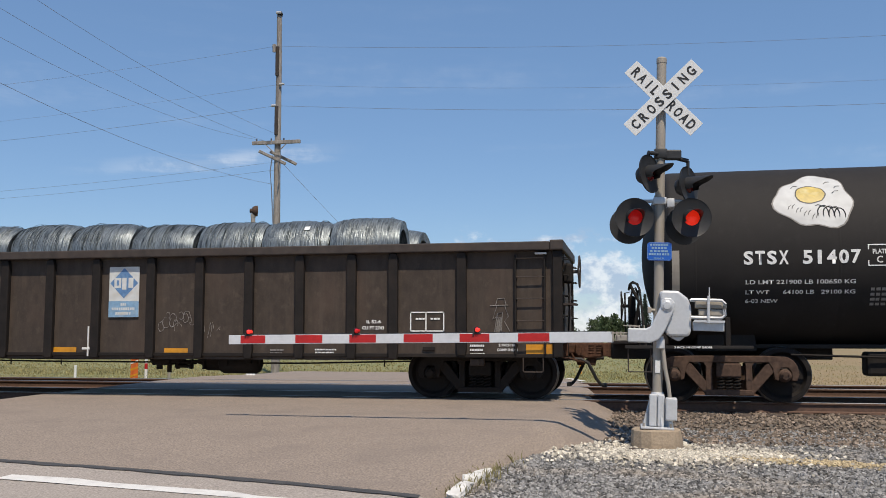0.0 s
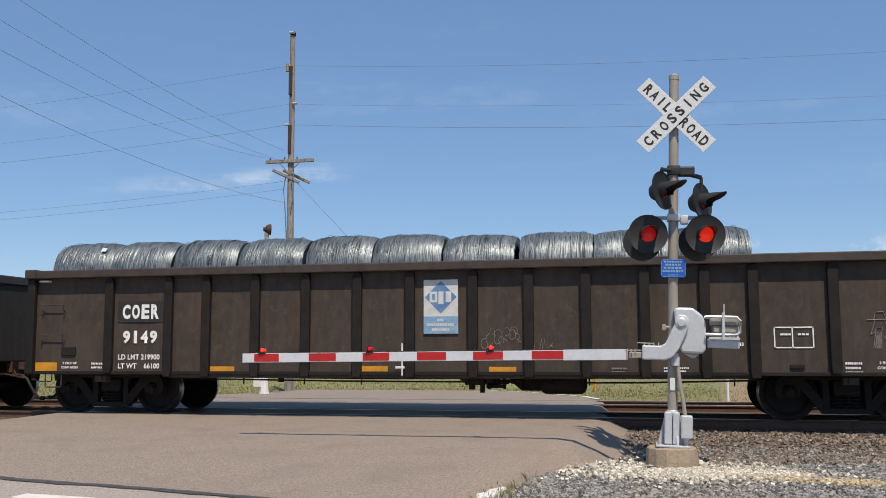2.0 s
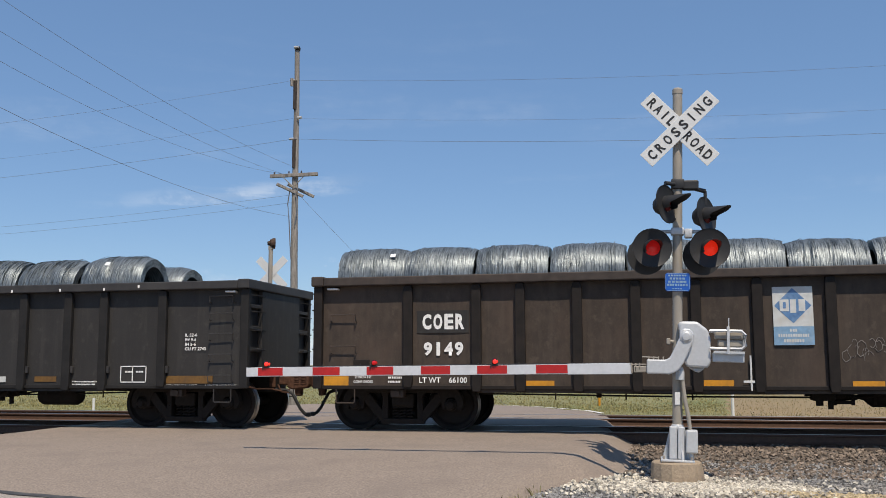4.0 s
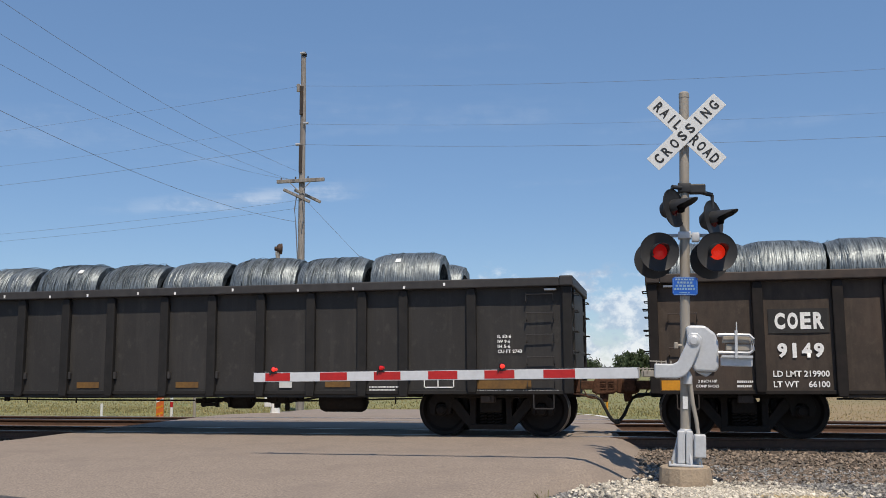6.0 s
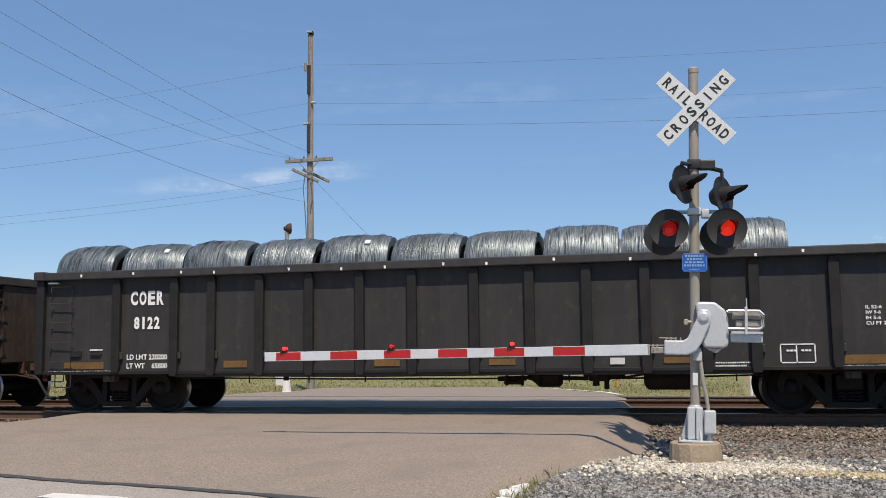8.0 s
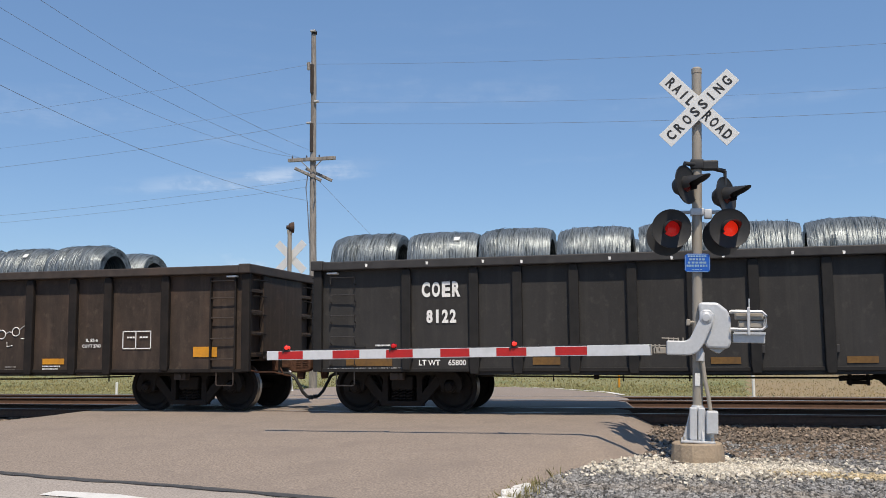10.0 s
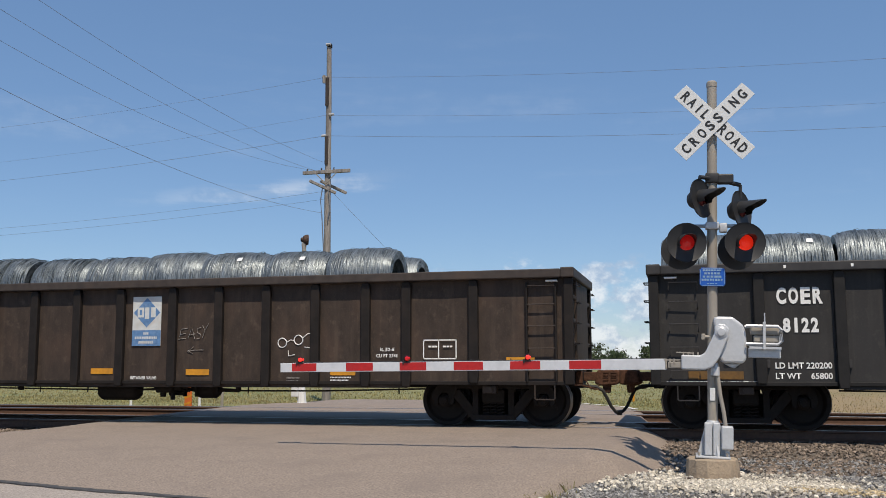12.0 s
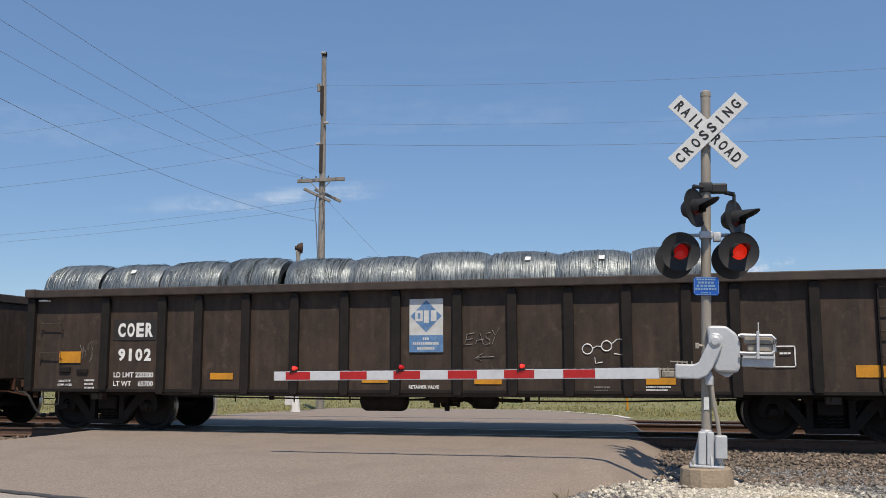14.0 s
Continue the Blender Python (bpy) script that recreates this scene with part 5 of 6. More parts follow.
    part("top_hatch", lathe(bm_new(), [(0.0, 4.35), (0.4, 4.33), (0.42, 3.9)], 24, "z"), TANK, car)
    for x in (-3.5, -1.5, 1.5, 3.5):
        part("underbody_pipe", rod(bm_new(), (x, -0.3, 0.62), (x + 1.2, -0.3, 0.62), 0.05, 8), TRUCK, car)
    part("bottom_outlet", lathe(bm_new(), [(0.0, 0.55), (0.14, 0.55), (0.16, 0.7), (0.3, 0.98)], 16, "z"), TRUCK, car)
    part("brake_pipe", tube(bm_new(), [(-8.0, -0.9, 2.0), (-7.85, -0.95, 1.7), (-7.92, -0.9, 1.3), (-7.85, -0.8, 0.95)], 0.03, 6), TRUCK, car)
    part("train_line", tube(bm_new(), [(-5.4, -1.0, 0.80), (-3.0, -0.95, 0.74), (0.0, -1.0, 0.78), (5.0, -1.0, 0.80)], 0.022, 6), TRUCK, car)
    part("tank_jacket_rib", box(bm_new(), -6.0, 6.0, -0.7, 0.7, 0.90, 0.97, 0.01), TANK, car)
    part("brake_valve", box(bm_new(), -4.2, -3.7, -0.9, -0.5, 0.45, 0.85, 0.05), TRUCK, car)
    ends_and_trucks(car, 8.5, 6.4, KIT_RUST)

    def wrap(me, x, z, name, label=""):
        """Lays flat artwork on the curved shell."""
        for v in me.vertices:
            zz = v.co.z + z
            a = (zz - cz) / R
            rr = R + 0.006 - v.co.y
            v.co = (v.co.x + x, -rr * math.cos(a), cz + rr * math.sin(a))
        part(name, me, None, car, label)

    L0 = -off
    for k, c in enumerate("STSX 51407"):
        if c != " ":
            cw = 0.062 if c == "1" else 0.150
            wrap(letters(c, cw, 0.225, WHITE_PAINT, bold=0.034), L0 + 11.10 + 0.183 * k + (0.150 - cw) / 2, 2.27, "letter")
    wrap(letters("LD LMT 221900 LB 100650 KG", 1.69, 0.072, WHITE_PAINT, bold=0.01), L0 + 11.13, 1.945, "lettering")
    wrap(letters("LT WT      64100 LB   29100 KG", 1.69, 0.072, WHITE_PAINT, bold=0.01), L0 + 11.13, 1.77, "lettering")
    wrap(letters("6-03 NEW", 0.51, 0.072, WHITE_PAINT, bold=0.01), L0 + 11.13, 1.61, "lettering")
    wrap(letters("PLATE", 0.22, 0.075, WHITE_PAINT, bold=0.02), L0 + 13.07, 2.42, "lettering")
    wrap(letters("C", 0.09, 0.11, WHITE_PAINT, bold=0.02), L0 + 13.13, 2.275, "lettering")
    bm = bm_new()
    for a, b, c, d in ((0, 0.36, 0, 0.018), (0, 0.36, 0.33, 0.348), (0, 0.018, 0, 0.34), (0.342, 0.36, 0, 0.34)):
        sheet(bm, a, b, c, d, 0)
    wrap(mesh_of("stencil_box", bm, WHITE_PAINT), L0 + 13.0, 2.225, "stencil_box")
    bm = bm_new()
    for k in range(4):
        bars(bm, 0, -0.09 * k, 0.5, 0.05, 6, 0, 60 + k)
    wrap(mesh_of("stencil", bm, CHALK), L0 + 13.05, 1.82, "stencil")

    def blob(cx, cz_, rx, rz, amp, seed, y, material, name, label="", lobe=0.0):
        bm = bm_new()
        rings = []
        for j in range(1, 6):
            rings.append([bm.verts.new((cx + rx * j / 5 * math.cos(k / 40 * math.tau) * (1 + lobe * math.cos(3 * k / 40 * math.tau + 2.36) + 0.5 * lobe * math.cos(7 * k / 40 * math.tau + 1.0) + amp * noise.noise((math.cos(k / 40 * math.tau) * 1.8, math.sin(k / 40 * math.tau) * 1.8, seed))), y, cz_ + rz * j / 5 * math.sin(k / 40 * math.tau) * (1 + lobe * math.cos(3 * k / 40 * math.tau + 2.36) + 0.5 * lobe * math.cos(7 * k / 40 * math.tau + 1.0) + amp * noise.noise((math.cos(k / 40 * math.tau) * 1.8, math.sin(k / 40 * math.tau) * 1.8, seed + 4))))) for k in range(40)])
        c = bm.verts.new((cx, y, cz_))
        for k in range(40):
            bm.faces.new((c, rings[0][k], rings[0][(k + 1) % 40]))
            for a, b in zip(rings, rings[1:]):
                bm.faces.new((a[k], b[k], b[(k + 1) % 40], a[(k + 1) % 40]))
        wrap(mesh_of(name, bm, material), 0, 0, name, label)

    # a fried egg sprayed on the shell
    blob(L0 + 12.27, 3.42, 0.60, 0.575, 0.06, 2.3, 0.0, CHALK, "painted_outline", lobe=0.11)
    blob(L0 + 12.27, 3.42, 0.578, 0.553, 0.06, 2.3, -0.003, EGG_WHITE, "painted_egg_white", "pale sprayed egg white with a dark outline", 0.11)
    blob(L0 + 12.21, 3.50, 0.245, 0.205, 0.12, 5.0, -0.006, BLACK_PRINT, "painted_outline")
    blob(L0 + 12.21, 3.50, 0.225, 0.185, 0.12, 5.0, -0.009, YOLK, "painted_yolk", "yellow sprayed yolk")
    def stroke(pts, r):
        wrap(mesh_of("painted_stroke", tube(bm_new(), [(L0 + x, -0.006, z) for x, z in pts], r, 4), BLACK_PRINT), 0, 0, "painted_stroke")

    for k in range(4):
        x, z = 12.36 + 0.085 * k, 3.13 - 0.015 * k
        stroke([(x + 0.075 * math.cos(math.pi * (1.15 - 1.3 * q / 10)) + 0.02 * q / 10, z + 0.12 * math.sin(math.pi * (1.15 - 1.3 * q / 10))) for q in range(11)], 0.009)
        stroke([(x - 0.09 + 0.02 * q, z + 0.13 + 0.02 * math.sin(q * 0.8)) for q in range(6)], 0.006)
    for k in range(8):
        x, z = 11.84 + 0.06 * k, 3.20 - 0.03 * k + 0.04 * (k % 2)
        stroke([(x, z), (x + 0.015, z + 0.05), (x + 0.045, z + 0.085)], 0.0045)
    for x, z in ((12.56, 3.52), (12.60, 3.64), (12.46, 3.76), (11.93, 3.66)):
        stroke([(x, z), (x + 0.04, z + 0.05), (x + 0.10, z + 0.05)], 0.0055)


make_tank()


# ---- the crossing signal ----
def lamp_head(parent, x, y, z, turn, lens, tilt=0.0):
    """A flasher: round background, hood, lens and housing. It faces -y before it is turned."""
    head = part("lamp_background", lathe(bm_new(), [(0.0, 0.0), (0.240, 0.0), (0.256, -0.012), (0.256, 0.006), (0.0, 0.022)], 40), LAMP_BLACK, parent, smooth=True)
    head.location, head.rotation_euler = (x, y, z), (radians(tilt), 0, radians(turn))
    bm = bm_new()
    seg = 20
    inner, outer = [], []
    for k in range(seg + 1):
        a = radians(-35 + 250 * k / seg)
        top = max(0.0, math.sin(a))
        reach = 0.10 + 0.25 * top ** 0.6
        inner.append((bm.verts.new((0.108 * math.cos(a), -0.0, 0.108 * math.sin(a))), bm.verts.new((0.100 * math.cos(a), -reach, 0.100 * math.sin(a) - 0.03 * top))))
        outer.append((bm.verts.new((0.114 * math.cos(a), -0.0, 0.114 * math.sin(a))), bm.verts.new((0.106 * math.cos(a), -reach, 0.106 * math.sin(a) - 0.03 * top))))
    for k in range(seg):
        bm.faces.new((inner[k][0], inner[k][1], inner[k + 1][1], inner[k + 1][0]))
        bm.faces.new((outer[k + 1][0], outer[k + 1][1], outer[k][1], outer[k][0]))
        bm.faces.new((inner[k][1], outer[k][1], outer[k + 1][1], inner[k + 1][1]))
    part("visor", bm, LAMP_BLACK, head, smooth=True)
    part("lens", lathe(bm_new(), [(0.0, -0.045), (0.05, -0.04), (0.085, -0.026), (0.103, -0.004)], 24), lens, head, smooth=True)
    part("housing", lathe(bm_new(), [(0.13, 0.01), (0.13, 0.10), (0.09, 0.16), (0.0, 0.17)], 24), LAMP_BLACK, head, smooth=True)
    return head


def crossbuck(parent, x, y, z, blank=False, letter_material=None):
    for k, (angle, text) in enumerate(((-45, ("RAIL", "ROAD")), (45, ("CROSSING", "")))):
        bm = box(bm_new(), -0.61, 0.61, -0.006, 0.006, -0.114, 0.114, 0.003)
        blade = part("blade", bm, SIGN_WHITE, parent)
        blade.location, blade.rotation_euler = (x, y - 0.014 * k, z), (0, radians(-angle), 0)
        if blank:
            continue
        spots = []
        if k == 0:
            spots += [(c, -0.50 + 0.118 * i) for i, c in enumerate("RAIL")] + [(c, 0.155 + 0.118 * i) for i, c in enumerate("ROAD")]
        else:
            spots += [(c, -0.50 + 0.1425 * i) for i, c in enumerate("CROSSING")]
        for c, mid in spots:
            w = 0.024 if c == "I" else 0.074 if c == "L" else 0.090
            o = part("letter", letters(c, w, 0.138, BLACK_PRINT, bold=0.032), None, blade)
            o.location = (mid - w / 2, -0.0085, -0.069)



def make_signal():
    sig = thing("crossing_signal", "galvanised railway crossing signal with crossbuck, flashers and lowered gate", "crossing signal", "crossing signals")
    sig.matrix_basis = pose(0.305, 12.45, -0.33, 0, 1.93, 0)
    bm = lathe(bm_new(), [(0.0635, 0.30), (0.0635, 5.10), (0.068, 5.10), (0.068, 5.16), (0.05, 5.18), (0.0, 5.185)], 28, "z")
    part("mast", bm, GALV, sig, smooth=True)
    crossbuck(sig, 0.025, -0.11, 4.60)
    part("crossbuck_clamp", box(bm_new(), -0.05, 0.11, -0.10, 0.07, 4.57, 4.69, 0.01), GALV, sig)
    # lower pair, facing the road on this side, and the pair behind for the far side
    for x, lens, turn in ((-0.325, LENS_DIM, 9), (0.40, LENS_LIT, 9)):
        lamp_head(sig, x, -0.16, 3.0, turn, lens)
        lamp_head(sig, x - 0.075, 0.19, 2.935, 180 + turn, LENS_OFF)
    bm = rod(bm_new(), (-0.36, 0.0, 3.235), (0.36, 0.0, 3.235), 0.024, 10)
    box(bm, -0.085, 0.085, -0.085, 0.085, 3.19, 3.28, 0.012)
    box(bm, 0.09, 0.19, -0.06, 0.06, 3.15, 3.27, 0.015)
    for x in (-0.36, 0.36):
        rod(bm, (x, -0.09, 3.235), (x, 0.12, 3.235), 0.02, 8)
        rod(bm, (x, 0.0, 3.235), (x, 0.0, 3.08), 0.02, 8)
    part("cross_arm", bm, ALU, sig, smooth=True)
    # upper pair, turned along the side street
    lamp_head(sig, -0.14, -0.20, 3.57, 58, LENS_OFF, -6)
    lamp_head(sig, 0.37, 0.05, 3.455, 60, LENS_OFF, -6)
    bm = bm_new()
    rod(bm, (-0.16, -0.16, 3.86), (0.02, -0.02, 3.86), 0.028, 10)
    rod(bm, (0.02, -0.02, 3.86), (0.36, 0.09, 3.79), 0.030, 10)
    rod(bm, (0.36, 0.09, 3.79), (0.36, 0.09, 3.60), 0.022, 8)
    rod(bm, (-0.16, -0.12, 3.86), (-0.14, -0.10, 3.70), 0.022, 8)
    box(bm, -0.085, 0.085, -0.085, 0.085, 3.80, 3.93, 0.015)
    part("upper_arm", bm, LAMP_BLACK, sig, smooth=True)
    part("junction_box", box(bm_new(), 0.06, 0.27, -0.05, 0.06, 3.79, 3.92, 0.02), LAMP_BLACK, sig)
    # blue information plate
    pl = part("information_plate", prism(bm_new(), [(-0.159, 2.465), (-0.134, 2.44), (0.134, 2.44), (0.159, 2.465), (0.159, 2.655), (0.134, 2.68), (-0.134, 2.68), (-0.159, 2.655)], -0.09, -0.082, 0.002), PLATE_BLUE, sig, "small blue enamel plate with white print")
    bm = bm_new()
    for k, (w, n, h) in enumerate(((0.24, 7, 0.022), (0.20, 5, 0.026), (0.24, 5, 0.026), (0.27, 8, 0.028), (0.14, 4, 0.012))):
        bars(bm, -w / 2, 2.635 - 0.042 * k, w, h, n, -0.093, 80 + k)
    for a, b, c, d in ((-0.13, 0.13, 2.447, 2.452), (-0.13, 0.13, 2.668, 2.673), (-0.152, -0.147, 2.47, 2.65), (0.147, 0.152, 2.47, 2.65)):
        sheet(bm, a, b, c, d, -0.093)
    part("print", bm, SIGN_MID, pl)
    # gate machine
    hx, hz = 0.10, 1.85
    o = [(hx - 0.10, hz + 0.17), (hx - 0.06, hz + 0.20), (hx + 0.14, hz + 0.20), (hx + 0.27, hz + 0.10), (hx + 0.31, hz - 0.02), (hx + 0.31, hz - 0.33), (hx + 0.27, hz - 0.39), (hx + 0.02, hz - 0.39), (hx - 0.02, hz - 0.33)]
    gm = part("gate_machine", prism(bm_new(), o, -0.16, 0.12, 0.03), ALU, sig, "silver-painted cast gate machine")
    part("housing_foot", prism(bm_new(), [(hx + 0.03, hz - 0.39), (hx + 0.24, hz - 0.39), (hx + 0.17, hz - 0.45), (hx + 0.14, hz - 0.45)], -0.10, 0.08, 0.015), ALU, gm)
    o = [(hx - 0.49, hz - 0.30), (hx - 0.26, hz - 0.30), (hx - 0.20, hz - 0.27), (hx - 0.085, hz - 0.02), (hx - 0.08, hz + 0.06), (hx - 0.03, hz + 0.105), (hx + 0.05, hz + 0.10), (hx + 0.10, hz + 0.04), (hx + 0.09, hz - 0.06), (hx - 0.03, hz - 0.34), (hx - 0.10, hz - 0.44), (hx - 0.20, hz - 0.485), (hx - 0.49, hz - 0.485)]
    part("arm_support", prism(bm_new(), o, -0.24, -0.165, 0.018), ALU, sig, "curved silver arm support")
    part("pivot_cap", lathe(bm_new(), [(0.0, -0.27), (0.045, -0.268), (0.06, -0.255), (0.075, -0.25), (0.08, -0.235)], 24, "y", (hx, 0, hz)), ALU, sig, smooth=True)
    bm = bm_new()
    for k in range(4):
        box(bm, hx - 0.47 + 0.06 * k, hx - 0.455 + 0.06 * k, -0.21, -0.19, hz - 0.31, hz - 0.26)
    tube(bm, [(hx - 0.55, -0.2, hz - 0.27), (hx - 0.35, -0.2, hz - 0.275)], 0.008, 5)
    part("support_bolt", bm, GALV, sig)
    # counterweight frame
    bm = bm_new()
    for y in (-0.20, 0.06):
        pts = [(hx + 0.30, y, hz + 0.085), (hx + 0.68, y, hz + 0.085), (hx + 0.725, y, hz + 0.04), (hx + 0.725, y, hz - 0.10), (hx + 0.68, y, hz - 0.14), (hx + 0.30, y, hz - 0.14)]
        tube(bm, pts, 0.022, 6)
    part("counterweight_frame", bm, ALU, sig, smooth=True)
    for k, (x0, x1, z0, z1) in enumerate(((0.36, 0.70, -0.02, 0.075), (0.40, 0.70, -0.115, -0.03), (0.33, 0.72, -0.31, -0.19))):
        part("counterweight", box(bm_new(), hx + x0, hx + x1, -0.15, 0.02, hz + z0, hz + z1, 0.012), GALV if k < 2 else ALU, sig)
    bm = box(bm_new(), hx + 0.50, hx + 0.535, -0.23, -0.20, hz - 0.21, hz + 0.14, 0.006)
    rod(bm, (hx + 0.525, -0.2, hz + 0.10), (hx + 0.525, -0.2, hz + 0.25), 0.008, 6)
    box(bm, hx + 0.34, hx + 0.72, -0.21, -0.19, hz - 0.20, hz - 0.17)
    part("counterweight_clamp", bm, ALU, sig)
    # clamp ears on the mast, conduit, tag
    bm = bm_new()
    for s in (-1, 1):
        rod(bm, (-0.12, -0.03 * s, hz - 0.06), (0.06, -0.03 * s, hz - 0.06), 0.022, 8)
    box(bm, -0.14, -0.09, -0.06, 0.06, hz - 0.10, hz - 0.02, 0.01)
    part("mast_clamp", bm, GALV, sig)
    part("conduit", tube(bm_new(), [(0.03, -0.10, 1.42), (0.06, -0.10, 1.30), (0.09, -0.11, 1.05), (0.13, -0.12, 0.85), (0.155, -0.12, 0.66)], 0.026, 10), GALV, sig, smooth=True)
    part("conduit_fitting", lathe(bm_new(), [(0.055, 1.30), (0.055, 1.40), (0.035, 1.46)], 12, "z", (0.03, -0.10, 0)), ALU, sig, smooth=True)
    part("mast_tag", box(bm_new(), -0.035, 0.03, -0.072, -0.062, 0.98, 1.14, 0.003), POST_WHITE, sig)
    # base casting and terminal box
    bm = bm_new()
    for k in range(4):
        a = k * math.pi / 2 + math.pi / 4
        m = Matrix.Rotation(k * math.pi / 2 + 0.35, 4, "Z")
        p = bm_new()
        prism(p, [(0.055, 0.28), (0.20, 0.28), (0.19, 0.33), (0.09, 0.70), (0.055, 0.72)], -0.016, 0.016, 0.006)
        bmesh.ops.transform(p, matrix=m, verts=p.verts)
        tmp = bpy.data.meshes.new("fin")
        p.to_mesh(tmp)
        p.free()
        bm.from_mesh(tmp)
        bpy.data.meshes.remove(tmp)
    box(bm, -0.21, 0.21, -0.21, 0.21, 0.265, 0.295, 0.01)
    lathe(bm, [(0.09, 0.28), (0.085, 0.70), (0.07, 0.73)], 20, "z")
    part("base_casting", bm, ALU, sig, smooth=True)
    bm = box(bm_new(), -0.105, -0.01, -0.16, -0.09, 0.30, 0.71, 0.015)
    box(bm, 0.0, 0.085, -0.155, -0.09, 0.30, 0.71, 0.015)
    part("base_door", bm, ALU, sig)
    bm = box(bm_new(), 0.10, 0.245, -0.21, -0.05, 0.385, 0.675, 0.018)
    rod(bm, (0.17, -0.12, 0.26), (0.17, -0.12, 0.39), 0.03, 10)
    part("terminal_box", bm, ALU, sig)
    for dx in (-0.17, 0.17):
        for dy in (-0.17, 0.17):
            part("anchor_bolt", rod(bm_new(), (dx, dy, 0.25), (dx, dy, 0.34), 0.014, 6), GALV, sig)

    fo = lathe(bm_new(), [(0.335, -0.12), (0.33, 0.10), (0.315, 0.25), (0.30, 0.265), (0.0, 0.27)], 14, "z")
    for v in fo.verts:
        v.co += Vector((noise.noise(v.co * 6), noise.noise(v.co * 6 + Vector((5, 0, 0))), 0)) * 0.012
    f = new("signal_foundation", mesh_of("signal_foundation", fo, CONCRETE))
    f.location = (0.305, 12.45, -0.335)
    tagged(f, "rough tan concrete foundation under the crossing signal", "foundation")
    bd = new("wooden_board", mesh_of("wooden_board", box(bm_new(), -0.22, 0.22, -0.06, 0.06, 0, 0.045, 0.006), TIE))
    bd.matrix_basis = pose(0.18, 12.04, -0.335, 0, 3, -14)
    tagged(bd, "weathered scrap board lying beside the foundation", "board")

    # the lowered arm
    arm = part("gate_arm", box(bm_new(), -5.58, -0.24, -0.012, 0.012, -0.064, 0.064, 0.004), ARM_WHITE, None, "")
    arm.matrix_basis = pose(0, 12.28, 1.115, 0, -0.42, 0)
    tagged(arm, "lowered red and white striped crossing gate arm", "gate arm")
    starts = [(-5.40, 0.37), (-4.585, 0.395), (-3.80, 0.38), (-3.03, 0.405), (-2.255, 0.405), (-1.465, 0.415)]
    for x, w in starts:
        part("red_stripe", box(bm_new(), x, x + w, -0.015, -0.0115, -0.052, 0.058), RED_STRIPE, arm)
    part("butt_sleeve", box(bm_new(), -1.05, -0.22, -0.02, 0.02, -0.07, 0.07, 0.004), ARM_WHITE, arm)
    bm = bm_new()
    for k in range(3):
        box(bm, -0.235 + 0.05 * k, -0.215 + 0.05 * k, -0.03, 0.02, -0.06 + 0.02 * k, 0.07, 0.004)
    box(bm, -0.25, 0.02, -0.02, 0.02, 0.045, 0.062)
    box(bm, -0.2, 0.02, -0.03, 0.02, -0.05, 0.03, 0.01)
    part("shear_bracket", bm, GALV, arm)
    for k, x in enumerate((-5.28, -3.70, -2.02)):
        lit = k != 1
        lamp = part("gate_lamp", lathe(bm_new(), [(0.0, 0.075), (0.035, 0.075), (0.038, 0.085), (0.034, 0.135), (0.018, 0.15), (0.0, 0.15)], 14, "z", (x, 0, 0)), LENS_OFF, arm, smooth=True)
        part("bulb", lathe(bm_new(), [(0.0, -0.058), (0.018, -0.055), (0.030, -0.04), (0.030, 0.04), (0.0, 0.058)], 14, "y", (x + 0.01, 0, 0.108)), BULB_LIT if lit else LENS_DIM, lamp, smooth=True)
        bm = bm_new()
        box(bm, x - 0.045, x + 0.055, -0.02, 0.02, 0.05, 0.075, 0.004)
        rod(bm, (x + 0.005, 0, 0.06), (x + 0.005, 0, 0.10), 0.016, 8)
        box(bm, x - 0.055, x - 0.035, -0.03, 0.03, 0.03, 0.085, 0.004)
        part("lamp_bracket", bm, LAMP_BLACK, lamp)
    bm = bm_new()
    tube(bm, [(-5.3, 0.0, 0.068), (-0.3, 0.0, 0.072)], 0.007, 5)
    for k in range(9):
        x = -5.0 + 0.55 * k
        box(bm, x, x + 0.012, -0.01, 0.01, 0.064, 0.095)
    part("arm_cable", bm, LAMP_BLACK, arm)


make_signal()


def make_far_signal():
    x, y, z = -10.9, 25.5, -0.13
    sig = thing("crossing_signal", "silver crossing signal standing beyond the tracks, seen from behind", "crossing signal", "crossing signals", at=(x, y, z))
    part("mast", rod(bm_new(), (0, 0, 0.2), (0, 0, 4.74), 0.0635, 16), GALV, sig, smooth=True)
    crossbuck(sig, 0, 0.10, 4.02, True)
    bell = part("bell", lathe(bm_new(), [(0.0, -0.10), (0.06, -0.10), (0.07, -0.04), (0.12, -0.02), (0.155, 0.05), (0.165, 0.12), (0.15, 0.12), (0.10, 0.02), (0.0, 0.0)], 18, "y"), TRUCK_RUST, sig, smooth=True)
    bell.location, bell.rotation_euler = (0, 0, 4.90), (0, radians(8), radians(-60))
    part("bell_bracket", box(bm_new(), -0.06, 0.06, -0.06, 0.06, 4.70, 4.82, 0.01), GALV, sig)
    part("base_casting", lathe(bm_new(), [(0.17, 0.0), (0.14, 0.10), (0.09, 0.60), (0.07, 0.66)], 10, "z"), POST_WHITE, sig)
    part("terminal_box", box(bm_new(), -0.26, -0.06, -0.2, 0.0, 0.25, 0.62, 0.02), POST_WHITE, sig)
    for s in (-1, 1):
        lamp_head(sig, s * 0.36, 0.12, 2.95, 180, LENS_OFF)
    part("cross_arm", rod(bm_new(), (-0.38, 0, 3.2), (0.38, 0, 3.2), 0.024, 10), ALU, sig)


make_far_signal()


# ---- the utility pole and its lines ----
POLE = Vector((-12.9, 32.35, -0.42))


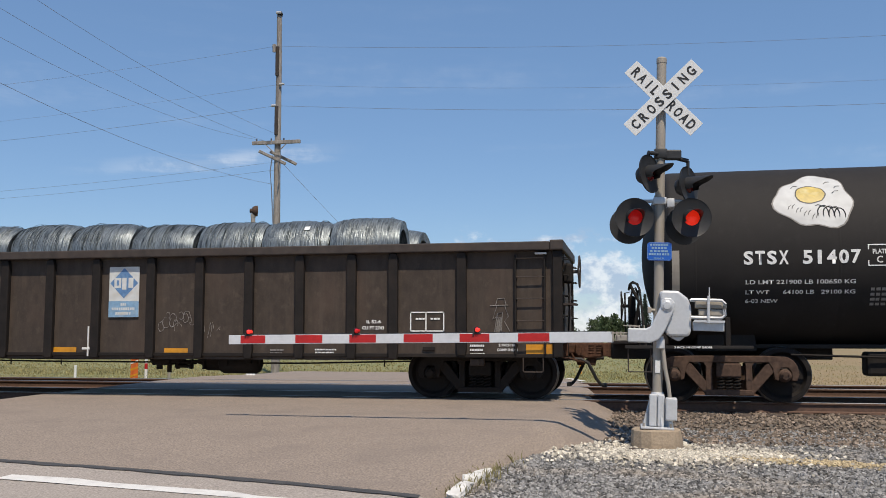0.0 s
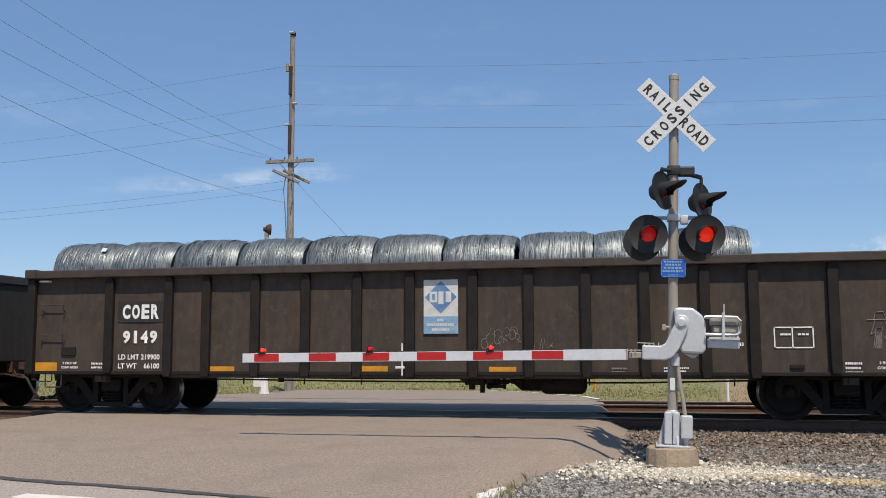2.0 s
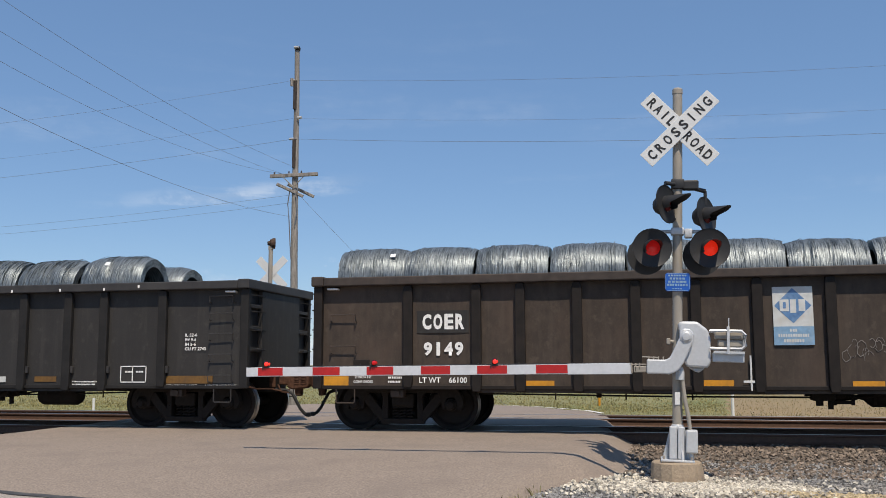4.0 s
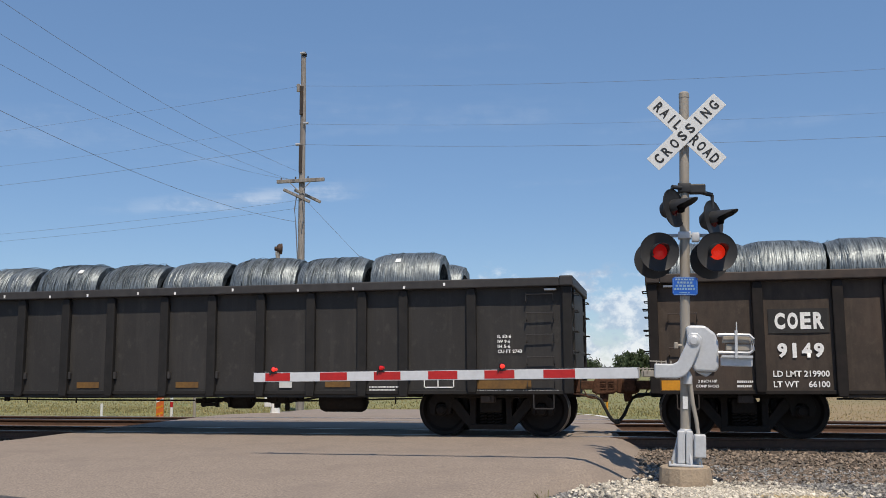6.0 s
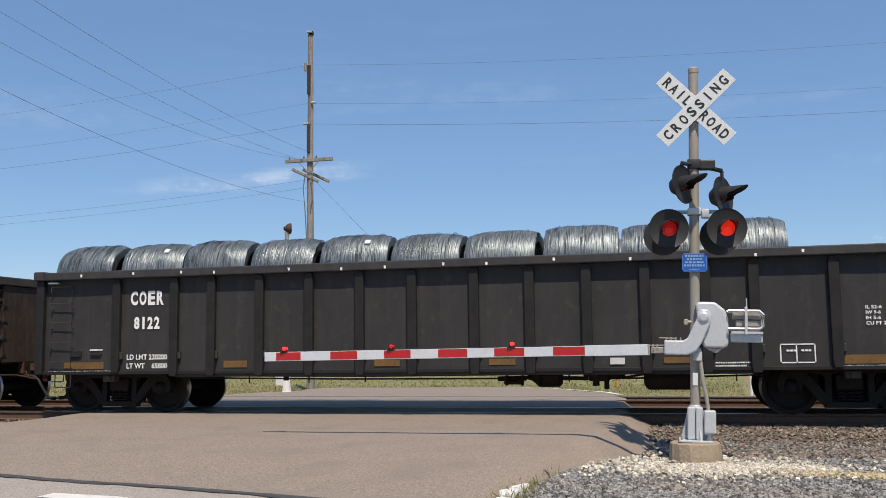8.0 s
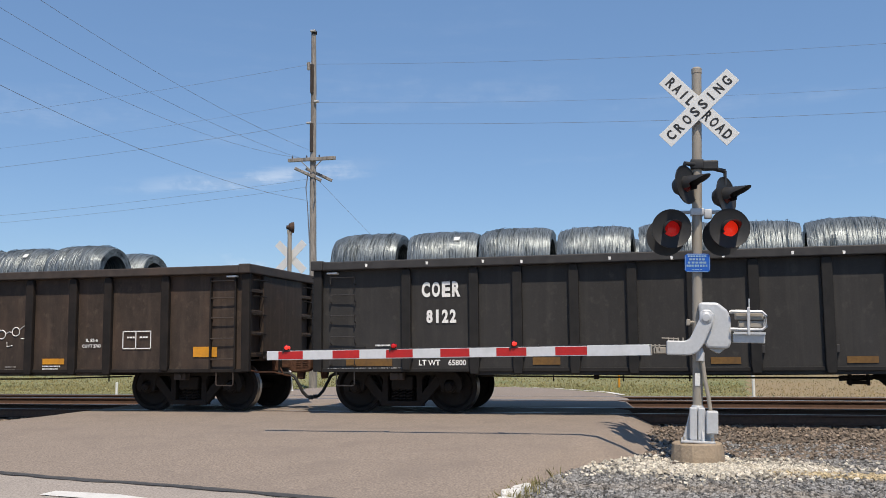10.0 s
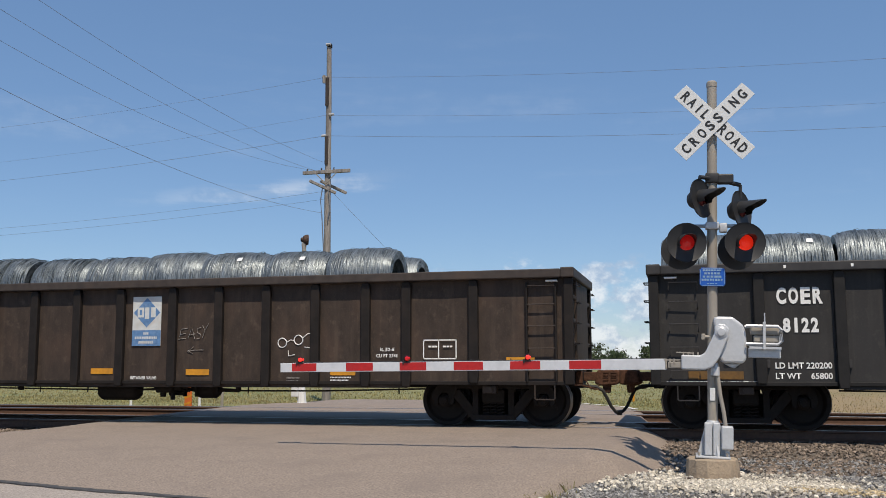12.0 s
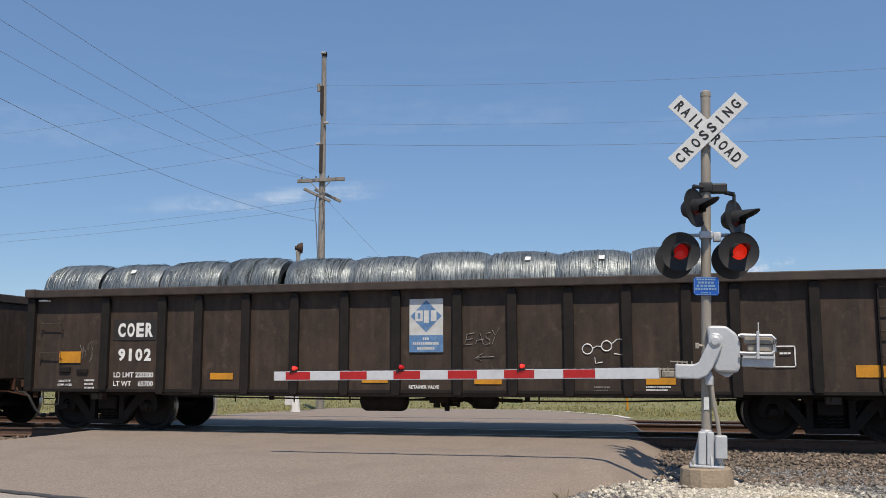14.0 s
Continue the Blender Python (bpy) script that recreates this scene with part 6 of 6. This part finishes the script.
def make_pole():
    p = thing("utility_pole", "tall weathered grey wooden utility pole with crossarms", "utility pole", at=tuple(POLE))
    bm = bm_new()
    rows = []
    for j in range(25):
        u = j / 24
        r = 0.160 - 0.068 * u
        rows.append([bm.verts.new(((r + 0.01 * noise.noise((k, u * 9, 2))) * math.cos(k / 12 * math.tau) + 0.04 - 0.05 * u + 0.012 * math.sin(u * 9), r * math.sin(k / 12 * math.tau), 13.75 * u)) for k in range(12)])
    for a, b in zip(rows, rows[1:]):
        for k in range(12):
            bm.faces.new((a[k], a[(k + 1) % 12], b[(k + 1) % 12], b[k]))
    bm.faces.new(rows[-1])
    part("pole_shaft", bm, WOOD_GREY, p, smooth=True)
    part("crossarm", box(bm_new(), -0.95, 0.95, -0.20, -0.09, 8.64, 8.77, 0.01), WOOD_GREY, p)
    lo = box(bm_new(), -0.55, 0.55, -0.05, 0.05, -0.05, 0.05, 0.01)
    o = part("crossarm", lo, WOOD_GREY, p)
    o.matrix_basis = pose(-0.12, -0.2, 8.12, 0, 22, 35)
    o = part("crossarm", box(bm_new(), -0.55, 0.55, -0.05, 0.05, -0.05, 0.05, 0.01), WOOD_GREY, p)
    o.matrix_basis = pose(0.16, 0.2, 8.17, 0, 22, 35)
    for z0, z1 in ((9.0, 10.1), (11.27, 12.4)):
        part("ground_moulding", box(bm_new(), -0.085, 0.045, -0.155, -0.05, z0, z1, 0.015), WOOD_DARK, p, "dark wooden moulding on the pole")
    part("pole_cap", lathe(bm_new(), [(0.10, 13.62), (0.105, 13.72), (0.06, 13.80), (0.0, 13.81)], 12, "z", (0.02, 0, 0)), TRUCK, p)
    bm = bm_new()
    for s in (-1, 1):
        tube(bm, [(s * 0.45, -0.18, 8.67), (0, -0.17, 8.25)], 0.018, 5)
    part("arm_brace", bm, GALV, p)
    for x, z in ((-0.78, 8.77), (-0.2, 8.77), (0.3, 8.77)):
        part("insulator", lathe(bm_new(), [(0.015, z), (0.03, z + 0.03), (0.022, z + 0.05), (0.03, z + 0.08), (0.0, z + 0.10)], 10, "z", (x, -0.14, 0)), WOOD_DARK, p, smooth=True)
    for x, z in ((0.17, 10.93), (-0.14, 12.42), (-0.14, 10.12), (0.0, 13.72)):
        part("insulator", rod(bm_new(), (x - 0.08, -0.12, z), (x + 0.10, -0.12, z), 0.05, 10), PORCELAIN, p, smooth=True)
    bm = bm_new()
    tube(bm, [(-0.12, -0.18, 8.2), (-0.2, -0.2, 7.6), (-0.15, -0.18, 7.0), (-0.05, -0.19, 5.5)], 0.022, 5)
    tube(bm, [(0.1, -0.18, 8.0), (0.18, -0.2, 7.4), (0.08, -0.18, 6.8)], 0.018, 5)
    part("riser_cable", bm, CABLE, p)
    box_bm = rod(bm_new(), (-0.10, -0.25, 12.15), (-0.10, -0.25, 12.45), 0.06, 10)
    part("cutout", box_bm, WOOD_GREY, p, smooth=True)


def line(a, b, sag, r, name="overhead_wire"):
    a, b = Vector(a), Vector(b)
    pts = []
    for k in range(41):
        u = k / 40
        q = a.lerp(b, u)
        q.z -= 4 * sag * u * (1 - u)
        pts.append(q)
    return tagged(new(name, mesh_of(name, tube(bm_new(), pts, r, 5), CABLE, True)), "thin dark overhead wire strung from the utility pole", "overhead wire", "overhead wires")


make_pole()
px, py_ = POLE.x, POLE.y
for z, r in ((12.0, 0.0045), (10.5, 0.0036), (9.7, 0.0058)):
    line((px - 0.05, py_ - 0.1, z), (px + 50, py_, z + 0.1), 1.05, r)
    line((px - 0.05, py_ - 0.1, z), (px - 50, py_, z - 0.1), 1.15, r)
for z0, z1 in ((7.55, 7.35), (7.25, 7.05)):
    line((px, py_ - 0.1, z0), (px - 45, py_, z1), 0.9, 0.0045)
for z0, z1, sag, r in ((8.65, 10.32, 0.71, 0.005), (8.23, 9.57, 0.81, 0.0045), (8.29, 9.10, 1.21, 0.0045), (6.70, 8.06, 0.92, 0.0058)):
    line((px - 0.12, py_ - 0.2, z0), (-13.5, 6.0, z1), sag, r)
line((px + 0.1, py_ + 0.1, 7.6), (px + 7.5, py_ + 3.0, -0.4), 0.1, 0.006, "guy_wire")


# ---- beyond the tracks ----
def grass(name, count, region, height, width, material, label, seed):
    rng = random.Random(seed)
    verts, faces = [], []
    for _ in range(count):
        p = None
        while p is None:
            p = region(rng)
        x, y = p
        z = ground_z(x, y)
        h, w = height * rng.uniform(0.4, 1.3), width * rng.uniform(0.6, 1.4)
        a = rng.uniform(0, math.pi)
        lx, ly = rng.gauss(0, 0.35) * h, rng.gauss(0, 0.35) * h
        c, s = math.cos(a) * w, math.sin(a) * w
        o = len(verts)
        verts += [(x - c, y - s, z - 0.02), (x + c, y + s, z - 0.02), (x + lx * 0.4 + c * 0.6, y + ly * 0.4 + s * 0.6, z + h * 0.6), (x + lx, y + ly, z + h), (x + lx * 0.4 - c * 0.6, y + ly * 0.4 - s * 0.6, z + h * 0.6)]
        faces.append((o, o + 1, o + 2, o + 3, o + 4))
    return tagged(new(name, raw(name, verts, faces, material)), label, "grass", kind="stuff")


def verge(rng):
    y = 24.3 + 14 * rng.random() ** 1.5
    x = rng.uniform(-30, 14)
    if y > 27.5 and x > 0.075 * y:
        return None
    if y < 31.9 and lerp_table(y, ROAD_LEFT) - 0.3 < x < lerp_table(y, ROAD_RIGHT) + 0.4:
        return None
    return x, y


def meadow(rng):
    y = 32 + 50 * rng.random() ** 1.4
    return rng.uniform(-1.0, 0.07) * y, y


def dry_field(rng):
    y = 27.6 + 45 * rng.random() ** 1.8
    return rng.uniform(0.07, 0.75) * y, y


def kerb_weeds(rng):
    t = rng.random()
    return -1.66 + 0.15 * t + rng.gauss(0, 0.12), 8.6 + 2.5 * t


grass("verge_grass", 36000, verge, 0.042, 0.012, GRASS, "uneven green roadside grass beyond the tracks", 31)
grass("meadow_grass", 24000, meadow, 0.075, 0.03, GRASS, "tall mixed meadow grass", 32)
grass("seed_heads", 1300, verge, 0.20, 0.010, WEED, "dry pale seed heads standing in the grass", 33)
grass("dry_grass", 20000, dry_field, 0.055, 0.012, STRAW, "straw-coloured dry grass on the cut field", 35)
grass("kerb_weeds", 500, kerb_weeds, 0.11, 0.006, GRASS, "small weeds growing along the road edge", 34)


def kerb_stones():
    rng = random.Random(3)
    for k in range(7):
        t = k / 6
        bm = box(bm_new(), -0.065, 0.065, -0.19, 0.19, -0.05, 0.06, 0.035)
        for v in bm.verts:
            v.co += Vector((noise.noise(v.co * 7 + Vector((k, 0, 0))), noise.noise(v.co * 7 + Vector((0, k, 0))), noise.noise(v.co * 7 + Vector((0, 0, k))))) * 0.045
        o = new("kerb_stone", mesh_of("kerb_stone", bm, LINE))
        o.matrix_basis = pose(-1.62 + 0.06 * t + rng.uniform(-0.02, 0.02), 8.7 + 2.4 * t, -0.34, rng.uniform(-6, 6), rng.uniform(-6, 6), rng.uniform(-14, 6))
        tagged(o, "broken white-painted kerb stone at the road edge", "kerb stone", "broken kerb stones")


kerb_stones()


def tree(x, y, height, spread, seed, label, leaves=5200, leaf=0.16, trunk=0.25):
    rng = random.Random(seed)
    z = ground_z(x, y)
    t = thing("tree", label, "tree", "distant trees", at=(x, y, z))
    bm = bm_new()
    rod(bm, (0, 0, -0.2), (0.1, 0, height * 0.45), trunk, 9, trunk * 0.6)
    tips = []
    for k in range(9):
        a = rng.uniform(0, math.tau)
        r = spread * rng.uniform(0.35, 0.75)
        tip = (r * math.cos(a), r * math.sin(a), height * rng.uniform(0.45, 0.9))
        rod(bm, (0.05, 0, height * rng.uniform(0.2, 0.45)), tip, trunk * 0.35, 6, trunk * 0.08)
        tips.append(tip)
    part("trunk", bm, BARK, t)
    clumps = [(Vector(tp), spread * rng.uniform(0.28, 0.5)) for tp in tips]
    for k in range(26):
        a, u = rng.uniform(0, math.tau), rng.random() ** 0.6
        zz = height * rng.uniform(0.18, 0.97)
        lim = spread * math.sin(math.pi * min(0.98, max(0.05, (zz / height - 0.05))) ** 0.8) ** 0.6
        clumps.append((Vector((lim * u * math.cos(a), lim * u * math.sin(a), zz)), spread * rng.uniform(0.18, 0.36)))
    verts, faces = [], []
    for _ in range(leaves):
        c, r = rng.choice(clumps)
        d = Vector((rng.gauss(0, 1), rng.gauss(0, 1), rng.gauss(0, 0.8))).normalized() * r * rng.uniform(0.5, 1.05)
        p = c + d
        q = Euler((rng.uniform(0, 6), rng.uniform(0, 6), rng.uniform(0, 6))).to_matrix()
        s = leaf * rng.uniform(0.6, 1.4)
        o = len(verts)
        verts += [tuple(p + q @ Vector(v)) for v in ((-s, 0, 0), (0, -s * 0.55, 0.1 * s), (s, 0, 0), (0, s * 0.55, 0.1 * s))]
        faces.append((o, o + 1, o + 2, o + 3))
    part("crown", raw("crown", verts, faces, LEAF), None, t)


def conifer(x, y, height, spread, seed):
    rng = random.Random(seed)
    t = thing("conifer", "dark spruce standing beyond the tracks", "conifer", "distant conifers", at=(x, y, ground_z(x, y)))
    part("trunk", rod(bm_new(), (0, 0, -0.2), (0, 0, height), 0.2, 8, 0.03), BARK, t)
    verts, faces = [], []
    for _ in range(4200):
        u = rng.random() ** 0.7
        zz = height * (1 - u) + 0.3
        a = rng.uniform(0, math.tau)
        tier = 0.75 + 0.25 * math.sin(zz * 5 + 3 * math.sin(a * 3))
        r = spread * u * tier * rng.uniform(0.35, 1.05)
        p = Vector((r * math.cos(a), r * math.sin(a), zz - 0.2 * r))
        s = 0.15 * rng.uniform(0.6, 1.5)
        d = Vector((math.cos(a), math.sin(a), -0.35)) * s * 1.6
        e = Vector((-math.sin(a), math.cos(a), rng.uniform(-0.3, 0.3))) * s * 0.4
        o = len(verts)
        verts += [tuple(p - d), tuple(p + e), tuple(p + d), tuple(p - e)]
        faces.append((o, o + 1, o + 2, o + 3))
    part("crown", raw("crown", verts, faces, NEEDLE), None, t)


def at_bearing(deg, dist):
    a = radians(deg)
    return dist * math.sin(a), dist * math.cos(a)


for k, (b, d, h, s) in enumerate(((-1.2, 150, 4.6, 2.4), (-2.0, 190, 4.2, 2.6), (-6.6, 170, 5.6, 4.2), (-7.9, 175, 5.0, 3.5), (-5.5, 180, 4.6, 3.4), (-9.6, 185, 4.4, 3.4), (-11.2, 190, 3.8, 3.5), (7.6, 200, 4.2, 4.0), (5.6, 210, 4.0, 4.2), (3.4, 205, 4.4, 4.0), (-0.6, 210, 3.8, 4.0), (-4.0, 215, 3.6, 3.6), (-13.5, 210, 3.9, 4.2), (-16.0, 215, 3.8, 4.5))):
    x, y = at_bearing(b, d)
    tree(x, y, h, s, 100 + k, "leafy green deciduous tree in the distance", 3200 if d < 120 else 2200, 0.15 if d < 120 else 0.24)
for k, (b, d, h, s) in enumerate(((0.9, 130, 6.9, 1.7), (0.1, 134, 5.0, 1.5), (1.7, 133, 5.4, 1.6), (3.7, 128, 6.6, 1.6), (4.6, 131, 5.6, 1.5))):
    conifer(*at_bearing(b, d), h, s, 200 + k)


def far_woods():
    """A continuous wood on the skyline, of many small leaf clumps with an uneven top."""
    rng = random.Random(404)
    verts, faces = [], []
    for _ in range(26000):
        b = rng.uniform(4.2, 32)
        d = rng.uniform(268, 300)
        top = 5.0 + 1.1 * noise.noise((b * 0.9, d * 0.05, 1)) + 0.8 * noise.noise((b * 3.1, d * 0.1, 4)) + 0.5 * noise.noise((b * 8, 0, 2))
        x, y = at_bearing(b, d)
        z = -0.9 + (top + 0.9) * rng.random() ** 0.75
        q = Euler((rng.uniform(0, 6), rng.uniform(0, 6), rng.uniform(0, 6))).to_matrix()
        w = rng.uniform(0.25, 0.6)
        o = len(verts)
        verts += [(x + p.x, y + p.y, z + p.z) for p in (q @ Vector(v) for v in ((-w, 0, 0), (0, -w * 0.7, 0), (w, 0, 0.1), (0, w * 0.7, 0)))]
        faces.append((o, o + 1, o + 2, o + 3))
    tagged(new("woods", raw("woods", verts, faces, LEAF)), "dark green wood along the far skyline", "woods", kind="stuff")


far_woods()


def house(b, d, w, hh, label, seed):
    x, y = at_bearing(b, d)
    t = thing("house", label, "house", "distant houses", at=(x, y, ground_z(x, y)))
    part("wall", box(bm_new(), -w, w, -3, 3, -0.2, hh, 0.02), HOUSE_WALL, t)
    part("roof", prism(bm_new(), [(-w - 0.4, hh), (w + 0.4, hh), (0, hh + w * 0.55)], -3.3, 3.3, 0.02), ROOF, t)
    part("window", box(bm_new(), -w * 0.5, -w * 0.2, -3.03, -2.99, hh * 0.4, hh * 0.8), TANK, t)
    part("door", box(bm_new(), w * 0.2, w * 0.45, -3.03, -2.99, -0.1, hh * 0.75), TRUCK, t)


house(-8.4, 120, 2.6, 1.4, "pale house with a grey gable roof behind the field", 1)
house(-9.9, 150, 3.2, 1.3, "far grey-roofed house among the trees", 2)


def small_things():
    t = thing("marker_barricade", "orange and white roadside marker panel", "marker", at=(-14.75, 25.75, -0.36))
    part("panel", box(bm_new(), -0.12, 0.12, -0.02, 0.02, 0.10, 0.75, 0.01), ORANGE, t)
    for k in range(3):
        part("stripe", prism(bm_new(), [(-0.12, 0.18 + 0.2 * k), (0.12, 0.26 + 0.2 * k), (0.12, 0.32 + 0.2 * k), (-0.12, 0.24 + 0.2 * k)], -0.025, -0.021), POST_WHITE if k == 2 else AMBER, t)
    part("post", rod(bm_new(), (0, 0.03, -0.05), (0, 0.03, 0.8), 0.02, 8), GALV, t)
    for k, (x, y, h, red) in enumerate(((-14.45, 25.9, 0.95, True), (-18.1, 27.85, 0.52, False), (2.35, 28.6, 0.78, False), (-13.9, 26.3, 1.0, False))):
        p = thing("marker_post", "thin white roadside marker post", "marker post", "marker posts", at=(x, y, ground_z(x, y)))
        part("shaft", rod(bm_new(), (0, 0, -0.05), (0, 0, h), 0.045, 10), POST_WHITE if k != 3 else GALV, p, smooth=True)
        if red:
            part("band", rod(bm_new(), (0, 0, 0.45), (0, 0, 0.62), 0.048, 10), RED_STRIPE, p, smooth=True)
    p = thing("gas_marker", "short yellow pipeline marker in the grass", "marker", at=(-1.9, 36.0, ground_z(-1.9, 36.0)))
    part("shaft", rod(bm_new(), (0, 0, -0.05), (0, 0, 0.5), 0.045, 8), AMBER, p, smooth=True)


small_things()


# ---- motion ----
def metres(t):
    return float(np.interp(t, [a for a, _ in TRAIN], [b for _, b in TRAIN]))


def motions():
    for ob, off, y, z in CARS:
        walk(ob, [(t, pose(s + off, y, z)) for t, s in TRAIN])
    for ob, off, y, z, turn, stretch in COILS:
        walk(ob, [(t, Matrix.Translation((s + off, y, z)) @ turn) for t, s in TRAIN])
    times = [i * 0.2 for i in range(71)]
    for ob, dx, side in WHEELS:
        rows = []
        for t in times:
            a = math.degrees(metres(t) / 0.457)
            rows.append((t, pose(dx, side * 0.81, 0.457, 0, -a * side, 0 if side < 0 else 180)))
        walk(ob, rows)


motions()
